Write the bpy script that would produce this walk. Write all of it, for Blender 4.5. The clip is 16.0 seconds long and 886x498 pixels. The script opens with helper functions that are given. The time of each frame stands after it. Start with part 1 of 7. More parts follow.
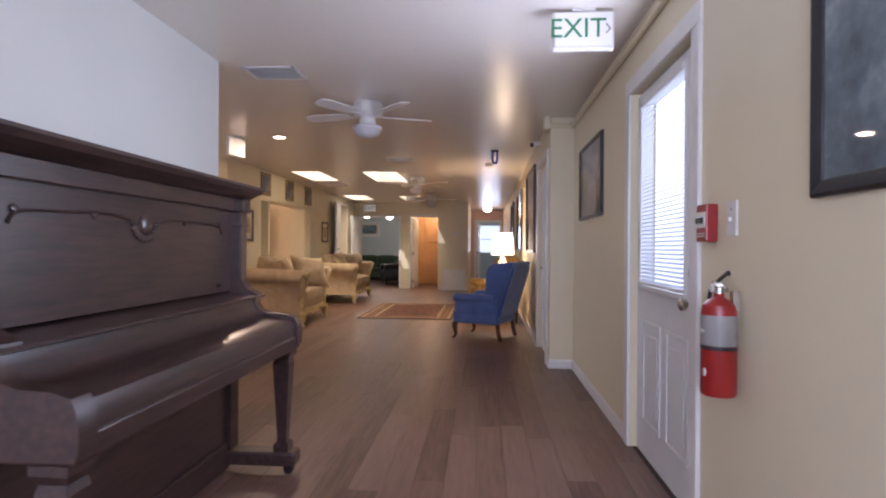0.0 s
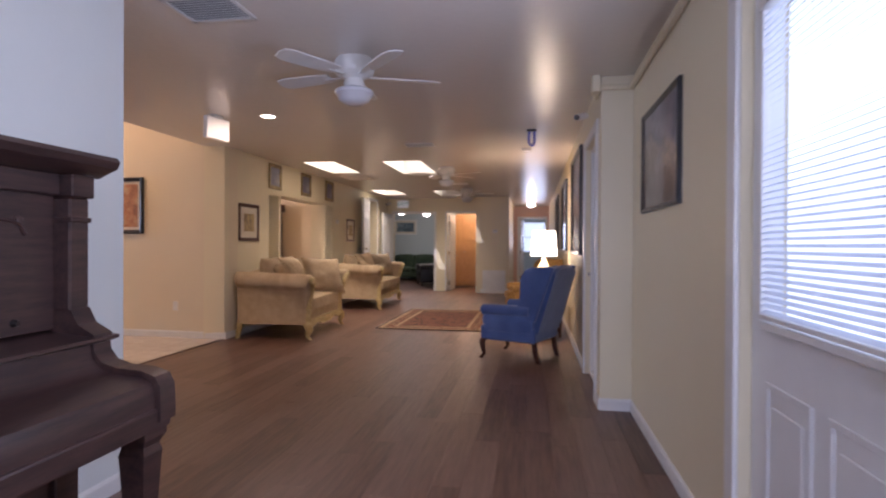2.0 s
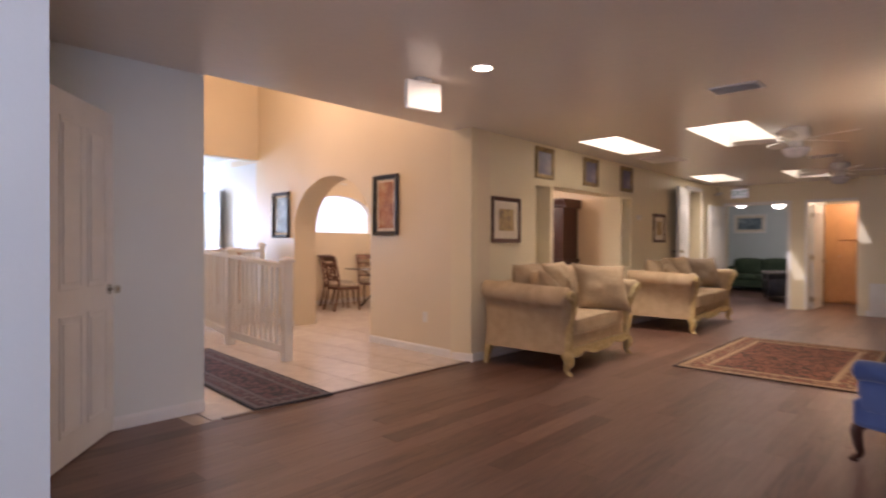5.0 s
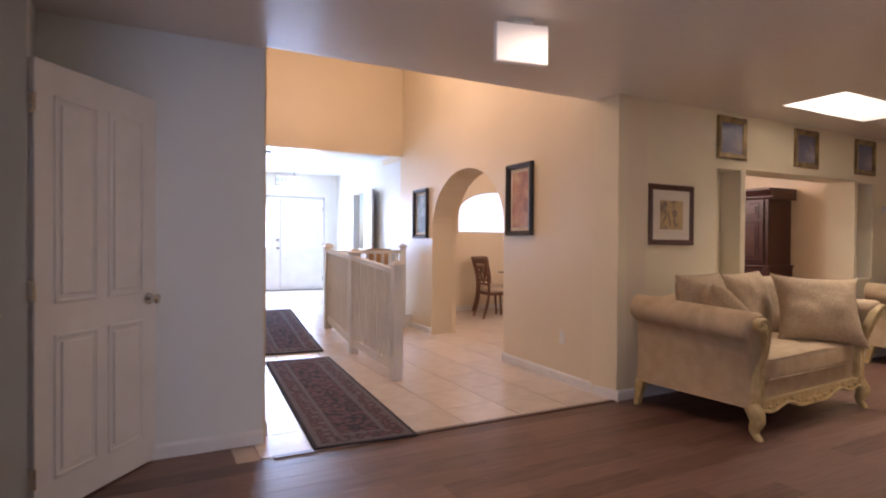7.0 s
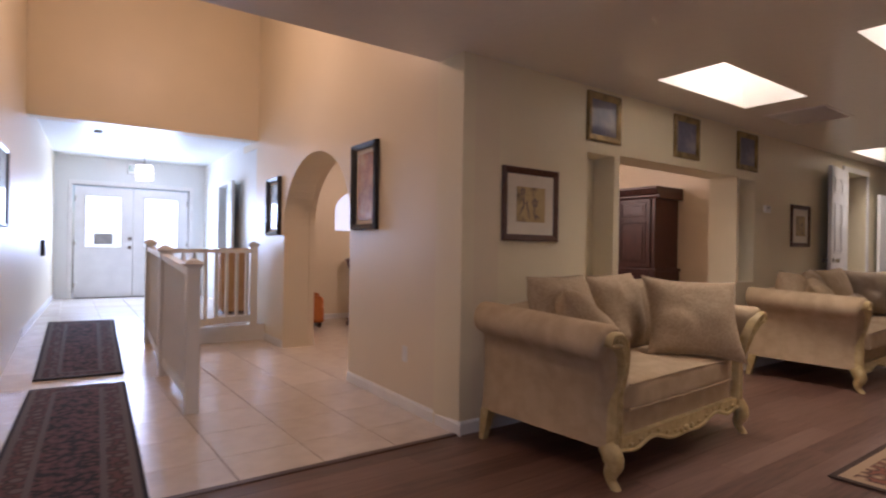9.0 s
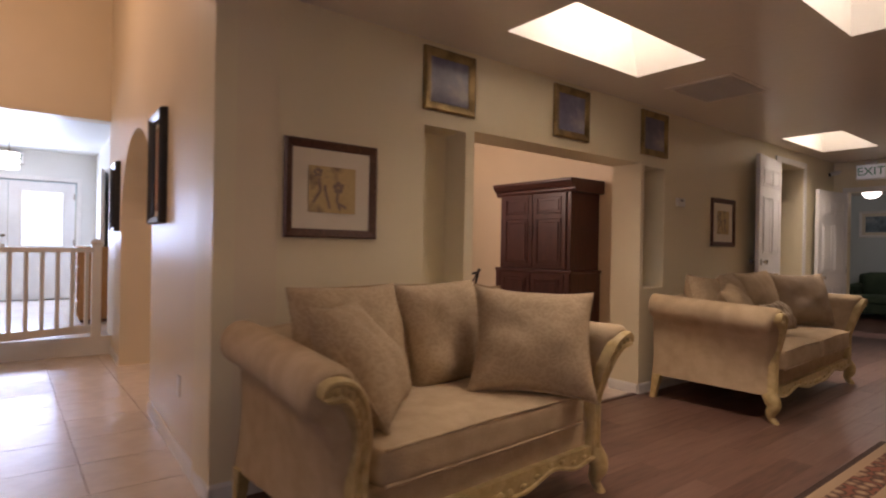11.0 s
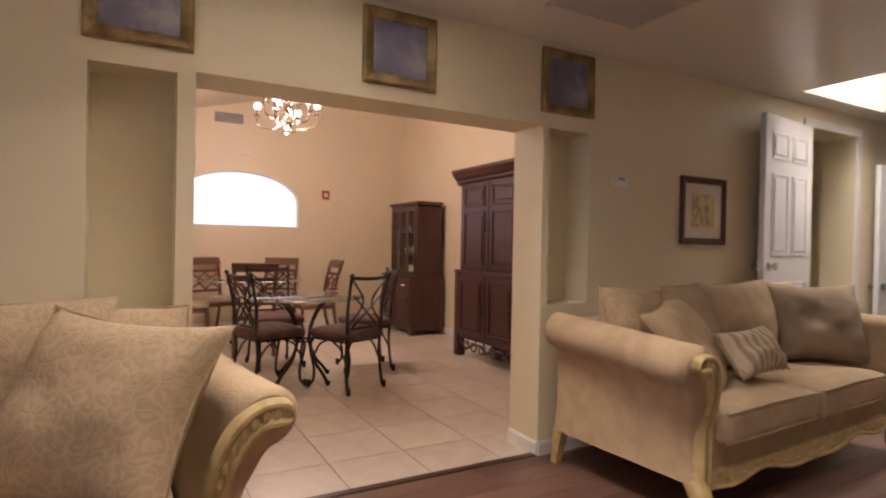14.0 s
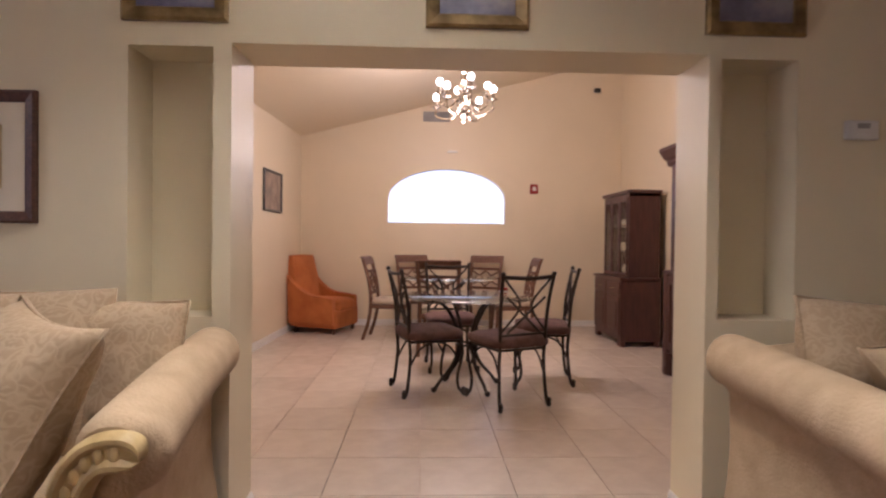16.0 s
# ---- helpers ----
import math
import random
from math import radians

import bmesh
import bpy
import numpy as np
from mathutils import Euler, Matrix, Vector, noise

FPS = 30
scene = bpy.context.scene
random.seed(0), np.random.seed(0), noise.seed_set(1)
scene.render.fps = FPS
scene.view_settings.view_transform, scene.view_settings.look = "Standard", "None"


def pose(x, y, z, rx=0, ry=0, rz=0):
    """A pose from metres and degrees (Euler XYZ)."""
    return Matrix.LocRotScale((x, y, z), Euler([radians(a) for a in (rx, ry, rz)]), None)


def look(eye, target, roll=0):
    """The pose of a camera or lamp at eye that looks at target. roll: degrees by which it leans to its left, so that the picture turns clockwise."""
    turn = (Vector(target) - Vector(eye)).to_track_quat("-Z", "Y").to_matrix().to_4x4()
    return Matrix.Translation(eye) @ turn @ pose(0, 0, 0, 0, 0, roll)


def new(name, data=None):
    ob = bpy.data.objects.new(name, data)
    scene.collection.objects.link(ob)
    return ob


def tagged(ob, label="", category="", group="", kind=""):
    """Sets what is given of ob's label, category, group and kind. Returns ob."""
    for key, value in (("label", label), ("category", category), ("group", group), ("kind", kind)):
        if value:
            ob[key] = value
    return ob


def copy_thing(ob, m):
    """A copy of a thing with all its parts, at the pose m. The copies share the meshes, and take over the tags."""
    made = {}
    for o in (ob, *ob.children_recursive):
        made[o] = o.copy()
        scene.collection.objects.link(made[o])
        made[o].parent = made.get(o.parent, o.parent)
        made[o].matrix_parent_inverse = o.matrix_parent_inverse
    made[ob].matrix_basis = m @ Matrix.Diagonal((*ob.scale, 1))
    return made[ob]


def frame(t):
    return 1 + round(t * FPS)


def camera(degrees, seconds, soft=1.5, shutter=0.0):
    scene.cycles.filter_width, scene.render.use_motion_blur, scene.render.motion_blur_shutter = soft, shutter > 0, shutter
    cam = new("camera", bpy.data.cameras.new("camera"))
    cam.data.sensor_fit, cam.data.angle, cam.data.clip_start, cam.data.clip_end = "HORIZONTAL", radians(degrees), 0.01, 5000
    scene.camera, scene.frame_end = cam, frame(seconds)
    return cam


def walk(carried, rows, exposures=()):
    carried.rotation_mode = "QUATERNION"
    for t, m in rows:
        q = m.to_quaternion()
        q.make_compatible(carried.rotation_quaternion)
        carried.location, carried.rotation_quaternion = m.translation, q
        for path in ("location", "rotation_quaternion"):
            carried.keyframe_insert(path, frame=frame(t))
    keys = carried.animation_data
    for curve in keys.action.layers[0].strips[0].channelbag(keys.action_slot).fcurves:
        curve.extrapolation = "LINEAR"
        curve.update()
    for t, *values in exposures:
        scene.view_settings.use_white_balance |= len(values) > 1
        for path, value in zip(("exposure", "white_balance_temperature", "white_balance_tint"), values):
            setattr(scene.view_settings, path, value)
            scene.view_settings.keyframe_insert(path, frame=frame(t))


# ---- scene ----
cam = camera(76.7, 16.0, 2.1, 0.5)
PATH = [
    (0, (-0.093, 0.085, 1.155), (-0.24, 2.08, 1.151), 0.4),
    (0.5, (-0.004, 0.383, 1.16), (-0.189, 2.374, 1.158), 0.6),
    (1, (0.018, 0.67, 1.168), (-0.188, 2.659, 1.164), 0.6),
    (1.5, (0.016, 0.996, 1.175), (-0.191, 2.985, 1.169), 0.7),
    (2, (0.055, 1.354, 1.19), (-0.262, 3.329, 1.177), 0.3),
    (2.5, (0.052, 1.731, 1.17), (-0.4, 3.68, 1.164), 0.6),
    (3, (0.027, 2.101, 1.178), (-0.459, 4.042, 1.167), 0.4),
    (3.5, (0.047, 2.439, 1.206), (-0.674, 4.305, 1.185), 0.1),
    (4, (-0.017, 2.786, 1.192), (-0.93, 4.565, 1.178), 0.3),
    (4.5, (-0.03, 3.094, 1.198), (-1.114, 4.775, 1.182), 0.1),
    (5, (-0.043, 3.398, 1.208), (-1.401, 4.865, 1.193), 0.2),
    (7.3, (-0.615, 4.73, 1.238), (-2.387, 5.659, 1.217), 0.4),
    (7.5, (-0.688, 4.848, 1.215), (-2.448, 5.799, 1.197), 0.5),
    (8, (-0.761, 5.133, 1.209), (-2.517, 6.089, 1.19), 0.6),
    (8.5, (-0.868, 5.415, 1.169), (-2.577, 6.454, 1.165), 0.8),
    (9, (-0.964, 5.668, 1.169), (-2.584, 6.842, 1.17), 0.9),
    (9.5, (-0.993, 5.991, 1.162), (-2.587, 7.199, 1.168), 0.8),
    (10, (-1.016, 6.338, 1.159), (-2.601, 7.557, 1.167), 0.8),
    (10.2, (-1.039, 6.476, 1.169), (-2.618, 7.703, 1.176), 0.8),
    (12.3, (-1.094, 8.079, 1.214), (-2.669, 9.309, 1.202), 1.24),
    (12.5, (-1.078, 8.218, 1.224), (-2.674, 9.422, 1.21), 1.34),
    (13, (-1.126, 8.546, 1.212), (-2.758, 9.703, 1.201), 1.14),
    (13.5, (-1.149, 8.882, 1.211), (-2.808, 10.0, 1.202), 1.19),
    (14, (-1.16, 9.196, 1.22), (-2.913, 10.158, 1.207), 1.05),
    (14.5, (-1.26, 9.471, 1.212), (-3.094, 10.27, 1.198), 1.0),
    (15, (-1.36, 9.71, 1.212), (-3.26, 10.333, 1.193), 1.16),
    (15.5, (-1.434, 9.974, 1.216), (-3.409, 10.275, 1.192), 0.97),
    (16, (-1.571, 10.15, 1.183), (-3.569, 10.221, 1.158), 0.68),
]
walk(cam, [(t, look(eye, target, roll)) for t, eye, target, roll in PATH], [(0, 0.58, 6000, 23), (3, 0.50, 5600, 27), (5, 0.64, 5900, 27), (8, 0.24, 5600, 27), (10, -0.20, 5750, 30), (12.5, 0.09, 6750, 28), (13.3, 0.28, 5800, 26), (14, 0.40, 5700, 26), (16, 0.46, 5200, 25)])

# ---- world and light ----
world = bpy.data.worlds.new("sky")
scene.world = world
world.use_nodes = True
wn = world.node_tree.nodes
sky = wn.new("ShaderNodeTexSky")
sky.sky_type, sky.sun_disc, sky.sun_elevation, sky.sun_rotation = "NISHITA", False, radians(50), radians(150)
world.node_tree.links.new(sky.outputs[0], wn["Background"].inputs[0])
wn["Background"].inputs[1].default_value = 0.12
sun = new("sun", bpy.data.lights.new("sun", "SUN"))
sun.data.energy, sun.data.angle, sun.data.color = 2.0, radians(0.5), (1, 0.95, 0.88)
sun.matrix_world = look((0, 0, 20), (4, 7, 11))


def area(name, eye, target, w, h, watts, colour):
    la = bpy.data.lights.new(name, "AREA")
    la.shape, la.size, la.size_y, la.energy, la.color = "RECTANGLE", w, h, watts, colour
    ob = new(name, la)
    ob.matrix_world = look(eye, target)
    return ob


def bulb(name, at, watts, colour, r=0.04):
    la = bpy.data.lights.new(name, "POINT")
    la.energy, la.color, la.shadow_soft_size = watts, colour, r
    ob = new(name, la)
    ob.location = at
    return ob


DAY, WARM = (0.80, 0.88, 1.0), (1.0, 0.68, 0.38)
area("daylight_side_door", (0.752, 2.94, 1.45), (-3, 2.98, 1.40), 0.68, 0.96, 18, (0.80, 0.86, 1.0))
# added bluish fill from behind the camera; no window is known there
area("fill_behind_camera", (-0.45, -1.97, 1.45), (-0.35, 4.0, 1.05), 1.4, 1.3, 72, (0.74, 0.80, 1.0))
area("daylight_front_door", (-12.80, 7.05, 1.6), (-5, 7, 0.8), 1.5, 0.95, 90, (0.58, 0.76, 1.0))
area("daylight_far_window", (0.1, 21.3, 1.5), (0.0, 16, 1.2), 0.8, 0.9, 7, DAY)

# ---- materials ----


def nodes(name, rough=0.6, metal=0.0, colour=(0.8, 0.8, 0.8)):
    m = bpy.data.materials.new(name)
    m.use_nodes = True
    b = m.node_tree.nodes["Principled BSDF"]
    b.inputs["Roughness"].default_value, b.inputs["Metallic"].default_value = rough, metal
    b.inputs["Base Color"].default_value = (*colour, 1)
    return m, m.node_tree.nodes, m.node_tree.links, b


def mapping(n, l, scale, object_space=True):
    tc, mp = n.new("ShaderNodeTexCoord"), n.new("ShaderNodeMapping")
    l.new(tc.outputs["Object" if object_space else "Generated"], mp.inputs[0])
    mp.inputs["Scale"].default_value = scale
    return mp.outputs[0]


def noise_tex(n, l, vec, scale, detail=4, rough=0.55):
    t = n.new("ShaderNodeTexNoise")
    t.inputs["Scale"].default_value, t.inputs["Detail"].default_value, t.inputs["Roughness"].default_value = scale, detail, rough
    l.new(vec, t.inputs["Vector"])
    return t.outputs["Fac"]


def ramp(n, l, fac, stops):
    r = n.new("ShaderNodeValToRGB")
    while len(r.color_ramp.elements) < len(stops):
        r.color_ramp.elements.new(0.5)
    for e, (p, c) in zip(r.color_ramp.elements, stops):
        e.position, e.color = p, (*c, 1)
    l.new(fac, r.inputs[0])
    return r.outputs[0]


def bump(n, l, b, height, strength, dist=0.01):
    k = n.new("ShaderNodeBump")
    k.inputs["Strength"].default_value, k.inputs["Distance"].default_value = strength, dist
    l.new(height, k.inputs["Height"])
    l.new(k.outputs[0], b.inputs["Normal"])


def mixed(name, c1, c2, scale=3.0, rough=0.6, metal=0.0, stretch=(1, 1, 1), bump_scale=60, bump_strength=0.1, lo=0.35, hi=0.65, spread=0.08):
    """Two tones mixed by broad noise, fine relief by small noise, roughness that varies with both."""
    m, n, l, b = nodes(name, rough, metal)
    v = mapping(n, l, stretch)
    broad = noise_tex(n, l, v, scale, 5)
    l.new(ramp(n, l, broad, [(lo, c1), (hi, c2)]), b.inputs["Base Color"])
    fine = noise_tex(n, l, v, bump_scale, 3)
    if bump_strength:
        bump(n, l, b, fine, bump_strength, 0.004)
    r = n.new("ShaderNodeMapRange")
    r.inputs["To Min"].default_value, r.inputs["To Max"].default_value = max(rough - spread, 0.02), min(rough + spread, 1)
    l.new(broad, r.inputs[0])
    l.new(r.outputs[0], b.inputs["Roughness"])
    return m


def wood(name, dark, light, along=0, rough=0.35, scale=6.0, coat=0.0):
    m, n, l, b = nodes(name, rough)
    st = [9.0, 9.0, 9.0]
    st[along] = 0.8
    v = mapping(n, l, tuple(st))
    g = noise_tex(n, l, v, scale, 6, 0.65)
    g2 = noise_tex(n, l, v, scale * 7, 3)
    mx = n.new("ShaderNodeMath")
    mx.operation = "MULTIPLY_ADD"
    mx.inputs[1].default_value = 0.25
    l.new(g2, mx.inputs[0])
    l.new(g, mx.inputs[2])
    l.new(ramp(n, l, mx.outputs[0], [(0.42, dark), (0.78, light)]), b.inputs["Base Color"])
    bump(n, l, b, g2, 0.08, 0.003)
    if coat:
        b.inputs["Coat Weight"].default_value, b.inputs["Coat Roughness"].default_value = coat, 0.2
    return m


def emitter(name, colour, strength):
    m, n, l, b = nodes(name, 0.5)
    b.inputs["Emission Color"].default_value, b.inputs["Emission Strength"].default_value = (*colour, 1), strength
    return m


def wall_paint(name, c, rough=0.42):
    return mixed(name, tuple(x * 0.96 for x in c), c, 1.3, rough, 0, (1, 1, 1), 45, 0.12, 0.35, 0.65, 0.05)


M = {}
M["cream"] = wall_paint("cream_paint", (0.77, 0.69, 0.49))
M["white_wall"] = wall_paint("pale_paint", (0.75, 0.77, 0.73))
M["hall"] = wall_paint("hall_paint", (0.76, 0.66, 0.48))
M["dining"] = wall_paint("peach_paint", (0.76, 0.655, 0.48))
M["foyer"] = wall_paint("foyer_paint", (0.75, 0.76, 0.73))
M["bluegreen"] = wall_paint("pale_blue_paint", (0.55, 0.62, 0.62))
M["pink"] = wall_paint("pink_paint", (0.72, 0.48, 0.36))
M["ceiling"] = mixed("semi_gloss_ceiling_paint", (0.79, 0.74, 0.67), (0.81, 0.76, 0.69), 1.1, 0.25, 0, (1, 1, 1), 17, 0.5, 0.2, 0.8, 0.0)
M["shaft"] = mixed("textured_white_plaster", (0.80, 0.78, 0.72), (0.86, 0.84, 0.78), 3, 0.7, 0, (1, 1, 1), 30, 0.4)
M["trim"] = mixed("white_trim_paint", (0.74, 0.73, 0.70), (0.80, 0.79, 0.76), 4, 0.35, 0, (1, 1, 1), 80, 0.03)
M["door"] = mixed("white_door_paint", (0.72, 0.72, 0.71), (0.79, 0.79, 0.78), 3, 0.38, 0, (1, 1, 1), 90, 0.04)
M["grout"] = mixed("tile_grout", (0.52, 0.43, 0.35), (0.60, 0.51, 0.43), 8, 0.9)
M["underlay"] = mixed("brown_underlay", (0.055, 0.034, 0.026), (0.075, 0.048, 0.038), 8, 0.8)
M["chrome"] = mixed("satin_nickel", (0.55, 0.53, 0.50), (0.68, 0.66, 0.62), 20, 0.25, 1.0)
M["blackmetal"] = mixed("dark_wrought_iron", (0.025, 0.018, 0.015), (0.05, 0.04, 0.035), 25, 0.42, 0.6)
M["window_glow"] = emitter("daylit_blind", (0.76, 0.87, 1.0), 1.15)
M["door_glow"] = emitter("daylit_side_pane", (0.74, 0.84, 1.0), 0.85)
M["sky_glow"] = emitter("daylit_pane", (0.70, 0.83, 1.0), 0.74)
M["skylight_glow"] = emitter("skylight_diffuser", (1.0, 0.92, 0.76), 1.3)

# floor planks: tone by board, grain along y
m, n, l, b = nodes("laminate_plank", 0.37)
oi, ge = n.new("ShaderNodeObjectInfo"), n.new("ShaderNodeNewGeometry")
rnd = n.new("ShaderNodeMath")
rnd.operation = "ADD"
l.new(oi.outputs["Random"], rnd.inputs[0])
l.new(ge.outputs["Random Per Island"], rnd.inputs[1])
fr = n.new("ShaderNodeMath")
fr.operation = "FRACT"
l.new(rnd.outputs[0], fr.inputs[0])
sh = n.new("ShaderNodeVectorMath")
sh.operation = "MULTIPLY_ADD"
l.new(fr.outputs[0], sh.inputs[0])
sh.inputs[1].default_value = (37, 91, 5)
tc = n.new("ShaderNodeTexCoord")
l.new(tc.outputs["Object"], sh.inputs[2])
mp = n.new("ShaderNodeMapping")
mp.inputs["Scale"].default_value = (10, 0.8, 1)
l.new(sh.outputs[0], mp.inputs[0])
g = noise_tex(n, l, mp.outputs[0], 4, 6, 0.62)
ad = n.new("ShaderNodeMath")
ad.operation = "MULTIPLY_ADD"
l.new(fr.outputs[0], ad.inputs[0])
ad.inputs[1].default_value = 0.40
l.new(g, ad.inputs[2])
l.new(ramp(n, l, ad.outputs[0], [(0.42, (0.076, 0.037, 0.026)), (0.62, (0.130, 0.068, 0.048)), (1.0, (0.190, 0.110, 0.080))]), b.inputs["Base Color"])
bump(n, l, b, g, 0.06, 0.003)
M["plank"] = m

# ceramic tile: slight tone from tile to tile
m, n, l, b = nodes("beige_ceramic_tile", 0.27)
v = mapping(n, l, (1, 1, 1))
g = noise_tex(n, l, v, 7, 5)
oi = n.new("ShaderNodeObjectInfo")
ad = n.new("ShaderNodeMath")
ad.operation = "MULTIPLY_ADD"
l.new(oi.outputs["Random"], ad.inputs[0])
ad.inputs[1].default_value = 0.25
l.new(g, ad.inputs[2])
l.new(ramp(n, l, ad.outputs[0], [(0.35, (0.58, 0.50, 0.42)), (0.85, (0.70, 0.62, 0.53))]), b.inputs["Base Color"])
bump(n, l, b, noise_tex(n, l, v, 25, 3), 0.05, 0.004)
M["tile"] = m

# clear glass
m, n, l, b = nodes("clear_glass", 0.04, 0, (0.86, 0.92, 0.91))
b.inputs["Transmission Weight"].default_value, b.inputs["IOR"].default_value = 1.0, 1.22
M["glass"] = m
m, n, l, b = nodes("mirror_glass", 0.02, 1.0, (0.86, 0.88, 0.86))
M["mirror"] = m

# ---- mesh helpers ----


def bx(bm, x0, x1, y0, y1, z0, z1, bevel=0.0, seg=1):
    vs = [bm.verts.new((x, y, z)) for z in (z0, z1) for y in (y0, y1) for x in (x0, x1)]
    fs = [bm.faces.new([vs[i] for i in f]) for f in ((0, 2, 3, 1), (4, 5, 7, 6), (0, 1, 5, 4), (2, 6, 7, 3), (0, 4, 6, 2), (1, 3, 7, 5))]
    if bevel:
        es = {e for f in fs for e in f.edges}
        bmesh.ops.bevel(bm, geom=list(es), offset=bevel, segments=seg, profile=0.5, affect="EDGES")
    return bm


def box(x0, x1, y0, y1, z0, z1, bevel=0.0, seg=1):
    return bx(bmesh.new(), min(x0, x1), max(x0, x1), min(y0, y1), max(y0, y1), min(z0, z1), max(z0, z1), bevel, seg)


def ring_sweep(bm, rings, close=True, cap=True):
    """Skins a list of rings of points."""
    vv = [[bm.verts.new(p) for p in r] for r in rings]
    k = len(vv[0])
    for a, b in zip(vv, vv[1:]):
        for i in range(k if close else k - 1):
            j = (i + 1) % k
            bm.faces.new((a[i], a[j], b[j], b[i]))
    if cap and close:
        bm.faces.new(vv[0][::-1])
        bm.faces.new(vv[-1])
    return bm


def tube(bm, pts, r, n=8, r_end=None):
    """A round bar along the points, tapering to r_end."""
    pts = [Vector(p) for p in pts]
    rings, up = [], None
    for i, p in enumerate(pts):
        d = (pts[min(i + 1, len(pts) - 1)] - pts[max(i - 1, 0)]).normalized()
        if up is None:
            up = Vector((0, 0, 1)) if abs(d.z) < 0.9 else Vector((1, 0, 0))
        s = d.cross(up).normalized()
        up = s.cross(d).normalized()
        f = i / max(len(pts) - 1, 1)
        rr = r if r_end is None else r + (r_end - r) * f
        if isinstance(r, (list, tuple)):
            rr = r[i]
        rings.append([p + (s * math.cos(a) + up * math.sin(a)) * rr for a in (2 * math.pi * q / n for q in range(n))])
    return ring_sweep(bm, rings)


def lathe(bm, prof, cx=0, cy=0, n=20, cap=True):
    rings = [[(cx + r * math.cos(2 * math.pi * i / n), cy + r * math.sin(2 * math.pi * i / n), z) for i in range(n)] for r, z in prof]
    return ring_sweep(bm, rings, True, cap)


def prism(bm, poly, axis, a, b):
    """Extrudes a closed outline of (p, q) along an axis from a to b. x: (y, z); y: (x, z); z: (x, y)."""
    put = {"x": lambda p, q, s: (s, p, q), "y": lambda p, q, s: (p, s, q), "z": lambda p, q, s: (p, q, s)}[axis]
    return ring_sweep(bm, [[put(p, q, a) for p, q in poly], [put(p, q, b) for p, q in poly]])


def smooth_curve(pts, k=6):
    """Catmull-Rom through the points."""
    pts = [Vector(p) for p in pts]
    ext = [pts[0] * 2 - pts[1], *pts, pts[-1] * 2 - pts[-2]]
    out = []
    for i in range(1, len(ext) - 2):
        p0, p1, p2, p3 = ext[i - 1:i + 3]
        for j in range(k):
            t = j / k
            out.append(0.5 * ((2 * p1) + (p2 - p0) * t + (2 * p0 - 5 * p1 + 4 * p2 - p3) * t * t + (3 * p1 - p0 - 3 * p2 + p3) * t ** 3))
    out.append(pts[-1])
    return out


def part(name, bm, mat, parent=None, label="", smooth=False):
    bmesh.ops.recalc_face_normals(bm, faces=bm.faces)
    me = bpy.data.meshes.new(name)
    bm.to_mesh(me)
    bm.free()
    me.materials.append(mat)
    if smooth:
        me.polygons.foreach_set("use_smooth", [True] * len(me.polygons))
        if smooth != "all":
            me.set_sharp_from_angle(angle=radians(40))
    ob = new(name, me)
    ob.parent = parent
    if label:
        ob["label"] = label
    return ob


def thing(name, label, category, at=None, group="", kind=""):
    ob = tagged(new(name), label, category, group, kind)
    if at is not None:
        ob.matrix_basis = at
    return ob


def structure(name, bm, mat, label="", smooth=False, category="", at=None):
    ob = tagged(part(name, bm, mat, None, label, smooth), "", category, "", "structure")
    if at is not None:
        ob.matrix_basis = at
    return ob


def join(*parts):
    out = bmesh.new()
    for p in parts:
        me = bpy.data.meshes.new("tmp")
        p.to_mesh(me)
        p.free()
        out.from_mesh(me)
        bpy.data.meshes.remove(me)
    return out

# ---- structure ----
CEIL, WX, RX = 2.42, -3.75, 0.765
HALL = pose(-3.72, 7.83, 0, 0, 0, -2.3)      # the hall runs a little askew: local -x leads in, local -y to its other wall

WI = -4.03                                   # inner face of the main wall
# main wall with the dining opening and two niches
bm = bmesh.new()
for y0, y1, z0, z1 in ((9.34, 9.41, 0, CEIL), (11.27, 11.32, 0, CEIL), (9.41, 11.27, 1.935, CEIL)):
    bx(bm, WI, WX, y0, y1, z0, z1)
bx(bm, WI, WX, 7.83, 9.02, 0, CEIL)
bx(bm, WI, WX, 11.63, 14.0, 0, CEIL)
bx(bm, WI, WX, 14.75, 15.80, 0, CEIL)
bx(bm, WI, WX, 14.0, 14.75, 2.24, CEIL)
for y0, y1 in ((9.02, 9.34), (11.32, 11.63)):
    bx(bm, WI, WX, y0, y1, 0, 0.885)
    bx(bm, WI, WX, y0, y1, 1.92, CEIL)
    bx(bm, WI, -3.95, y0, y1, 0.885, 1.92)
structure("wall_west", bm, M["cream"], "cream painted wall with a wide opening and two tall niches", category="wall")
structure("wall_dining_inner", box(WI - 0.010, WI - 0.003, 8.2, 9.40, 0, 4.05), M["dining"], category="wall")
structure("wall_dining_inner", box(WI - 0.010, WI - 0.003, 11.28, 12.97, 0, 4.05), M["dining"], category="wall")
structure("wall_dining_inner", box(WI - 0.010, WI - 0.003, 9.40, 11.28, 1.94, 4.05), M["dining"], category="wall")

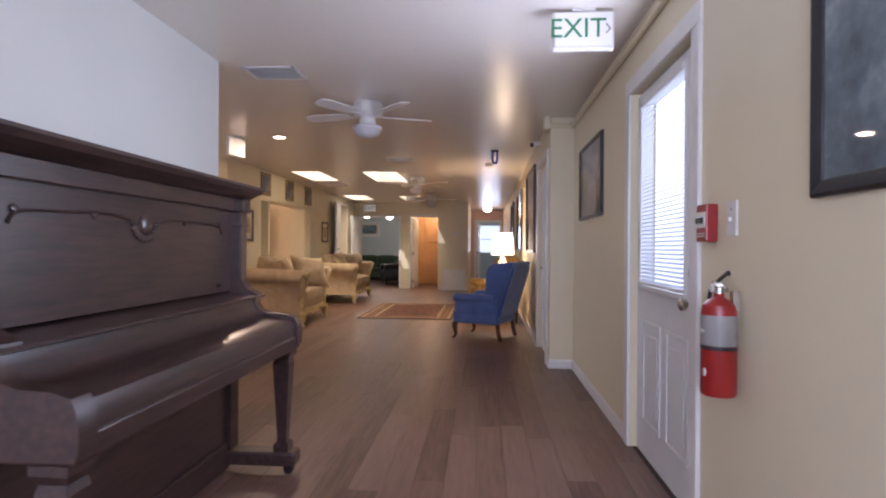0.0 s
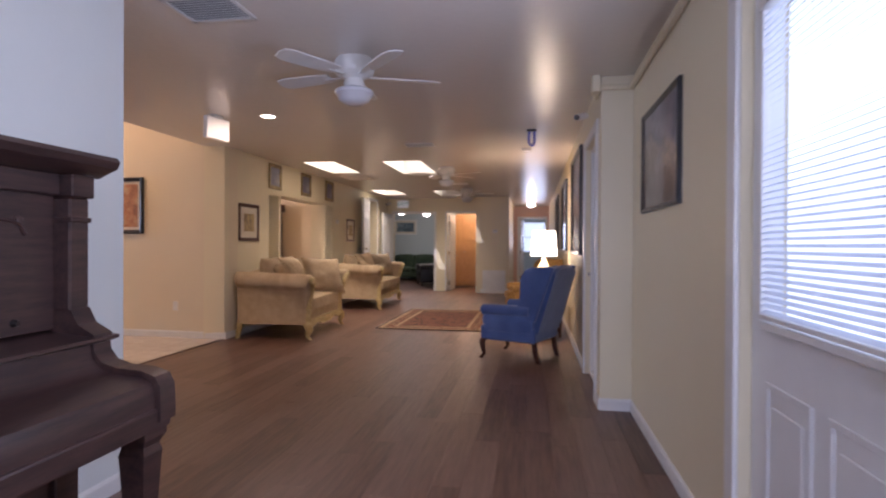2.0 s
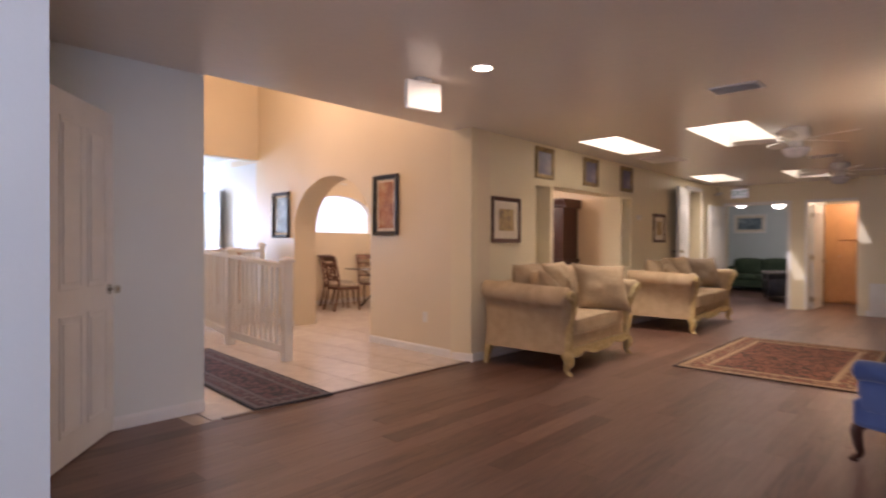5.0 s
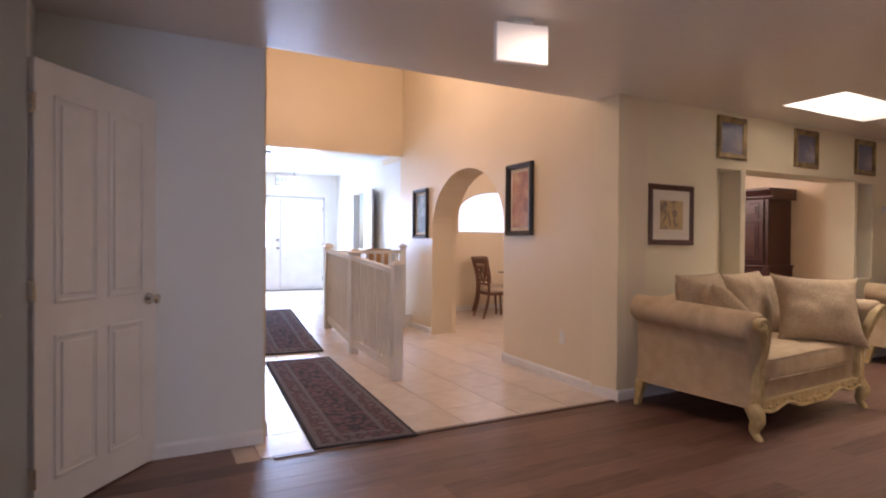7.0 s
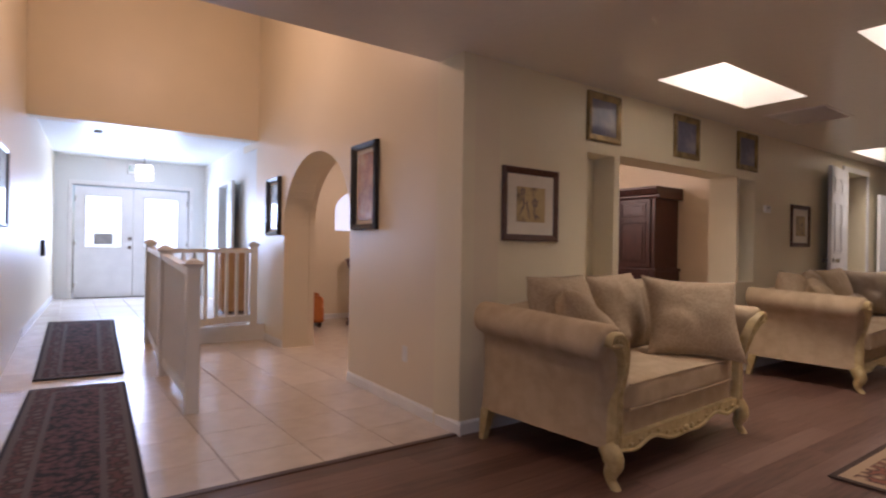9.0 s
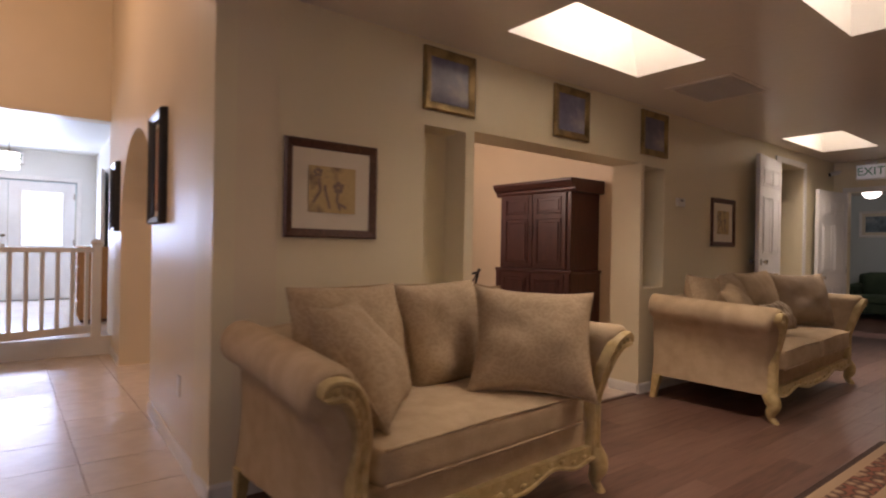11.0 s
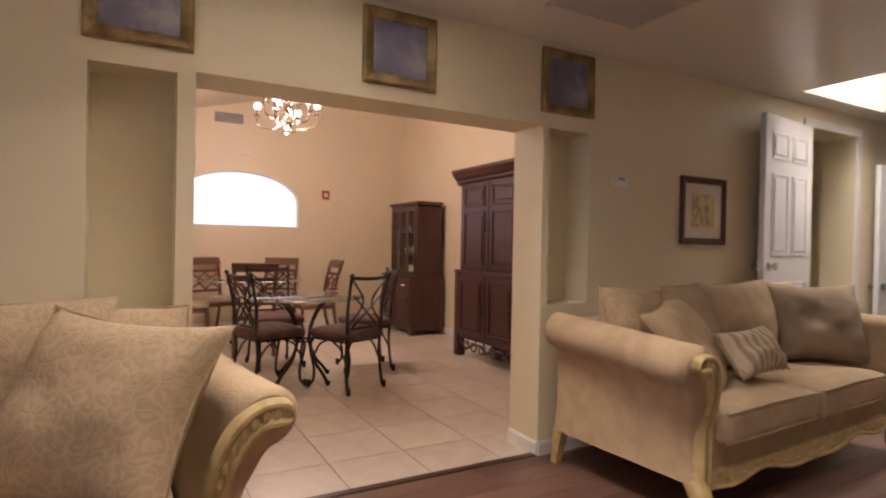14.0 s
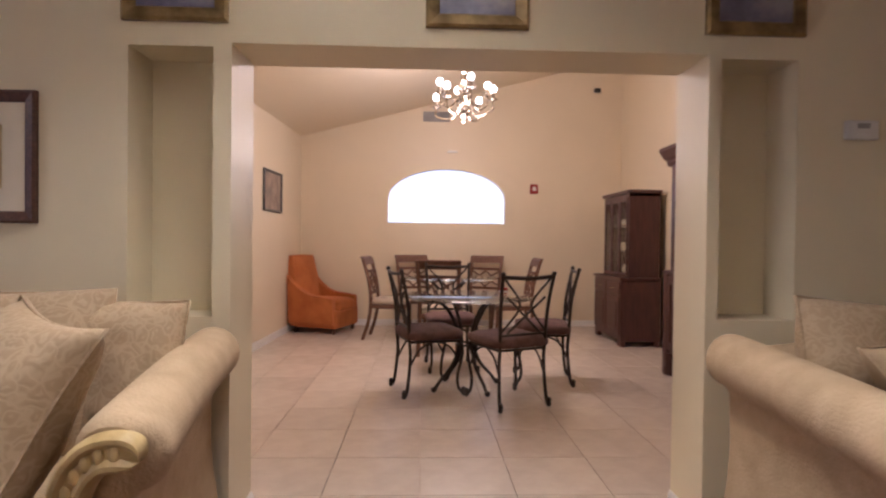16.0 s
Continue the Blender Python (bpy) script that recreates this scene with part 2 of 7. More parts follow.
# near wall on the right with the outside door, then a jog
bm = bmesh.new()
bx(bm, RX, RX + 0.16, -2.0, 2.46, 0, CEIL)
bx(bm, RX, RX + 0.16, 3.44, 5.55, 0, CEIL)
bx(bm, RX, RX + 0.16, 2.46, 3.44, 2.06, CEIL)
structure("wall_east_near", bm, M["cream"], "cream painted wall round an outside door", category="wall")
bm = bmesh.new()
bx(bm, 0.54, 0.90, 5.55, 5.80, 0, CEIL)
bx(bm, 0.54, 0.90, 6.72, 15.45, 0, CEIL)
bx(bm, 0.54, 0.90, 5.80, 6.72, 2.08, CEIL)
bx(bm, 0.54, 0.90, 15.45, 20.0, 0, CEIL)
structure("wall_east", bm, M["cream"], "long cream painted wall hung with pictures", category="wall")

# piano wall block and the little corner with an open door
bm = bmesh.new()
bx(bm, -2.05, -1.914, -2.0, 3.80, 0, CEIL)
structure("wall_piano", bm, M["white_wall"], "pale wall behind the piano", category="wall")
bm = bmesh.new()
bx(bm, -2.60, -2.05, 3.68, 3.80, 0, CEIL)
bx(bm, -3.55, -3.47, 3.68, 4.10, 0, CEIL)
bx(bm, -4.20, -3.55, 3.93, 4.05, 0, CEIL)
bx(bm, -3.47, -2.60, 3.68, 3.80, 2.06, CEIL)
structure("wall_corner", bm, M["white_wall"], category="wall")
structure("wall_closet", box(-4.20, -4.05, 4.05, 5.19, 0, CEIL), M["white_wall"], "pale wall beside an open white door", category="wall")
structure("wall_closet_back", box(-4.2, -2.0, 2.4, 2.5, 0, CEIL), M["white_wall"], category="wall")
structure("wall_closet_side", box(-4.3, -4.2, 2.4, 5.0, 0, CEIL), M["white_wall"], category="wall")
structure("wall_south", box(-2.05, 0.9, -2.16, -2.0, 0, CEIL), M["cream"], category="wall")

# far end
bm = bmesh.new()
bx(bm, -1.25, -0.54, 15.45, 15.57, 0, CEIL)
bx(bm, -1.37, -1.25, 15.45, 15.80, 0, CEIL)
bx(bm, -0.66, -0.54, 15.57, 20.0, 0, CEIL)
structure("wall_north_vent", bm, M["cream"], "cream wall with a return grille at its foot", category="wall")
bm = bmesh.new()
bx(bm, -4.17, -3.585, 15.80, 15.92, 0, CEIL)
bx(bm, -3.585, -2.50, 15.80, 15.92, 2.02, CEIL)
bx(bm, -2.50, -2.16, 15.80, 15.92, 0, CEIL)
bx(bm, -2.16, -1.37, 15.80, 15.92, 2.03, CEIL)
structure("wall_north", bm, M["cream"], "far cream wall with two doorways", category="wall")
bm = bmesh.new()
bx(bm, -6.2, -6.1, 15.9, 21.0, 0, CEIL)
bx(bm, -6.1, -2.28, 20.9, 21.0, 0, CEIL)
bx(bm, -2.38, -2.28, 15.92, 20.9, 0, CEIL)
structure("wall_sitting_room", bm, M["bluegreen"], "pale blue-green wall of the further room", category="wall")
bm = bmesh.new()
bx(bm, -2.28, -0.66, 18.5, 18.6, 0, CEIL)
structure("wall_back_lobby", bm, M["dining"], category="wall")
bm = bmesh.new()
bx(bm, -0.54, -0.36, 19.0, 19.1, 0, CEIL)
bx(bm, 0.42, 0.54, 19.0, 19.1, 0, CEIL)
bx(bm, -0.36, 0.42, 19.0, 19.1, 2.03, CEIL)
structure("wall_corridor_end", bm, M["pink"], "pink wall at the end of the corridor", category="wall")
bm = bmesh.new()
bx(bm, -1.2, -1.1, 19.1, 21.6, 0, CEIL)
bx(bm, 1.2, 1.3, 19.1, 21.6, 0, CEIL)
bx(bm, -1.1, 1.2, 21.5, 21.6, 0, CEIL)
bx(bm, -1.1, -0.54, 19.1, 19.2, 0, CEIL)
bx(bm, 0.54, 1.2, 19.1, 19.2, 0, CEIL)
structure("wall_end_room", bm, M["bluegreen"], category="wall")

# ceiling with four skylight holes
SKY = [(-3.35, -2.86, 9.29, 10.57), (-2.15, -1.57, 9.36, 10.80), (-3.55, -3.00, 13.55, 14.75), (-2.20, -1.68, 13.75, 15.05)]
xs = sorted({-4.02, 0.9, *(s[0] for s in SKY), *(s[1] for s in SKY)})
ys = sorted({-2.16, 15.80, *(s[2] for s in SKY), *(s[3] for s in SKY)})
bm = bmesh.new()
for xa, xb in zip(xs, xs[1:]):
    run = None
    for ya, yb in zip(ys, ys[1:]):
        cx, cy = (xa + xb) / 2, (ya + yb) / 2
        hole = any(s[0] < cx < s[1] and s[2] < cy < s[3] for s in SKY)
        if not hole:
            bx(bm, xa, xb, ya, yb, CEIL, CEIL + 0.12)
bmesh.ops.remove_doubles(bm, verts=bm.verts, dist=0.0005)
structure("ceiling", bm, M["ceiling"], "semi-gloss cream ceiling with skylight wells", category="ceiling")
structure("ceiling_far", box(-6.2, 1.3, 15.80, 21.6, CEIL, CEIL + 0.12), M["ceiling"], category="ceiling")
structure("ceiling_closet", box(-4.3, -4.02, 2.4, 5.19, CEIL, CEIL + 0.12), M["ceiling"], category="ceiling")
for i, (xa, xb, ya, yb) in enumerate(SKY):
    d, t, zt = 0.03, 0.16, CEIL + 0.62
    lo = [(xa, ya), (xb, ya), (xb, yb), (xa, yb)]
    hi = [(xa + t * 0.5, ya + t * 2), (xb - t * 0.5, ya + t * 2), (xb - t * 0.5, yb - t * 2), (xa + t * 0.5, yb - t * 2)]
    ex = [(xa - d, ya - d), (xb + d, ya - d), (xb + d, yb + d), (xa - d, yb + d)]
    bm = bmesh.new()
    rings = [[bm.verts.new((x, y, z)) for x, y in q] for q, z in ((lo, CEIL + 0.002), (hi, zt), (ex, zt), (ex, CEIL + 0.125))]
    for a, b_ in zip(rings, rings[1:]):
        for k in range(4):
            bm.faces.new((a[k], a[(k + 1) % 4], b_[(k + 1) % 4], b_[k]))
    w = thing(f"skylight_well_{i + 1}", "flared white plaster skylight well in the ceiling", "skylight", kind="structure")
    part("well", bm, M["shaft"], w)
    part("pane", box(hi[0][0] - 0.02, hi[1][0] + 0.02, hi[0][1] - 0.02, hi[2][1] + 0.02, zt + 0.005, zt + 0.02), M["skylight_glow"], w, "daylit frosted skylight pane").visible_shadow = False
    la_ = area("daylight_skylight", ((xa + xb) / 2, (ya + yb) / 2, zt + 0.03), ((xa + xb) / 2, (ya + yb) / 2, 0), hi[1][0] - hi[0][0], hi[2][1] - hi[1][1], (24, 24, 24, 8)[i], (1.0, 0.86, 0.62))
    la_.data.spread = radians((150, 150, 112, 95)[i])

# floors
sub = box(-3.785, 0.9, -2.16, 16.2, -0.2, -0.012)
structure("floor", sub, M["underlay"], "dark underlay below the planks", category="floor")
# unseen shell with a raised floor, added to keep the sun out of the doorway
bm = bmesh.new()
for q in ((-5.3, -5.2, 13.9, 15.0), (-5.2, WI, 13.8, 13.9), (-5.2, WI, 15.0, 15.1)):
    bx(bm, q[0], q[1], q[2], q[3], 0, CEIL)
bx(bm, -5.3, WI, 13.8, 15.1, CEIL, CEIL + 0.1)
bx(bm, -5.3, WX - 0.01, 13.9, 15.0, -0.05, 0.19)
structure("side_room_shell", bm, M["cream"], "added shell closing the unseen space behind the open door", category="wall")
structure("floor_far", box(-6.2, 1.3, 16.2, 21.6, -0.2, -0.002), M["plank"], category="floor")
structure("floor_closet", box(-4.3, -3.785, 2.4, 5.0, -0.2, -0.002), M["plank"], category="floor")
structure("floor_tiled", box(-9.6, -3.785, 5.0, 13.0, -0.2, -0.010), M["grout"], "grout bed of the beige tiles", category="floor")

# dining room
bm = bmesh.new()
yc, zs, ry, rz = 10.478, 1.79, 0.832, 0.425
arch = [(9.646, 1.44), (11.31, 1.44)] + [(yc + ry * math.cos(a), zs + rz * math.sin(a)) for a in (math.pi * k / 24 for k in range(25))]
outer = [(8.28, 0), (12.97, 0), (12.97, 4.1), (8.28, 4.1)]


def wall_with_hole(bm, outer, hole, axis, a, b):
    """A slab with one hole: outline and hole are (p, q) loops; p along the wall, q up."""
    put = {"x": lambda p, q, s: (s, p, q), "y": lambda p, q, s: (p, s, q)}[axis]
    loops = []
    for s in (a, b):
        vo = [bm.verts.new(put(p, q, s)) for p, q in outer]
        vh = [bm.verts.new(put(p, q, s)) for p, q in hole]
        es = [bm.edges.new((vo[i], vo[(i + 1) % len(vo)])) for i in range(len(vo))] + [bm.edges.new((vh[i], vh[(i + 1) % len(vh)])) for i in range(len(vh))]
        bmesh.ops.triangle_fill(bm, edges=es, use_beauty=True)
        loops.append((vo, vh))
    for k in (0, 1):
        u, w = loops[0][k], loops[1][k]
        for i in range(len(u)):
            j = (i + 1) % len(u)
            bm.faces.new((u[i], u[j], w[j], w[i]))
    return bm


structure("wall_dining_window", wall_with_hole(bm, outer, arch, "x", -9.68, -9.50), M["dining"], "peach wall with an arched window", category="wall")
structure("wall_dining_right", box(-9.68, -4.03, 12.97, 13.1, 0, 4.1), M["dining"], category="wall")
bm = bmesh.new()
prism(bm, [(8.2, 2.58), (13.05, 3.86), (13.05, 3.96), (8.2, 2.68)], "x", -9.68, -4.0)
structure("ceiling_dining", bm, M["dining"], "sloping peach ceiling", category="ceiling")
bm = bmesh.new()
vs = [bm.verts.new((-9.65, p, q)) for p, q in arch]
bm.faces.new(vs)
w = thing("window_1", "arched fixed window full of bright daylight", "window", kind="structure")
part("pane", bm, M["sky_glow"], w, "daylit arched pane")
bm = bmesh.new()
tube(bm, [(-9.55, p, q) for p, q in arch[1:]], 0.012, 6)
tube(bm, [(-9.55, 9.646, 1.445), (-9.55, 11.31, 1.445)], 0.014, 6)
part("window_frame", bm, M["trim"], w)

# hall in its own slightly turned frame: u = local x (negative inwards), v = local y
HV = -2.62
bm = bmesh.new()
ax, ar, sp, rise = -2.64, 0.915, 1.42, 0.72
# the arch reaches the floor, so the wall is an outline round it
out = [(-0.034, 0), (-0.034, 4.3), (-4.75, 4.3), (-4.75, 0), (ax - ar, 0)] + [(ax + ar * math.cos(a), sp + rise * math.sin(a)) for a in (math.pi * (28 - k) / 28 for k in range(29))] + [(ax + ar, 0)]
prism(bm, out, "y", 0.0, 0.30)
bm2 = bmesh.new()
prism(bm2, [(-0.30, 0), (-0.30, 3.7), (-6.1, 3.7), (-6.1, 0), *out[4:]], "y", 0.302, 0.37)
structure("wall_dining_left", bm2, M["dining"], "peach wall pierced by the arched doorway", at=HALL, category="wall")
structure("wall_dining_corner", box(-6.1, -4.75, 0.302, 0.362, 0, 4.0), M["dining"], at=HALL, category="wall")
structure("wall_arch", bm, M["hall"], "warm plastered hall wall with an arched doorway", at=HALL, category="wall")


def hall_side(u):
    """The opposite wall closes in slightly towards the front doors."""
    return HV + 0.0354 * (-0.36 - u)


bm = bmesh.new()
prism(bm, [(-0.36, HV - 0.15), (-0.36, HV), (-9.4, hall_side(-9.4)), (-9.4, HV - 0.15)], "z", 0, 4.3)
structure("wall_hall_left", bm, M["hall"], "pale hall wall opposite the arch", at=HALL, category="wall")
structure("beam", box(-4.90, -4.68, HV, 0.0, 2.56, 4.3), M["hall"], "deep warm-lit header over the foyer", at=HALL, category="beam")
structure("ceiling_hall", box(-4.9, -0.1, HV - 0.15, 0.4, 4.3, 4.4), M["hall"], at=HALL, category="ceiling")
structure("wall_over_header", box(-0.40, -0.28, HV - 0.15, 0.0, CEIL + 0.1, 4.3), M["hall"], at=HALL, category="wall")
PZ, RAMP0, RAMP1 = 0.18, -2.70, -4.50
bm = bmesh.new()
bx(bm, -9.4, -4.9, HV - 0.15, 0.30, 2.74, 2.84)
bx(bm, -9.4, -6.0, 0.30, 1.2, 2.74, 2.84)
structure("ceiling_foyer", bm, M["white_wall"], "white foyer ceiling", at=HALL, category="ceiling")
bm = bmesh.new()
bx(bm, -7.05, -4.75, 0.18, 0.30, 0, 2.8)
bx(bm, -9.4, -7.85, 0.18, 0.30, 0, 2.8)
bx(bm, -7.85, -7.05, 0.18, 0.30, 2.22, 2.8)
structure("wall_foyer_right", bm, M["foyer"], "pale foyer wall with a doorway", at=HALL, category="wall")
structure("wall_foyer_side_room", box(-8.4, -6.5, 1.2, 1.3, 0, 2.8), M["foyer"], at=HALL, category="wall")
bm = bmesh.new()
bx(bm, -9.4, -9.2, HV, -2.03, 0, 2.8)
bx(bm, -9.4, -9.2, -0.10, 0.3, 0, 2.8)
bx(bm, -9.4, -9.2, -2.03, -0.10, PZ + 2.06, 2.8)
structure("wall_front", bm, M["foyer"], "pale front wall round the double doors", at=HALL, category="wall")
# platform and ramp
bm = bmesh.new()
bx(bm, -5.45, -4.28, -1.27, 0.18, -0.1, PZ - 0.008)
bx(bm, -9.3, -5.45, -1.27, 0.18, -0.1, PZ - 0.008)
bx(bm, -9.3, -6.0, 0.18, 1.2, -0.1, PZ - 0.008)
bx(bm, -9.3, RAMP1, HV, -1.27, -0.1, PZ - 0.008)
prism(bm, [(RAMP0, -0.1), (RAMP0, -0.008), (RAMP1, PZ - 0.008), (RAMP1, -0.1)], "y", HV, -1.27)
structure("ramp", bm, M["grout"], "tiled ramp and raised landing to the front doors", at=HALL, category="ramp")

# ---- more materials ----
M["piano"] = wood("dark_piano_veneer", (0.018, 0.010, 0.010), (0.060, 0.030, 0.024), 1, 0.34, 5, 0.35)
M["mahogany"] = wood("mahogany_veneer", (0.035, 0.012, 0.010), (0.085, 0.028, 0.022), 2, 0.40, 5, 0.1)
M["legwood"] = wood("dark_turned_wood", (0.03, 0.012, 0.008), (0.08, 0.03, 0.018), 2, 0.35)
M["chairwood"] = wood("brown_dining_wood", (0.075, 0.032, 0.017), (0.18, 0.082, 0.042), 2, 0.55)
M["frame_wood"] = wood("walnut_picture_frame", (0.045, 0.018, 0.012), (0.12, 0.052, 0.03), 1, 0.35)
M["gold"] = mixed("worn_gilt", (0.16, 0.11, 0.045), (0.36, 0.26, 0.11), 9, 0.38, 0.55, (1, 1, 1), 60, 0.2)
M["black"] = mixed("black_lacquer", (0.012, 0.012, 0.014), (0.025, 0.024, 0.026), 5, 0.3)
M["mat_board"] = mixed("picture_mount", (0.68, 0.62, 0.50), (0.74, 0.68, 0.56), 4, 0.8)
M["oak"] = wood("orange_oak", (0.34, 0.16, 0.05), (0.52, 0.28, 0.10), 2, 0.4)
M["linen"] = mixed("oatmeal_chenille", (0.435, 0.326, 0.190), (0.525, 0.400, 0.245), 9, 0.92, 0, (1, 1, 1), 100, 0.75)
M["carved"] = mixed("carved_cream_gilt_wood", (0.42, 0.31, 0.12), (0.58, 0.45, 0.21), 18, 0.5, 0, (1, 1, 1), 55, 0.5)
M["velvet"] = mixed("blue_velvet", (0.035, 0.070, 0.20), (0.065, 0.115, 0.29), 4, 0.85, 0, (1, 1, 1), 140, 0.25)
M["velvet"].node_tree.nodes["Principled BSDF"].inputs["Sheen Weight"].default_value = 0.5
M["orange"] = mixed("orange_upholstery", (0.42, 0.125, 0.025), (0.52, 0.17, 0.04), 6, 0.85, 0, (1, 1, 1), 150, 0.25)
M["greenfab"] = mixed("dark_green_upholstery", (0.030, 0.055, 0.030), (0.055, 0.085, 0.05), 5, 0.85, 0, (1, 1, 1), 120, 0.2)
M["leather"] = mixed("black_leather", (0.012, 0.010, 0.010), (0.03, 0.026, 0.024), 8, 0.4)
M["seatfab"] = mixed("mauve_brown_seat_fabric", (0.095, 0.050, 0.046), (0.15, 0.085, 0.075), 14, 0.9, 0, (1, 1, 1), 150, 0.3)
M["creamseat"] = mixed("cream_seat_fabric", (0.42, 0.34, 0.25), (0.52, 0.43, 0.32), 12, 0.9, 0, (1, 1, 1), 150, 0.3)
M["red"] = mixed("red_enamel", (0.26, 0.014, 0.012), (0.34, 0.022, 0.018), 6, 0.32)
M["plastic"] = mixed("white_plastic", (0.70, 0.69, 0.65), (0.77, 0.76, 0.72), 6, 0.4, 0, (1, 1, 1), 90, 0.02)
M["greyplastic"] = mixed("grey_plastic", (0.25, 0.24, 0.23), (0.33, 0.32, 0.31), 6, 0.45)
M["blueplastic"] = mixed("blue_plastic", (0.05, 0.06, 0.30), (0.09, 0.10, 0.42), 6, 0.4)
M["green_sign"] = mixed("green_letters", (0.02, 0.22, 0.09), (0.03, 0.28, 0.11), 6, 0.5)
M["ceramic"] = mixed("cream_ceramic", (0.62, 0.55, 0.36), (0.72, 0.64, 0.44), 6, 0.15)
M["slat"] = mixed("white_blind_slat", (0.72, 0.76, 0.84), (0.80, 0.84, 0.90), 6, 0.5)
M["shade"] = emitter("lit_lampshade", (1.0, 0.80, 0.52), 6.0)
M["bulb"] = emitter("lit_bulb", (1.0, 0.88, 0.70), 7.0)
M["downlight"] = emitter("lit_downlight", (1.0, 0.82, 0.60), 9.0)
M["globe"] = emitter("lit_frosted_globe", (1.0, 0.88, 0.72), 6.0)
M["signpanel"] = emitter("lit_sign_face", (1.0, 0.86, 0.66), 0.02)
M["signface"] = emitter("lit_exit_face", (0.95, 1.0, 0.92), 0.12)
M["silver"] = mixed("silver_chandelier_metal", (0.55, 0.50, 0.44), (0.75, 0.70, 0.62), 12, 0.18, 1.0)


def brocade(name, c1, c2, scale):
    """Woven leafy pattern: warped waves between two close tones."""
    m, n, l, b = nodes(name, 0.88)
    v = mapping(n, l, (1, 1, 1))
    nt = n.new("ShaderNodeTexNoise")
    nt.inputs["Scale"].default_value = scale * 0.6
    l.new(v, nt.inputs["Vector"])
    mx = n.new("ShaderNodeVectorMath")
    mx.operation = "MULTIPLY_ADD"
    l.new(nt.outputs["Color"], mx.inputs[0])
    mx.inputs[1].default_value = (0.16, 0.16, 0.16)
    l.new(v, mx.inputs[2])
    vo = n.new("ShaderNodeTexVoronoi")
    vo.feature = "DISTANCE_TO_EDGE"
    vo.inputs["Scale"].default_value = scale
    l.new(mx.outputs[0], vo.inputs["Vector"])
    l.new(ramp(n, l, vo.outputs["Distance"], [(0.05, c2), (0.14, c1), (0.28, c1), (0.36, c2)]), b.inputs["Base Color"])
    bump(n, l, b, vo.outputs["Distance"], 0.3, 0.006)
    return m


m, n, l, b = nodes("striped_fabric", 0.9)
wv = n.new("ShaderNodeTexWave")
wv.inputs["Scale"].default_value, wv.inputs["Distortion"].default_value = 5.0, 0.3
l.new(mapping(n, l, (1, 0.05, 0.05)), wv.inputs["Vector"])
l.new(ramp(n, l, wv.outputs["Fac"], [(0.3, (0.34, 0.26, 0.165)), (0.55, (0.53, 0.44, 0.32))]), b.inputs["Base Color"])
M["stripe"] = m
M["brocade"] = brocade("oatmeal_brocade", (0.392, 0.290, 0.170), (0.455, 0.345, 0.212), 21)
M["taupe"] = mixed("taupe_chenille", (0.34, 0.26, 0.17), (0.42, 0.33, 0.22), 9, 0.92, 0, (1, 1, 1), 110, 0.6)
M["mosaic"] = brocade("gold_patterned_tapestry", (0.30, 0.14, 0.04), (0.52, 0.33, 0.10), 16)


def picture_art(name, cols, scale=5.0, seed=0.0):
    m, n, l, b = nodes(name, 0.5)
    tc, mp = n.new("ShaderNodeTexCoord"), n.new("ShaderNodeMapping")
    l.new(tc.outputs["Object"], mp.inputs[0])
    mp.inputs["Location"].default_value = (seed, seed * 1.7, seed * 0.6)
    g = noise_tex(n, l, mp.outputs[0], scale, 4, 0.6)
    k = len(cols)
    l.new(ramp(n, l, g, [(0.32 + 0.36 * i / (k - 1), c) for i, c in enumerate(cols)]), b.inputs["Base Color"])
    b.inputs["Coat Weight"].default_value, b.inputs["Coat Roughness"].default_value = 0.7, 0.03
    return m


M["art_botanical"] = picture_art("botanical_print", [(0.50, 0.36, 0.16), (0.56, 0.42, 0.20), (0.22, 0.16, 0.10)], 9, 2)
M["art_flower"] = mixed("flower_ink", (0.20, 0.15, 0.12), (0.30, 0.22, 0.15), 20, 0.6)
M["art_blue"] = picture_art("faded_blue_print", [(0.10, 0.10, 0.17), (0.17, 0.16, 0.24), (0.30, 0.29, 0.32)], 6, 5)
M["art_dusk"] = picture_art("dusky_landscape_print", [(0.10, 0.075, 0.07), (0.22, 0.16, 0.13), (0.40, 0.32, 0.24)], 4, 8)


def landscape_art(name, stops, lean=0.5):
    """A hazy view: bands of ground, haze and cloud up the sheet, bent by noise."""
    m, n, l, b = nodes(name, 0.5)
    tc, sep = n.new("ShaderNodeTexCoord"), n.new("ShaderNodeSeparateXYZ")
    l.new(tc.outputs["Object"], sep.inputs[0])
    g = noise_tex(n, l, tc.outputs["Object"], 5, 6, 0.62)
    last = g
    for sock, k in ((sep.outputs["Z"], 1.7), (sep.outputs["X"], lean)):
        a = n.new("ShaderNodeMath")
        a.operation = "MULTIPLY_ADD"
        l.new(sock, a.inputs[0])
        a.inputs[1].default_value = k
        l.new(last, a.inputs[2])
        last = a.outputs[0]
    l.new(ramp(n, l, last, stops), b.inputs["Base Color"])
    b.inputs["Coat Weight"].default_value, b.inputs["Coat Roughness"].default_value = 0.7, 0.03
    return m


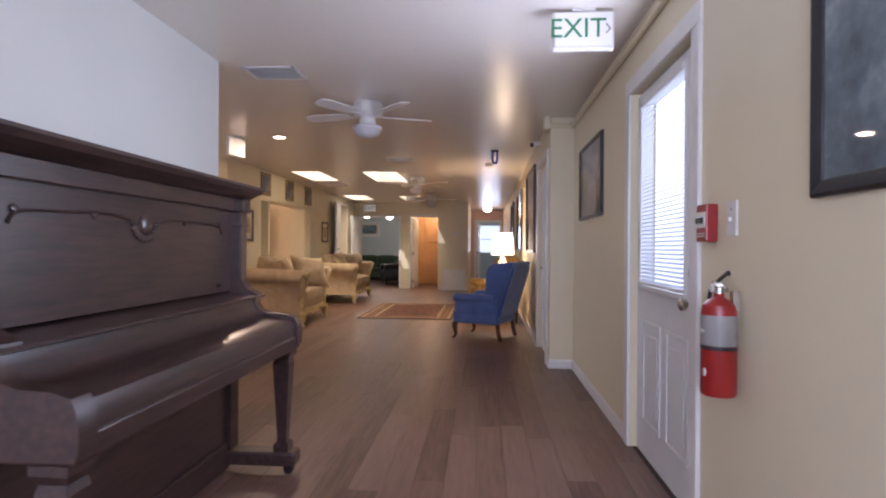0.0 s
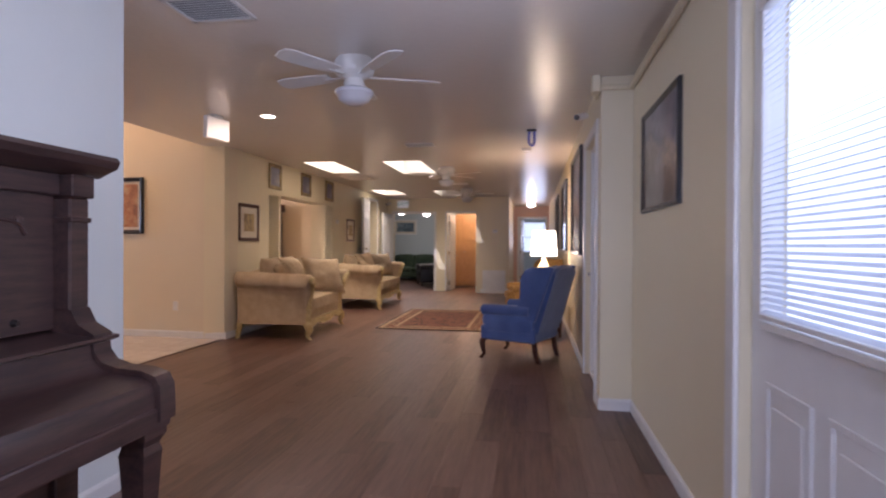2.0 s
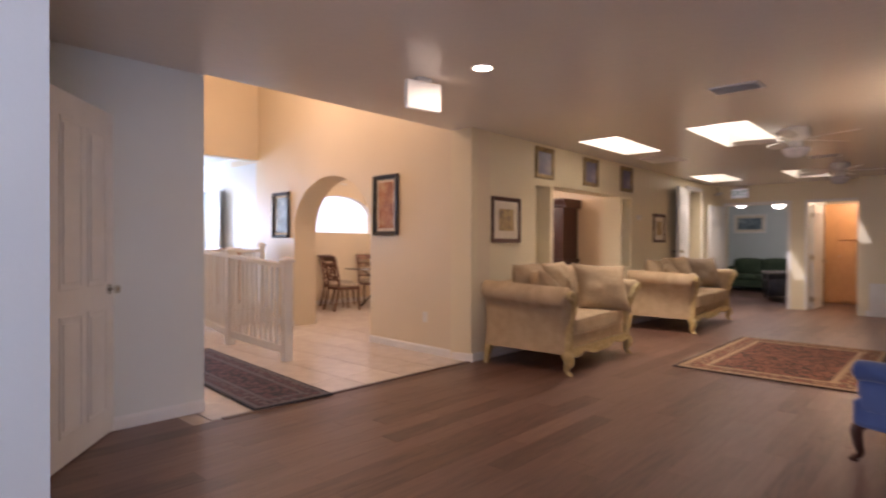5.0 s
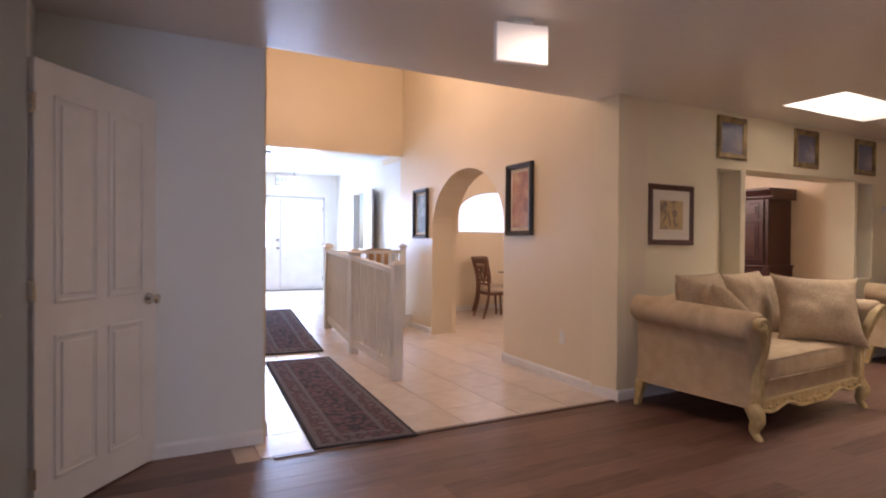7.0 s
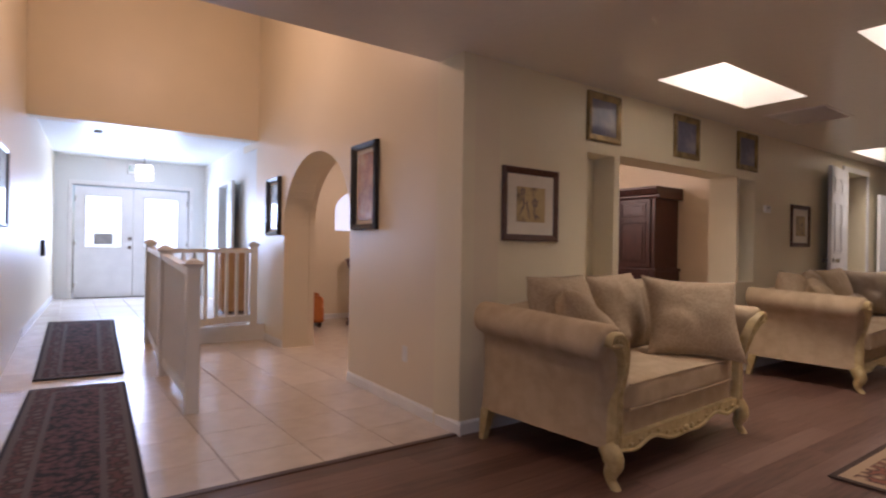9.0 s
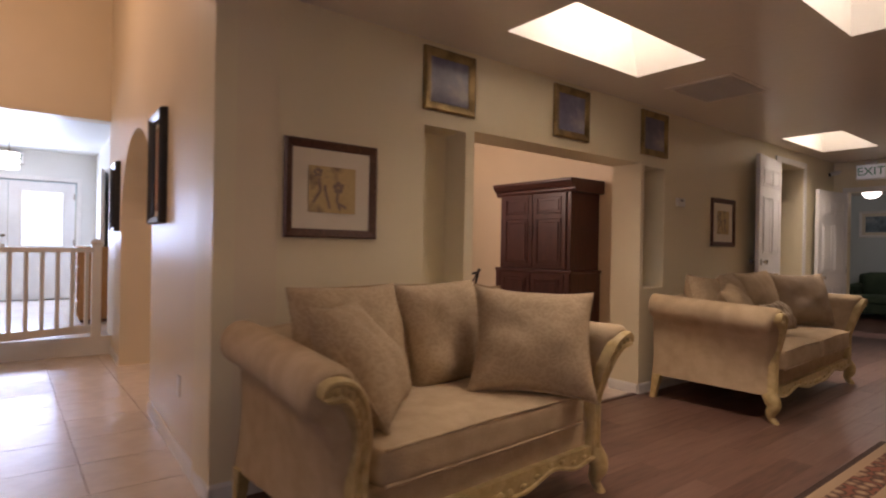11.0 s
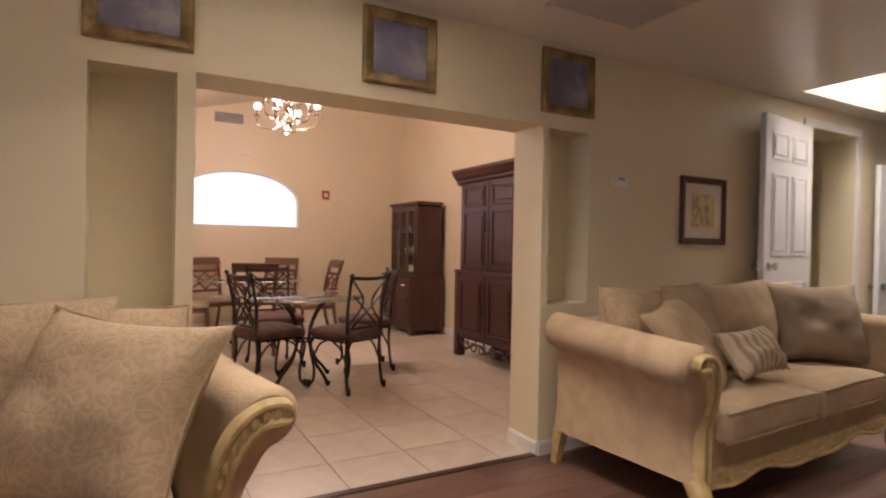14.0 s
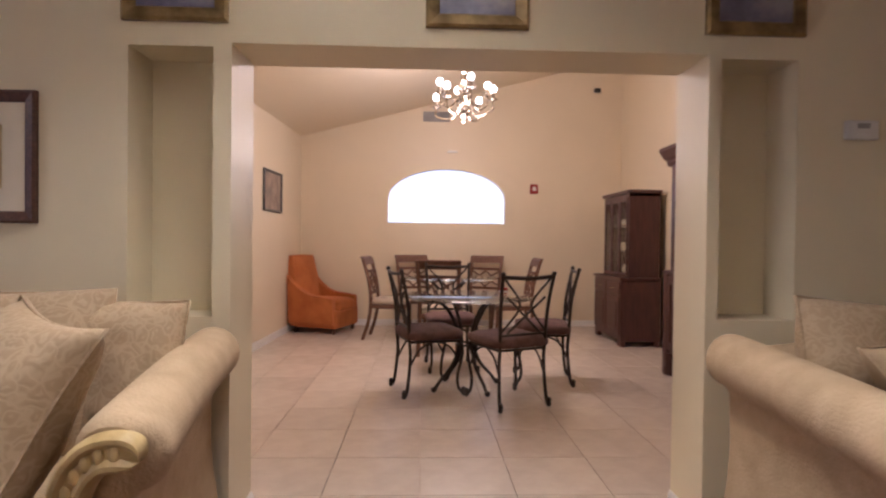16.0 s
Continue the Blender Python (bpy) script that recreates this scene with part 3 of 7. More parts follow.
M["art_hills"] = landscape_art("hazy_hills_print", [(0.0, (0.13, 0.095, 0.075)), (0.35, (0.21, 0.165, 0.135)), (0.50, (0.30, 0.255, 0.225)), (0.60, (0.17, 0.165, 0.19)), (0.78, (0.27, 0.27, 0.31)), (1.0, (0.16, 0.165, 0.21))])
M["art_poster"] = picture_art("rust_poster_print", [(0.22, 0.08, 0.04), (0.42, 0.18, 0.08), (0.50, 0.34, 0.18)], 7, 11)
M["art_grey"] = picture_art("grey_sea_print", [(0.05, 0.08, 0.10), (0.12, 0.17, 0.20), (0.28, 0.34, 0.36)], 6, 3)


def pattern_mat(name, field, band, dark, light, w, h, fringe):
    """A woven carpet: border bands by distance from the edge, medallions and small figures by waves and cells."""
    m, n, l, b = nodes(name, 0.95)
    tc = n.new("ShaderNodeTexCoord")
    sep = n.new("ShaderNodeSeparateXYZ")
    l.new(tc.outputs["Object"], sep.inputs[0])

    def op(kind, a, c=None):
        k = n.new("ShaderNodeMath")
        k.operation = kind
        for i, q in enumerate((a, c)):
            if q is None:
                continue
            if isinstance(q, (int, float)):
                k.inputs[i].default_value = q
            else:
                l.new(q, k.inputs[i])
        return k.outputs[0]
    ex = op("SUBTRACT", w / 2, op("ABSOLUTE", sep.outputs["X"]))
    ey = op("SUBTRACT", h / 2, op("ABSOLUTE", sep.outputs["Y"]))
    edge = op("MINIMUM", ex, ey)
    vo = n.new("ShaderNodeTexVoronoi")
    vo.inputs["Scale"].default_value = 13
    vo.inputs["Randomness"].default_value = 0.55
    l.new(tc.outputs["Object"], vo.inputs["Vector"])
    fig = ramp(n, l, vo.outputs["Distance"], [(0.16, light), (0.30, band), (0.46, dark), (0.60, field)])
    v2 = n.new("ShaderNodeTexVoronoi")
    v2.inputs["Scale"].default_value = 24
    v2.distance = "MANHATTAN"
    l.new(tc.outputs["Object"], v2.inputs["Vector"])
    inner = ramp(n, l, v2.outputs["Distance"], [(0.18, band), (0.40, field), (0.70, field), (0.9, dark)])
    bands = n.new("ShaderNodeValToRGB")
    bands.color_ramp.interpolation = "CONSTANT"
    stops = [(0.0, (0, 0, 0)), (fringe, (0.5, 0.5, 0.5)), (fringe * 2.6, (1, 1, 1)), (fringe * 7.2, (0.5, 0.5, 0.5)), (fringe * 8.6, (0.25, 0.25, 0.25))]
    while len(bands.color_ramp.elements) < len(stops):
        bands.color_ramp.elements.new(0.5)
    for e, (p, c) in zip(bands.color_ramp.elements, stops):
        e.position, e.color = min(p, 1), (*c, 1)
    l.new(edge, bands.inputs[0])

    def pick(value, col_a, col_b):
        eq = op("COMPARE", bands.outputs[0], value)
        eq.node.inputs[2].default_value = 0.06
        mx = n.new("ShaderNodeMix")
        mx.data_type = "RGBA"
        l.new(eq, mx.inputs["Factor"])
        for s, q in (("A", col_a), ("B", col_b)):
            sock = [i for i in mx.inputs if i.name == s and i.type == "RGBA"][0]
            if isinstance(q, tuple):
                sock.default_value = (*q, 1)
            else:
                l.new(q, sock)
        return [o for o in mx.outputs if o.type == "RGBA"][0]
    c = pick(1.0, inner, fig)
    c = pick(0.5, c, light)
    c = pick(0.0, c, dark)
    l.new(c, b.inputs["Base Color"])
    bump(n, l, b, noise_tex(n, l, tc.outputs["Object"], 220, 2), 0.5, 0.004)
    return m


M["rug"] = pattern_mat("red_oriental_carpet", (0.22, 0.080, 0.045), (0.27, 0.155, 0.09), (0.050, 0.028, 0.020), (0.36, 0.25, 0.15), 1.55, 2.45, 0.032)
M["runner"] = pattern_mat("dark_runner_carpet", (0.115, 0.055, 0.055), (0.15, 0.10, 0.09), (0.022, 0.020, 0.026), (0.125, 0.105, 0.105), 2.65, 0.66, 0.022)

# ---- trim ----


def base_run(name, pts, mat, h=0.085, t=0.012, closed=False, at=None):
    """Baseboard with a sloped top along plan points; the wall lies to the left of the line."""
    bm = bmesh.new()
    for (xa, ya), (xb, yb) in zip(pts, pts[1:]):
        d = Vector((xb - xa, yb - ya, 0)).normalized()
        nrm = Vector((-d.y, d.x, 0))
        a, b_ = Vector((xa, ya, 0)) - d * 0.0, Vector((xb, yb, 0))
        ring = [(0, 0), (t, 0), (t, h * 0.8), (t * 0.4, h), (0, h)]
        ring_sweep(bm, [[p + nrm * q + Vector((0, 0, z)) for q, z in ring] for p in (a, b_)])
    return structure(name, bm, mat, "", category="baseboard", at=at)


T = M["trim"]
base_run("baseboard", [(WX, 9.405), (WX, 7.83)], T)
base_run("baseboard", [(WX, 14.0), (WX, 11.275)], T)
base_run("baseboard", [(WX, 15.8), (WX, 14.75)], T)
base_run("baseboard", [(WI, 9.41), (WX, 9.41)], T)
base_run("baseboard", [(WX, 11.27), (WI, 11.27)], T)
base_run("baseboard", [(RX, 3.52), (RX, 5.55), (0.54, 5.55), (0.54, 5.72)], T)
base_run("baseboard", [(RX, -2.0), (RX, 2.38)], T)
base_run("baseboard", [(0.54, 6.80), (0.54, 19.0)], T)
base_run("baseboard", [(-4.05, 5.19), (-4.05, 4.05), (-3.55, 4.05)], T)
base_run("baseboard", [(-2.05, 3.80), (-1.914, 3.80), (-1.914, -2.0)], T)
base_run("baseboard", [(-3.65, 15.8), (-3.74, 15.8)], T)
base_run("baseboard", [(-0.54, 19.0), (-0.54, 15.45), (-1.25, 15.45)], T, 0.10)
base_run("baseboard", [(0.0, 0.0), (ax + ar, 0.0)], T, at=HALL)
base_run("baseboard", [(ax - ar, 0.0), (-4.28, 0.0)], T, at=HALL)
base_run("baseboard", [(RAMP0, hall_side(RAMP0)), (-0.36, HV)], T, at=HALL)
base_run("baseboard", [(-9.2, hall_side(-9.2)), (RAMP1, hall_side(RAMP1))], T, at=HALL @ pose(0, 0, PZ))
base_run("baseboard", [(-4.04, 12.97), (-9.50, 12.97), (-9.50, 8.44)], M["trim"])
base_run("baseboard", [(-5.72, 0.37), (ax - ar, 0.37)], T, at=HALL)
base_run("baseboard", [(ax + ar, 0.37), (-0.4, 0.37)], T, at=HALL)
bm = bmesh.new()
prism(bm, [(-3.80, 0.0), (-3.745, 0.0), (-3.752, 0.007), (-3.793, 0.007)], "y", 5.2, 7.83)
prism(bm, [(-3.80, 0.0), (-3.745, 0.0), (-3.752, 0.007), (-3.793, 0.007)], "y", 9.42, 11.26)
structure("threshold", bm, M["legwood"], "dark wooden strip between planks and tiles", category="threshold")


def casing(name, axis, plane, a, b, top, side, w=0.07, t=0.018, z0=0.0, at=None):
    """Door casing of three boards round an opening a..b on a wall plane; side +1/-1 is the way it stands proud."""
    bm = bmesh.new()
    p0, p1 = sorted((plane - 0.002 * side, plane + t * side))
    for u0, u1, q0, q1 in ((a - w, a, z0, top), (b, b + w, z0, top), (a - w, b + w, top, top + w)):
        if axis == "x":
            bx(bm, p0, p1, u0, u1, q0, q1, 0.004)
        else:
            bx(bm, u0, u1, p0, p1, q0, q1, 0.004)
    return structure(name, bm, M["trim"], "white painted door casing", category="trim", at=at)


casing("trim_side_door", "x", RX, 2.46, 3.44, 2.06, -1, 0.09)
casing("trim_mirror_door", "x", 0.54, 5.80, 6.72, 2.08, -1, 0.075)
casing("trim_west_door", "x", WX, 14.0, 14.75, 2.24, 1, 0.07)
casing("trim_north_left", "y", 15.80, -3.585, -2.50, 2.02, -1, 0.06)
casing("trim_north_right", "y", 15.80, -2.16, -1.37, 2.03, -1, 0.05)
casing("trim_corridor_end", "y", 19.0, -0.36, 0.42, 2.03, -1, 0.07)
casing("trim_closet", "y", 3.80, -3.40, -2.66, 2.06, 1, 0.06)
casing("trim_foyer_door", "y", 0.18, -7.85, -7.05, 2.22, -1, 0.07, 0.018, PZ, HALL)


def panel_door(name, w, h, at, label, hinge_right=True, knob=True, t=0.04, rows=((0.09, 0.39), (0.49, 0.79), (0.84, 0.94)), mat=None):
    """A moulded six-panel leaf: local x along its width from the hinge, y through its thickness, z up."""
    d = thing(name, label, "door", at, kind="structure")
    m_ = mat or M["door"]
    part("leaf", box(0, w, -t / 2, t / 2, 0.008, h, 0.003), m_, d)
    for r0, r1 in rows:
        for c0, c1 in ((0.13, 0.46), (0.54, 0.87)):
            for s in (-1, 1):
                bm = bmesh.new()
                x0, x1, z0, z1 = c0 * w, c1 * w, r0 * h, r1 * h
                y = s * t / 2
                for q, e in ((0.0, 0.010), (0.035, 0.007)):
                    xa, xb, za, zb = x0 + q, x1 - q, z0 + q, z1 - q
                    if q == 0:
                        for bxs in ((xa, xb, za, za + 0.018), (xa, xb, zb - 0.018, zb), (xa, xa + 0.018, za, zb), (xb - 0.018, xb, za, zb)):
                            bx(bm, bxs[0], bxs[1], min(y, y + s * 0.006), max(y, y + s * 0.006), bxs[2], bxs[3], 0.002)
                    else:
                        bx(bm, xa, xb, min(y, y + s * e), max(y, y + s * e), za, zb, 0.005)
                part("panel", bm, m_, d)
    if knob:
        for s in (-1, 1):
            bm = bmesh.new()
            kx = w - 0.065
            tube(bm, [(kx, s * t / 2, 0.92), (kx, s * (t / 2 + 0.008), 0.92)], 0.033, 16)
            tube(bm, [(kx, s * t / 2, 0.92), (kx, s * (t / 2 + 0.03), 0.92), (kx, s * (t / 2 + 0.036), 0.92), (kx, s * (t / 2 + 0.06), 0.92), (kx, s * (t / 2 + 0.066), 0.92)], [0.010, 0.010, 0.024, 0.027, 0.014], 14)
            part("knob", bm, M["chrome"], d, "satin metal door knob", True)
    bm = bmesh.new()
    for z in (0.2, h / 2, h - 0.2):
        bx(bm, -0.006, 0.004, -t / 2 - 0.004, t / 2 + 0.004, z - 0.045, z + 0.045)
    part("hinge", bm, M["chrome"], d)
    return d


def leaf_at(hx, hy, ex, ey, z=0.0):
    return pose(hx, hy, z, 0, 0, math.degrees(math.atan2(ey - hy, ex - hx)))


panel_door("door_1", 0.76, 2.03, leaf_at(-3.47, 4.11, -4.08, 4.60), "open white moulded panel door with a satin knob", rows=((0.08, 0.40), (0.47, 0.93)))
panel_door("door_2", 0.80, 2.04, leaf_at(-3.72, 13.98, -3.62, 13.18, 0.19), "open white six-panel door folded against the wall")
panel_door("door_3", 0.80, 2.00, leaf_at(-3.60, 15.74, -3.66, 14.95), "open white six-panel door beside the far doorway")
panel_door("door_4", 0.76, 2.00, leaf_at(-2.12, 15.94, -2.08, 16.7), "white door ajar in the far doorway", rows=((0.1, 0.4), (0.47, 0.93)))
panel_door("door_5", 0.76, 2.00, leaf_at(-0.33, 19.12, -0.25, 19.85), "white door standing open at the corridor's end")
panel_door("door_6", 0.78, 2.02, HALL @ leaf_at(-7.05, 0.16, -6.30, 0.06, PZ), "white panel door folded open against the foyer wall")
# oak doors seen through the far doorway
d = thing("oak_cupboard", "tall orange-oak cupboard doors behind the far doorway", "cupboard")
part("body", box(-2.2, -0.9, 17.75, 18.1, 0.0, 2.1, 0.01), M["oak"], d)
part("door", box(-1.98, -1.42, 17.72, 17.75, 0.05, 1.30, 0.006), M["oak"], d)
part("door", box(-1.98, -1.42, 17.72, 17.75, 1.33, 2.05, 0.006), M["oak"], d)
bm = bmesh.new()
tube(bm, [(-1.92, 17.69, 1.0), (-1.92, 17.72, 1.0)], 0.015, 10)
part("knob", bm, M["chrome"], d)

# outside door with blinds
d = thing("door_7", "white outside door with a mini-blind over its window", "door", kind="structure")
bm = bmesh.new()
bx(bm, 0.80, 0.845, 2.48, 2.60, 0.01, 2.04)
bx(bm, 0.80, 0.845, 3.29, 3.42, 0.01, 2.04)
bx(bm, 0.80, 0.845, 2.60, 3.29, 0.01, 0.95)
bx(bm, 0.80, 0.845, 2.60, 3.29, 1.96, 2.04)
part("leaf", bm, M["door"], d)
for y0, y1 in ((2.60, 2.90), (2.99, 3.29)):
    bm = bmesh.new()
    for q in ((y0, y1, 0.20, 0.22), (y0, y1, 0.74, 0.76), (y0, y0 + 0.02, 0.22, 0.74), (y1 - 0.02, y1, 0.22, 0.74)):
        bx(bm, 0.793, 0.80, q[0], q[1], q[2], q[3], 0.002)
    bx(bm, 0.795, 0.80, y0 + 0.05, y1 - 0.05, 0.27, 0.69, 0.003)
    part("panel", bm, M["door"], d)
part("pane", box(0.865, 0.87, 2.58, 3.31, 0.94, 1.97), M["door_glow"], d, "daylit window pane")
bm = bmesh.new()
for q in ((2.58, 3.31, 0.93, 0.955), (2.58, 3.31, 1.955, 1.98), (2.58, 2.605, 0.955, 1.955), (3.285, 3.31, 0.955, 1.955)):
    bx(bm, 0.775, 0.802, q[0], q[1], q[2], q[3], 0.003)
part("window_frame", bm, M["trim"], d)
bm = bmesh.new()
tube(bm, [(0.80, 2.545, 0.92), (0.77, 2.545, 0.92), (0.765, 2.545, 0.92), (0.745, 2.545, 0.92), (0.738, 2.545, 0.92)], [0.012, 0.012, 0.026, 0.028, 0.015], 14)
tube(bm, [(0.80, 2.545, 1.05), (0.785, 2.545, 1.05)], 0.028, 14)
part("knob", bm, M["chrome"], d, "satin metal knob and deadbolt", True)
bl = thing("window_blind", "white mini-blind hanging over the door window", "blind")
for k in range(46):
    z = 0.985 + k * 0.0208
    bm = bmesh.new()
    vs = [bm.verts.new(p) for p in ((0.772, 2.61, z - 0.004), (0.790, 2.61, z + 0.006), (0.790, 3.28, z + 0.006), (0.772, 3.28, z - 0.004))]
    bm.faces.new(vs)
    part("slat", bm, M["slat"], bl)
part("headrail", box(0.762, 0.797, 2.60, 3.29, 1.945, 1.975, 0.003), M["trim"], bl)
part("bottom_rail", box(0.768, 0.794, 2.60, 3.29, 0.962, 0.978, 0.003), M["trim"], bl)

# mirrored closet door in the jog
d = thing("mirror_door", "mirror-faced closet door set in a white casing", "door", kind="structure")
part("mirror", box(0.60, 0.606, 5.84, 6.68, 0.04, 2.05), M["mirror"], d)
bm = bmesh.new()
for q in ((5.80, 5.84, 0.0, 2.08), (6.68, 6.72, 0.0, 2.08), (5.84, 6.68, 0.0, 0.04), (5.84, 6.68, 2.05, 2.08)):
    bx(bm, 0.585, 0.62, q[0], q[1], q[2], q[3], 0.002)
part("frame", bm, M["trim"], d)
bm = bmesh.new()
tube(bm, [(0.585, 6.70, 0.93), (0.56, 6.70, 0.93)], 0.016, 12)
part("knob", bm, M["chrome"], d)

# raceway along the top of the near wall, stepping round the jog
bm = bmesh.new()
for seg in (((RX - 0.018, -2.0, 2.335), (RX - 0.018, 5.53, 2.335)), ((RX - 0.0, 5.53, 2.335), (0.52, 5.53, 2.335)), ((0.522, 5.51, 2.335), (0.522, 5.80, 2.335))):
    tube(bm, seg, 0.022, 8)
bx(bm, 0.47, 0.53, 5.50, 5.62, 2.30, 2.42, 0.006)
tagged(part("cable_raceway", bm, M["cream"], None, "", True), "painted cable raceway along the top of the wall", "raceway")

# ---- upright piano ----
p = thing("upright_piano", "dark brown upright piano standing against the pale wall", "piano")
PY0, PY1, PX, PF = 1.32, 2.93, -1.90, -1.36
W = M["piano"]
part("side_panel", box(PX, PF - 0.02, PY1 - 0.04, PY1, 0.10, 1.40, 0.004), W, p)
part("side_panel", box(PX, PF - 0.02, PY0, PY0 + 0.04, 0.10, 1.40, 0.004), W, p)
part("back_board", box(PX, PX + 0.03, PY0 + 0.04, PY1 - 0.04, 0.10, 1.40), W, p)
bm = bmesh.new()
prism(bm, [(PX, 1.40), (PF + 0.02, 1.40), (PF + 0.05, 1.415), (PF + 0.085, 1.43), (PF + 0.095, 1.45), (PF + 0.085, 1.465), (PF - 0.0, 1.472), (PX, 1.472)], "y", PY0 - 0.05, PY1 + 0.05)
part("lid", bm, W, p, "moulded overhanging lid", True)
part("upper_panel", box(PF - 0.05, PF - 0.02, PY0 + 0.04, PY1 - 0.04, 0.93, 1.36), W, p)
bm = bmesh.new()
bx(bm, PF - 0.05, PF + 0.005, PY0 + 0.04, PY1 - 0.04, 1.335, 1.40, 0.004)
part("upper_rail", bm, W, p)
for y in (PY0 + 0.01, PY1 - 0.085):
    bm = bmesh.new()
    bx(bm, PF - 0.03, PF + 0.035, y, y + 0.075, 0.98, 1.33, 0.006)
    bx(bm, PF - 0.03, PF + 0.05, y - 0.006, y + 0.081, 1.33, 1.40, 0.005)
    bx(bm, PF - 0.03, PF + 0.042, y - 0.003, y + 0.078, 1.255, 1.27, 0.003)
    prism(bm, [(PF - 0.03, 0.90), (PF + 0.12, 0.90), (PF + 0.115, 0.915), (PF + 0.06, 0.945), (PF + 0.036, 0.99), (PF - 0.03, 0.99)], "y", y, y + 0.075)
    part("pilaster", bm, W, p)
bm = bmesh.new()
prism(bm, [(PF - 0.05, 0.885), (PF + 0.10, 0.885), (PF + 0.125, 0.895), (PF + 0.125, 0.905), (PF - 0.05, 0.925)], "y", PY0 + 0.0, PY1 + 0.01)
part("music_shelf", bm, W, p, "", True)
# carving: a raised medallion with trailing lines
yc = (PY0 + PY1) / 2
bm = bmesh.new()
for k in range(11):
    a = math.pi * k / 10
    c = Vector((PF - 0.018, yc + 0.075 * math.cos(a), 1.235 - 0.055 * math.sin(a)))
    bmesh.ops.create_icosphere(bm, subdivisions=1, radius=0.017, matrix=Matrix.Translation(c) @ Matrix.Diagonal((0.5, 1, 1, 1)))
bmesh.ops.create_icosphere(bm, subdivisions=2, radius=0.04, matrix=Matrix.Translation((PF - 0.02, yc, 1.235)) @ Matrix.Diagonal((0.35, 1, 1.1, 1)))
for s in (-1, 1):
    tube(bm, smooth_curve([(PF - 0.019, yc + s * 0.08, 1.245), (PF - 0.017, yc + s * 0.20, 1.262), (PF - 0.017, yc + s * 0.42, 1.258), (PF - 0.017, yc + s * 0.58, 1.250), (PF - 0.017, yc + s * 0.62, 1.215)]), 0.006, 6)
    for dy in (0.28, 0.60):
        bmesh.ops.create_icosphere(bm, subdivisions=1, radius=0.016, matrix=Matrix.Translation((PF - 0.018, yc + s * dy, 1.255)) @ Matrix.Diagonal((0.5, 1, 1, 1)))
part("carving", bm, W, p, "carved medallion and garland", True)
bm = bmesh.new()
tube(bm, [(PF - 0.02, PY1 - 0.22, 0.965), (PF - 0.005, PY1 - 0.22, 0.965)], [0.012, 0.008], 10)
part("lock", bm, M["blackmetal"], p)
# fallboard and key bed
prof = [(PF - 0.03, 0.70), (PF - 0.03, 0.885), (PF + 0.09, 0.885), (PF + 0.10, 0.84), (PF + 0.13, 0.81), (PF + 0.17, 0.795), (PF + 0.262, 0.79), (PF + 0.297, 0.775), (PF + 0.307, 0.745), (PF + 0.307, 0.70)]
bm = bmesh.new()
prism(bm, prof, "y", PY0 + 0.07, PY1 - 0.07)
part("fallboard", bm, W, p, "closed curved fallboard with a brass edge", True)
cheek = [(PF - 0.03, 0.66), (PF - 0.03, 0.895), (PF + 0.10, 0.895), (PF + 0.105, 0.86), (PF + 0.13, 0.83), (PF + 0.18, 0.815), (PF + 0.262, 0.81), (PF + 0.307, 0.795), (PF + 0.324, 0.765), (PF + 0.327, 0.70), (PF + 0.327, 0.66)]
for y in (PY0, PY1 - 0.07):
    bm = bmesh.new()
    prism(bm, cheek, "y", y, y + 0.07)
    part("key_cheek", bm, W, p, "", True)
part("key_bed", box(PF - 0.03, PF + 0.317, PY0 + 0.005, PY1 - 0.005, 0.635, 0.70, 0.008, 2), W, p)
bm = bmesh.new()
bx(bm, PF + 0.10, PF + 0.108, PY0 + 0.075, PY1 - 0.075, 0.80, 0.808)
part("hinge", bm, M["gold"], p, "long worn brass hinge")
part("lower_panel", box(PF - 0.06, PF - 0.035, PY0 + 0.04, PY1 - 0.04, 0.16, 0.635), W, p)
for y in (PY0, PY1 - 0.09):
    part("lower_pilaster", box(PF - 0.06, PF - 0.01, y, y + 0.09, 0.10, 0.635, 0.004), W, p)
part("bottom_board", box(PX, PF - 0.02, PY0, PY1, 0.03, 0.16, 0.006), W, p)
for y in (PY0 + 0.055, PY1 - 0.055):
    bm = bmesh.new()
    cx = PF + 0.25

    def sq(h, z):
        return [(cx - h, y - h, z), (cx + h, y - h, z), (cx + h, y + h, z), (cx - h, y + h, z)]
    ring_sweep(bm, [sq(0.050, 0.635), sq(0.050, 0.61), sq(0.036, 0.585), sq(0.042, 0.56), sq(0.040, 0.53), sq(0.023, 0.20), sq(0.023, 0.17), sq(0.038, 0.155), sq(0.038, 0.12)])
    part("leg", bm, W, p, "square tapering leg")
    part("toe_block", box(PF - 0.06, PF + 0.325, y - 0.055, y + 0.055, 0.05, 0.12, 0.012, 2), W, p)
    for cx_ in (PF + 0.28, PX + 0.12):
        bm = bmesh.new()
        tube(bm, [(cx_, y - 0.012, 0.025), (cx_, y + 0.012, 0.025)], 0.025, 14)
        part("caster", bm, M["blackmetal"], p)

# ---- sofas ----


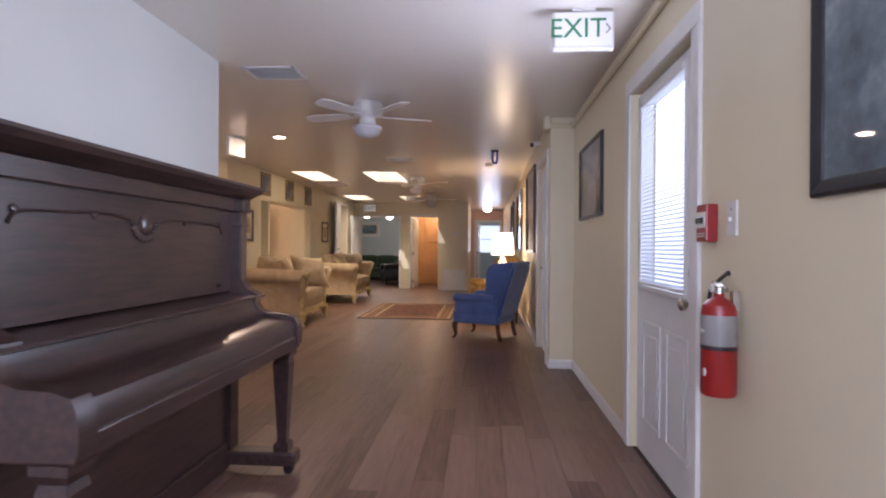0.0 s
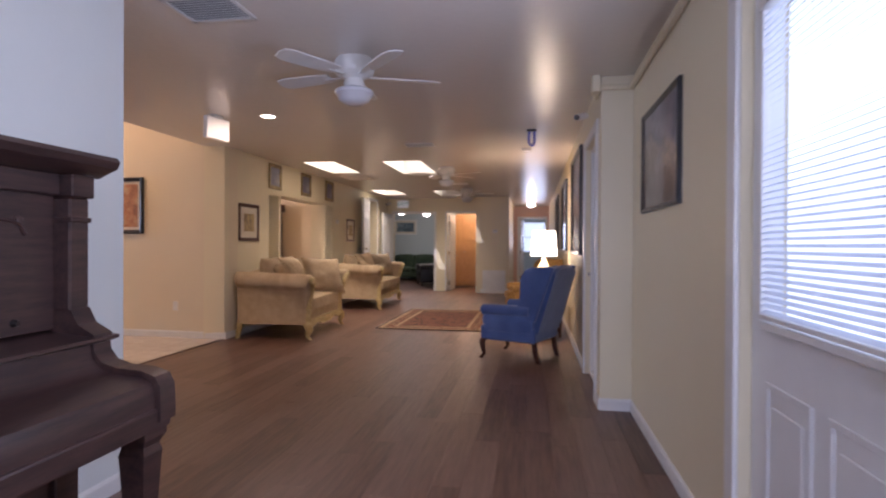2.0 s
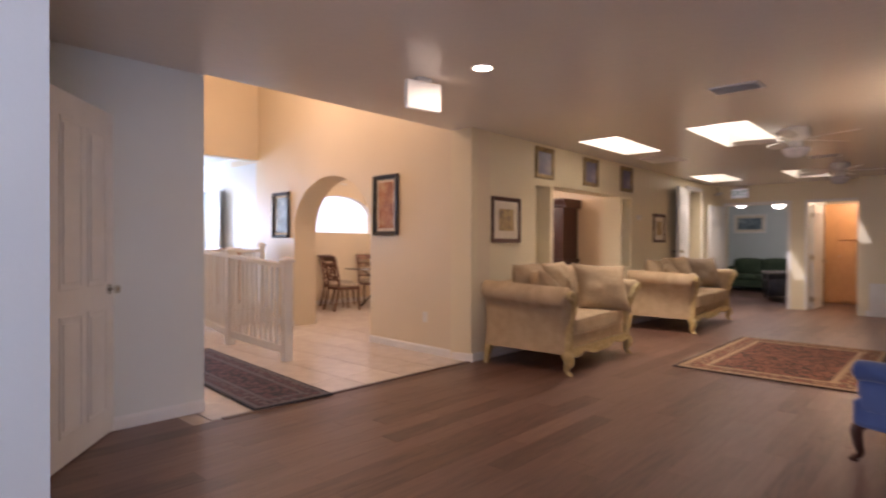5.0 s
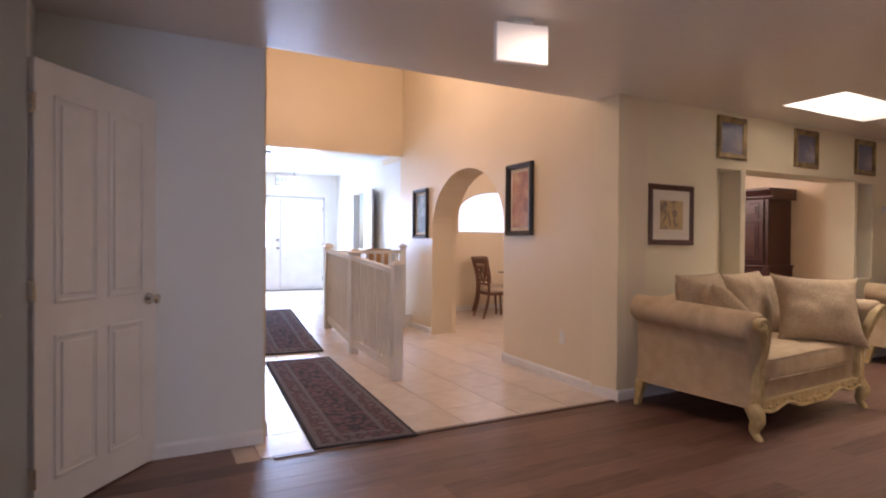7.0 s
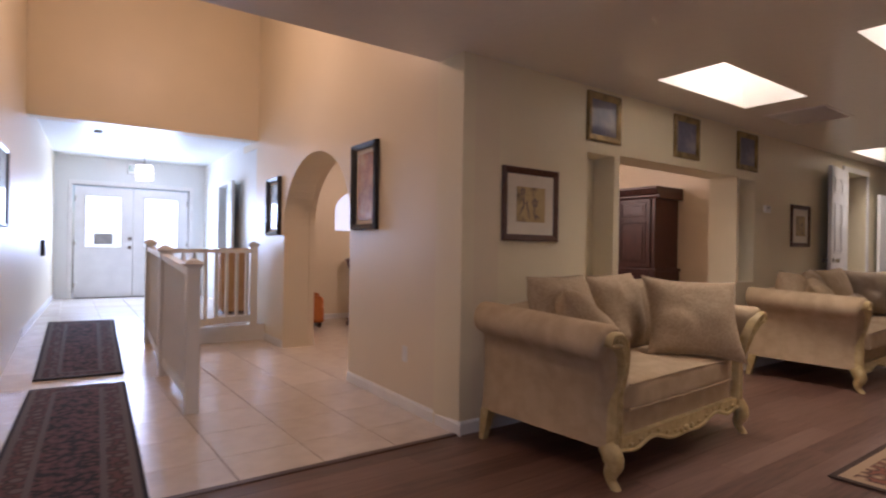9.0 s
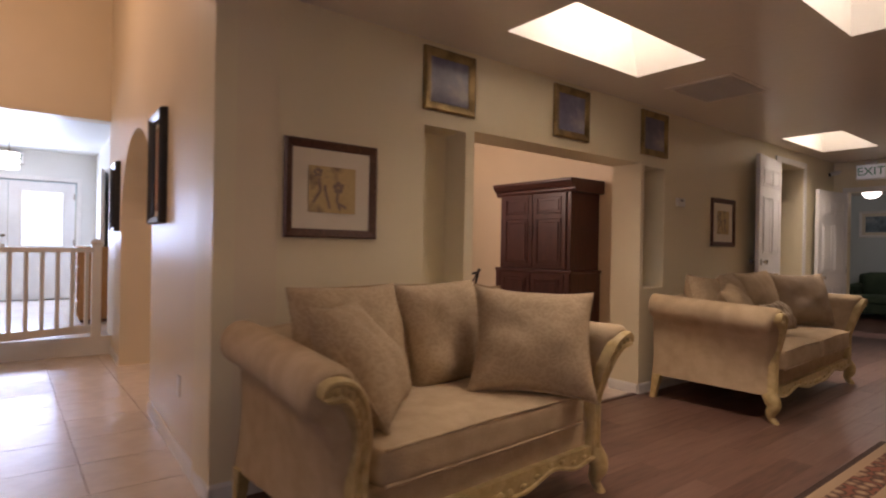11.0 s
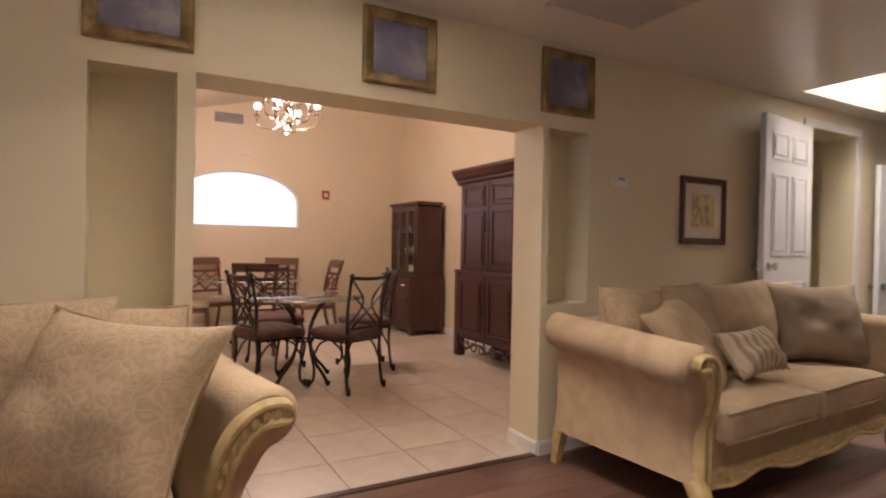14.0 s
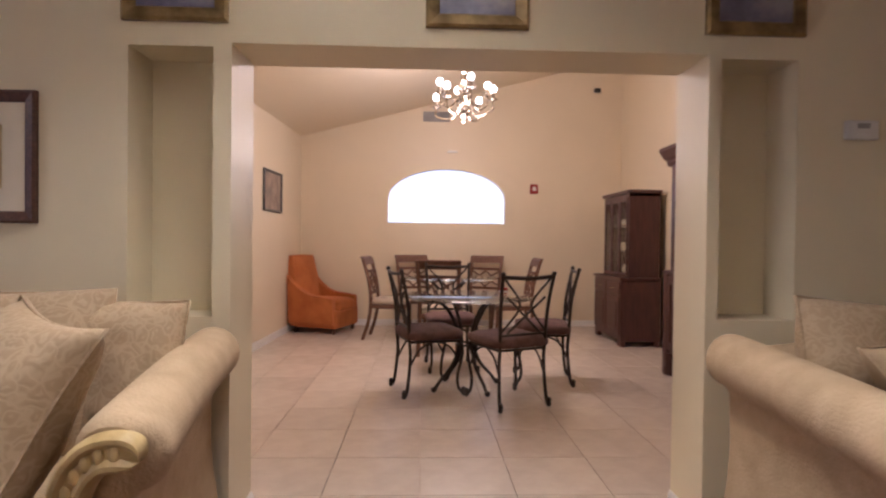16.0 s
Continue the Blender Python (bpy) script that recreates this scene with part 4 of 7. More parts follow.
def soft_box(w, d, h, r=0.05, puff=0.02, seg=10):
    """A stuffed cushion, centred in x and y, standing on z = 0."""
    bm = bmesh.new()
    bmesh.ops.create_cube(bm, size=2)
    bmesh.ops.subdivide_edges(bm, edges=bm.edges, cuts=seg, use_grid_fill=True)
    for v in bm.verts:
        x, y, z = v.co
        core = Vector((max(-1 + 2 * r / w, min(1 - 2 * r / w, x)) * w / 2, max(-1 + 2 * r / d, min(1 - 2 * r / d, y)) * d / 2, max(-1 + 2 * r / h, min(1 - 2 * r / h, z)) * h / 2))
        full = Vector((x * w / 2, y * d / 2, z * h / 2))
        off = full - core
        p_ = core + (off.normalized() * r if off.length > 1e-6 else off)
        crown = puff * (1 - (p_.x / (w / 2)) ** 2) * (1 - (p_.y / (d / 2)) ** 2)
        p_.z += crown if z > 0 else -crown * 0.2
        p_.y += math.copysign(puff * 0.5 * (1 - (p_.x / (w / 2)) ** 2) * (1 - (2 * p_.z / h) ** 2 if abs(2 * p_.z / h) < 1 else 0), y) if abs(y) > 0.99 else 0
        v.co = p_ + Vector((0, 0, h / 2))
    return bm


def pillow_mesh(w, h, t, seg=22, pinch=0.13, seed=0):
    """A throw pillow in the local x-z plane with pulled-in edges and pointed corners; y is its thickness."""
    bm = bmesh.new()
    rings = []
    rnd_ = random.Random(seed)
    ph = rnd_.random() * 6
    for side in (1, -1):
        grid = []
        for i in range(seg + 1):
            row = []
            for j in range(seg + 1):
                u, v = 2 * i / seg - 1, 2 * j / seg - 1
                x = w / 2 * u * (1 - pinch * (1 - v * v) * abs(u))
                z = h / 2 * v * (1 - pinch * (1 - u * u) * abs(v))
                fat = max(0.0, (1 - abs(u) ** 2.7) * (1 - abs(v) ** 2.7)) ** 0.52
                y = side * t / 2 * fat * (1 + 0.10 * math.sin(3 * u + ph) * math.cos(4 * v + ph) + 0.05 * math.sin(9 * u * v + 2 * ph + side)) + 0.004 * side + 0.012 * math.sin(2.5 * u + ph) * v + side * fat * 0.016 * noise.noise(Vector((u * 2.2 + seed * 7, v * 2.2, side))) + side * 0.007 * fat * noise.noise(Vector((u * 6 + seed, v * 6, side)))
                row.append(bm.verts.new((x, y, z)))
            grid.append(row)
        for i in range(seg):
            for j in range(seg):
                f = (grid[i][j], grid[i + 1][j], grid[i + 1][j + 1], grid[i][j + 1])
                bm.faces.new(f if side < 0 else f[::-1])
        rings.append(grid)
    edge = [(i, 0) for i in range(seg)] + [(seg, j) for j in range(seg)] + [(i, seg) for i in range(seg, 0, -1)] + [(0, j) for j in range(seg, 0, -1)]
    for (a, b_), (c, d_) in zip(edge, edge[1:] + edge[:1]):
        bm.faces.new((rings[0][a][b_], rings[0][c][d_], rings[1][c][d_], rings[1][a][b_]))
    return bm


def pillow(label, w, h, t, at, mat, cord=None, group="sofa pillows", seed=0, name="throw_pillow", pinch=0.13):
    q = thing(name, label, "pillow", at, group)
    part("cover", pillow_mesh(w, h, t, seed=seed, pinch=pinch), mat, q, "", "all")
    bm = bmesh.new()
    pts = []
    k = 10
    for a0, b0, a1, b1 in ((-1, -1, 1, -1), (1, -1, 1, 1), (1, 1, -1, 1), (-1, 1, -1, -1)):
        for i in range(k):
            u, v = a0 + (a1 - a0) * i / k, b0 + (b1 - b0) * i / k
            pts.append((w / 2 * u * (1 - pinch * (1 - v * v) * abs(u)), 0, h / 2 * v * (1 - pinch * (1 - u * u) * abs(v))))
    tube(bm, pts + pts[:1], 0.0045, 6)
    part("piping", bm, cord or mat, q, "", "all")
    return q


ARM_FLARE = 0.10


def sofa(name, label, x0, y0, turn, length, cushions, D):
    """Back at local x = 0, front at +x, length along +y."""
    L = length
    s = thing(name, label, "sofa", pose(x0, y0, 0, 0, 0, turn), "cream sofas along the wall")
    fab, cw = M["linen"], M["carved"]
    # base and apron
    part("base", box(0.04, D - 0.05, 0.10, L - 0.10, 0.19, 0.36, 0.02, 2), fab, s)
    bm = bmesh.new()
    n_ = 48
    low = []
    for i in range(n_ + 1):
        f = i / n_
        z = 0.165 + 0.018 * math.cos(f * 2 * math.pi * 4) - 0.045 * math.exp(-((f - 0.5) / 0.10) ** 2) - 0.02 * math.exp(-(min(f, 1 - f) / 0.05) ** 2)
        low.append((0.07 + f * (L - 0.14), z))
    poly = low + [(L - 0.07, 0.235), (0.07, 0.235)]
    prism(bm, poly, "x", D - 0.055, D - 0.015)
    part("apron", bm, cw, s, "carved cream-gilt scalloped apron")
    bm = bmesh.new()
    tube(bm, [(D - 0.012, y, z + 0.012) for y, z in low], 0.010, 6)
    for i in range(2, n_ - 1, 3):
        y, z = low[i]
        bmesh.ops.create_icosphere(bm, subdivisions=1, radius=0.016, matrix=Matrix.Translation((D - 0.014, y, z + 0.04)) @ Matrix.Diagonal((0.5, 1.3, 0.8, 1)))
    for dy, r in ((-0.06, 0.02), (0, 0.028), (0.06, 0.02)):
        bmesh.ops.create_icosphere(bm, subdivisions=1, radius=r, matrix=Matrix.Translation((D - 0.012, L / 2 + dy, 0.165)) @ Matrix.Diagonal((0.5, 1, 1, 1)))
    part("apron_carving", bm, cw, s, "", "all")
    # legs
    for y in (0.07, L - 0.07):
        bm = bmesh.new()
        pts = smooth_curve([(D - 0.055, y, 0.21), (D - 0.025, y, 0.165), (D - 0.012, y, 0.12), (D - 0.03, y, 0.07), (D - 0.025, y, 0.035), (D - 0.005, y, 0.012), (D - 0.005, y, 0.0)], 4)
        rr = np.interp(np.linspace(0, 1, len(pts)), [0, 0.2, 0.4, 0.65, 0.82, 0.93, 1], [0.046, 0.052, 0.042, 0.025, 0.022, 0.030, 0.024])
        tube(bm, pts, [float(r) for r in rr], 12)
        part("leg", bm, cw, s, "carved cream-gilt cabriole leg", True)
        bm = bmesh.new()
        yy = y
        ring_sweep(bm, [[(0.06 - 0.035, yy - 0.03, 0.2), (0.06 + 0.035, yy - 0.03, 0.2), (0.06 + 0.035, yy + 0.03, 0.2), (0.06 - 0.035, yy + 0.03, 0.2)],
                        [(0.02 - 0.02, yy - 0.02, 0.0), (0.02 + 0.02, yy - 0.02, 0.0), (0.02 + 0.02, yy + 0.02, 0.0), (0.02 - 0.02, yy + 0.02, 0.0)]])
        part("leg", bm, cw, s)
    # back with a gently arched top
    bm = bmesh.new()
    rings = []
    for i in range(17):
        f = i / 16
        top = 0.80 + 0.06 * math.sin(math.pi * f) ** 0.7
        y = 0.08 + f * (L - 0.16)
        rings.append([(0.02, y, 0.25), (0.0, y, top - 0.05), (0.03, y, top - 0.012), (0.075, y, top), (0.13, y, top - 0.012), (0.16, y, top - 0.05), (0.21, y, 0.40), (0.21, y, 0.25)])
    ring_sweep(bm, rings)
    part("backrest", bm, fab, s, "", True)
    # rolled arms, flaring outwards to the front
    for side, y in ((-1, 0.10), (1, L - 0.10)):
        prof = [(0.085, 0.20), (0.085, 0.62)]
        for k in range(17):
            a = radians(10 + k * 245 / 16)
            prof.append((-0.028 + 0.098 * math.cos(a), 0.725 + 0.098 * math.sin(a)))
        prof += [(-0.030, 0.60), (-0.022, 0.52), (-0.024, 0.42), (-0.034, 0.30), (-0.050, 0.19)]

        def flare(f, z):
            return ARM_FLARE * f ** 1.6 * min(1.0, max(0.0, (z - 0.30) / 0.30))
        bm = bmesh.new()
        rings = []
        for i in range(13):
            f = i / 12
            rise = 0.030 * (1 - f) ** 1.5
            rings.append([(0.02 + f * (D - 0.09) - (0.02 if i == 12 else 0) + 0.28 * f * max(0, z - 0.45), y - side * p_ + side * flare(f, z), z + (rise if z > 0.5 else 0)) for p_, z in prof])
        rim, hub = rings[-1], (y + side * (0.028 + ARM_FLARE), 0.725)
        for dx, k_ in ((0.016, 0.965), (0.030, 0.89), (0.038, 0.78)):
            rings.append([(x + dx, hub[0] + (q_ - hub[0]) * k_, hub[1] + (z - hub[1]) * k_) if z > 0.52 else (x + dx, y + (q_ - y) * k_, z) for x, q_, z in rim])
        ring_sweep(bm, rings)
        part("arm", bm, fab, s, "rolled upholstered arm", True)
        # carved facing: a scroll head and an S-shaped stile down to the leg
        bm = bmesh.new()
        xf = D - 0.055
        line = smooth_curve([(0, y + side * o, z) for o, z in ((0.190, 0.735), (0.150, 0.752), (0.100, 0.742), (0.055, 0.695), (0.022, 0.62), (0.004, 0.53), (0.0, 0.40), (0.0, 0.30), (0.0, 0.19))], 7)
        run = [0.0]
        for p_, q_ in zip(line, line[1:]):
            run.append(run[-1] + (q_ - p_).length)
        wid = [max(0.006, (0.043 - 0.007 * min(1.0, v_ / 0.35)) * math.sqrt(max(0.0, 1 - (1 - min(1.0, v_ / 0.045)) ** 2))) for v_ in run]
        front, xs_, outer, inner = [], [], [], []
        for k, c_ in enumerate(line):
            tan = (line[min(k + 1, len(line) - 1)] - line[max(k - 1, 0)]).normalized()
            nrm = Vector((0, -tan.z, tan.y)) * float(wid[k]) * side
            a, b_ = c_ + nrm, c_ - nrm
            x = xf + 0.28 * max(0, c_.z - 0.45) + 0.020
            xs_.append(x)
            outer.append(a)
            inner.append(b_)
            front.append([(x + dx, *a.lerp(b_, f)[1:]) for dx, f in ((0.018, 0.0), (0.032, 0.12), (0.032, 0.24), (0.022, 0.38), (0.022, 0.62), (0.032, 0.76), (0.032, 0.88), (0.018, 1.0), (-0.02, 1.0), (-0.02, 0.0))])
        ring_sweep(bm, front)
        for k in range(8, len(outer) - 3, 4):
            mid = (outer[k] + inner[k]) / 2
            bmesh.ops.create_icosphere(bm, subdivisions=2, radius=0.013, matrix=Matrix.Translation((xs_[k] + 0.022, mid.y, mid.z)) @ Matrix.Diagonal((0.5, 0.9, 1.6, 1)))
        part("arm_facing", bm, cw, s, "carved gilt tongue down the arm front", True)
    # seat cushions
    wide = (L - 0.36) / cushions
    for k in range(cushions):
        bm = soft_box(0.74, wide - 0.008, 0.165, 0.045, 0.025)
        c = part("seat_cushion", bm, fab, s, "", "all")
        c.location = (0.20 + 0.385, 0.18 + wide * (k + 0.5), 0.345)
        bm = bmesh.new()
        tube(bm, [(0.362, -wide / 2 + 0.03, 0.148), (0.366, 0, 0.160), (0.362, wide / 2 - 0.03, 0.148)], 0.007, 6)
        tube(bm, [(0.362, -wide / 2 + 0.03, 0.020), (0.366, 0, 0.018), (0.362, wide / 2 - 0.03, 0.020)], 0.007, 6)
        part("welt", bm, fab, c)
    return s


S1, S2 = (-3.64, 7.855, 3.5), (-3.645, 11.235, 3.0)
sofa("loveseat", "cream chenille loveseat with rolled arms and carved gilt feet", *S1, 1.58, 1, 0.965)
sofa("sofa", "cream chenille sofa with rolled arms and carved gilt feet", *S2, 2.09, 2, 0.935)


def lay(sx, sy, yaw, x, y, z, tilt, turn, spin=0.0):
    """A pillow pose on a sofa: leaning back by tilt, turned about z, spun in its own plane."""
    return pose(sx, sy, 0, 0, 0, yaw) @ pose(x, y, z, 0, 0, 90 + turn) @ pose(0, 0, 0, tilt, 0, 0) @ pose(0, 0, 0, 0, spin, 0)


br, ln = M["brocade"], M["linen"]
pillow("oatmeal brocade back cushion leaning on the loveseat", 0.60, 0.54, 0.24, lay(*S1, 0.33, 0.46, 0.750, -15, 4, 0), br, seed=1, group="sofa back cushions", pinch=0.035)
pillow("oatmeal brocade back cushion leaning on the loveseat", 0.54, 0.54, 0.24, lay(*S1, 0.34, 1.01, 0.750, -14, 2, -1), br, seed=12, group="sofa back cushions", pinch=0.035)
pillow("oatmeal brocade back cushion leaning on the loveseat", 0.40, 0.50, 0.20, lay(*S1, 0.31, 1.30, 0.735, -14, -6, 0), br, seed=2, group="sofa back cushions", pinch=0.035)
pillow("brocade throw pillow tucked by the arm of the loveseat", 0.54, 0.55, 0.22, lay(*S1, 0.57, 0.36, 0.735, -36, 44, 1), br, seed=3)
pillow("plain oatmeal throw pillow propped by the loveseat arm", 0.61, 0.565, 0.24, lay(*S1, 0.765, 1.215, 0.750, -29, -42, 4), br, seed=5)
pillow("oatmeal brocade back cushion leaning on the sofa", 0.60, 0.53, 0.24, lay(*S2, 0.306, 0.43, 0.737, -15, 5, 5), br, seed=6, group="sofa back cushions", pinch=0.035)
pillow("oatmeal brocade back cushion leaning on the sofa", 0.60, 0.53, 0.24, lay(*S2, 0.32, 0.866, 0.753, -14, 14, 0), br, seed=7, group="sofa back cushions", pinch=0.035)
pillow("oatmeal brocade back cushion leaning on the sofa", 0.67, 0.53, 0.24, lay(*S2, 0.37, 1.275, 0.762, -13, -3.5, -2), ln, seed=8, group="sofa back cushions", pinch=0.035)
pillow("oatmeal brocade back cushion in the corner of the sofa", 0.56, 0.52, 0.22, lay(*S2, 0.32, 1.74, 0.745, -14, -6), br, seed=13, group="sofa back cushions", pinch=0.035)
pillow("plain oatmeal throw pillow in the corner of the sofa", 0.60, 0.59, 0.22, lay(*S2, 0.533, 0.52, 0.690, -34, 18, -9), ln, seed=9)
pillow("small striped bolster pillow lying on the sofa seat", 0.52, 0.27, 0.17, lay(*S2, 0.675, 0.885, 0.672, -36, 4, 0), M["stripe"], seed=10)
pillow("large plain throw pillow by the far arm of the sofa", 0.65, 0.53, 0.24, lay(*S2, 0.573, 1.775, 0.770, -22, -30, 1), M["taupe"], seed=11)

# ---- wing chairs ----


def wing_chair(label, at, mat, legmat):
    c = thing("wing_chair", label, "armchair", at)
    # faces +x, origin under its middle
    part("seat_frame", box(-0.30, 0.32, -0.33, 0.33, 0.20, 0.36, 0.03, 3), mat, c)
    sc = part("seat_cushion", soft_box(0.58, 0.50, 0.13, 0.045, 0.02), mat, c, "", "all")
    sc.location = (0.06, 0, 0.335)
    bm = bmesh.new()
    rings = []
    for i in range(13):
        f = i / 12
        y = -0.30 + 0.60 * f
        top = 0.94 + 0.055 * math.sin(math.pi * f) ** 0.6
        rings.append([(-0.22, y, 0.30), (-0.17, y, 0.42), (-0.25, y, top - 0.08), (-0.275, y, top - 0.01), (-0.315, y, top), (-0.355, y, top - 0.03), (-0.36, y, top - 0.10), (-0.32, y, 0.30)])
    ring_sweep(bm, rings)
    part("backrest", bm, mat, c, "", True)
    for s in (-1, 1):
        out = smooth_curve([(-0.30, 0, 0.42), (-0.10, 0, 0.48), (-0.085, 0, 0.58), (-0.060, 0, 0.70), (-0.022, 0, 0.84), (-0.030, 0, 0.92), (-0.085, 0, 0.975), (-0.18, 0, 0.965), (-0.26, 0, 0.985), (-0.33, 0, 0.975)], 4)
        bm = bmesh.new()
        prism(bm, [(p_.x, p_.z) for p_ in out], "y", s * 0.29, s * 0.345)
        bmesh.ops.bevel(bm, geom=[e for e in bm.edges if abs(e.verts[0].co.y - e.verts[1].co.y) < 1e-4], offset=0.016, segments=2, profile=0.5, affect="EDGES")
        part("wing", bm, mat, c, "", True)
        bm = bmesh.new()
        bx(bm, -0.28, 0.27, min(s * 0.27, s * 0.34), max(s * 0.27, s * 0.34), 0.30, 0.52, 0.02, 2)
        tube(bm, [(-0.24, s * 0.315, 0.525), (0.20, s * 0.32, 0.525), (0.28, s * 0.322, 0.52), (0.30, s * 0.322, 0.518)], [0.055, 0.058, 0.058, 0.040], 14)
        part("arm", bm, mat, c, "", True)
        bm = bmesh.new()
        pts = smooth_curve([(0.26, s * 0.28, 0.23), (0.305, s * 0.295, 0.185), (0.30, s * 0.295, 0.11), (0.29, s * 0.29, 0.05), (0.315, s * 0.295, 0.018), (0.32, s * 0.295, 0.0)], 4)
        rr = np.interp(np.linspace(0, 1, len(pts)), [0, 0.25, 0.6, 0.8, 0.92, 1], [0.030, 0.032, 0.018, 0.016, 0.026, 0.022])
        tube(bm, pts, [float(r) for r in rr], 10)
        part("leg", bm, legmat, c, "dark cabriole leg", True)
        bm = bmesh.new()
        ring_sweep(bm, [[(-0.27 + k - 0.02, s * 0.27 - 0.02, z), (-0.27 + k + 0.02, s * 0.27 - 0.02, z), (-0.27 + k + 0.02, s * 0.27 + 0.02, z), (-0.27 + k - 0.02, s * 0.27 + 0.02, z)] for k, z in ((0, 0.22), (-0.015, 0.1), (-0.045, 0.0))])
        part("leg", bm, legmat, c)
    for o in c.children:
        if o.name.split(".")[0] in ("backrest", "wing"):
            for v in o.data.vertices:
                v.co.x -= max(0.0, v.co.z - 0.42) * 0.30
    return c


wing_chair("blue velvet wing chair on dark cabriole legs beside the wall", pose(-0.07, 7.44, 0, 0, 0, 157), M["velvet"], M["legwood"])
wing_chair("gold patterned tapestry wing chair beyond the lamp table", pose(-0.02, 10.45, 0, 0, 0, 190), M["mosaic"], M["legwood"])

# lamp table and lamp
t_ = thing("end_table", "small dark wooden lamp table between two chairs", "table")
part("tabletop", box(-0.08, 0.46, 8.72, 9.24, 0.585, 0.615, 0.008, 2), M["legwood"], t_)
part("shelf", box(-0.04, 0.42, 8.76, 9.20, 0.22, 0.24, 0.004), M["legwood"], t_)
part("drawer", box(-0.05, 0.43, 8.75, 9.21, 0.47, 0.585, 0.004), M["legwood"], t_)
for x in (-0.03, 0.41):
    for y in (8.77, 9.19):
        bm = bmesh.new()
        tube(bm, [(x, y, 0.0), (x, y, 0.22), (x, y, 0.47)], [0.016, 0.020, 0.024], 10)
        part("leg", bm, M["legwood"], t_)
tb_ = thing("tissue_box", "white tissue box on the lamp table", "tissue box", pose(0.0, 8.86, 0.616, 0, 0, 12))
part("carton", box(-0.055, 0.055, -0.11, 0.11, 0.0, 0.075, 0.004, 2), M["plastic"], tb_)
bm = bmesh.new()
lathe(bm, [(0.03, 0.075), (0.022, 0.09), (0.030, 0.112), (0.012, 0.122)], n=9)
part("tissue", bm, M["trim"], tb_, "crumpled white tissue")
la = thing("table_lamp", "lit cream ceramic table lamp with a drum shade", "lamp", pose(0.20, 9.02, 0.615))
bm = bmesh.new()
lathe(bm, [(0.075, 0.0), (0.08, 0.015), (0.05, 0.03), (0.09, 0.09), (0.115, 0.17), (0.105, 0.25), (0.06, 0.33), (0.03, 0.37), (0.03, 0.40), (0.012, 0.41), (0.012, 0.47)], n=24)
part("body", bm, M["ceramic"], la, "glazed cream ceramic body", True)
bm = bmesh.new()
ring = [[((r) * math.cos(2 * math.pi * i / 28), (r) * math.sin(2 * math.pi * i / 28), z) for i in range(28)] for r, z in ((0.175, 0.44), (0.150, 0.775), (0.147, 0.775), (0.172, 0.44))]
ring_sweep(bm, ring + ring[:1], True, False)
part("shade", bm, M["shade"], la, "glowing white drum shade", True)
bulb("lamp_bulb", (0.20, 9.02, 1.22), 20, WARM, 0.06)

# rug and runners
tagged(part("area_rug", box(-0.775, 0.775, -1.225, 1.225, 0.0, 0.011, 0.004), M["rug"]), "red oriental area rug lying on the planks", "rug").location = (-1.38, 10.28, 0.001)
r_ = part("runner_mat", box(-1.325, 1.325, -0.33, 0.33, 0.0, 0.012, 0.004), M["runner"])
tagged(r_, "dark patterned runner mat with a black rubber edge on the tiles", "mat", "runner mats").matrix_basis = pose(-5.07, 5.87, 0.002, 0, 0, -2.3)

# second runner on the ramp (the ramp rises gently to the landing)
RISE = math.degrees(math.atan2(PZ, RAMP0 - RAMP1))
RAMP = HALL @ pose(RAMP0, 0, 0, 0, RISE, 0)
r2 = tagged(part("runner_mat", box(-1.325, 1.325, -0.33, 0.33, 0.0, 0.012, 0.004), M["runner"]), "dark patterned runner mat with a black rubber edge on the ramp", "mat", "runner mats")
r2.matrix_basis = RAMP @ pose(-1.28, -1.945, 0.004, 0, 0, -1.2) @ Matrix.Diagonal((0.84, 1, 1, 1))
r_.matrix_basis = pose(-5.07, 5.86, 0.003, 0, 0, -4.2)

# ---- pictures ----


def framed(label, axis, plane, a0, a1, z0, z1, side, fw, frame_mat, art, mount=0.0, depth=0.025, tilt=0.0, name="framed_picture", extra=None):
    """A framed picture on a wall: axis is the wall's normal, a along the wall, side the way it faces."""
    cx, cz, w, h = (a0 + a1) / 2, (z0 + z1) / 2, abs(a1 - a0), z1 - z0
    rz = {("x", 1): 90, ("x", -1): -90, ("y", -1): 0, ("y", 1): 180}[(axis, side)]
    at = pose(plane if axis == "x" else cx, cx if axis == "x" else plane, cz, 0, 0, rz)
    q = thing(name, label, "picture", at)
    bm = bmesh.new()
    prof = [(0.0, 0.001), (0.0, -depth * 0.7), (fw * 0.2, -depth), (fw * 0.55, -depth * 0.82), (fw * 0.9, -depth * 0.6), (fw, -depth * 0.35), (fw, 0.001)]
    rings = []
    for sx, sz in ((-1, -1), (1, -1), (1, 1), (-1, 1)):
        rings.append([(sx * (w / 2 - o), y, sz * (h / 2 - o)) for o, y in prof])
    ring_sweep(bm, rings + rings[:1], True, False)
    bmesh.ops.remove_doubles(bm, verts=bm.verts, dist=1e-5)
    part("frame", bm, frame_mat, q)
    iw, ih = w / 2 - fw, h / 2 - fw
    if mount:
        part("mount", box(-iw - 0.002, iw + 0.002, -0.008, -0.002, -ih - 0.002, ih + 0.002), M["mat_board"], q, "cream mount board")
        part("print", box(-iw + mount, iw - mount, -0.012, -0.0085, -ih + mount, ih - mount), art, q)
    else:
        part("print", box(-iw - 0.002, iw + 0.002, -0.010, -0.002, -ih - 0.002, ih + 0.002), art, q)
    if extra:
        extra(q, iw - mount, ih - mount)
    return q


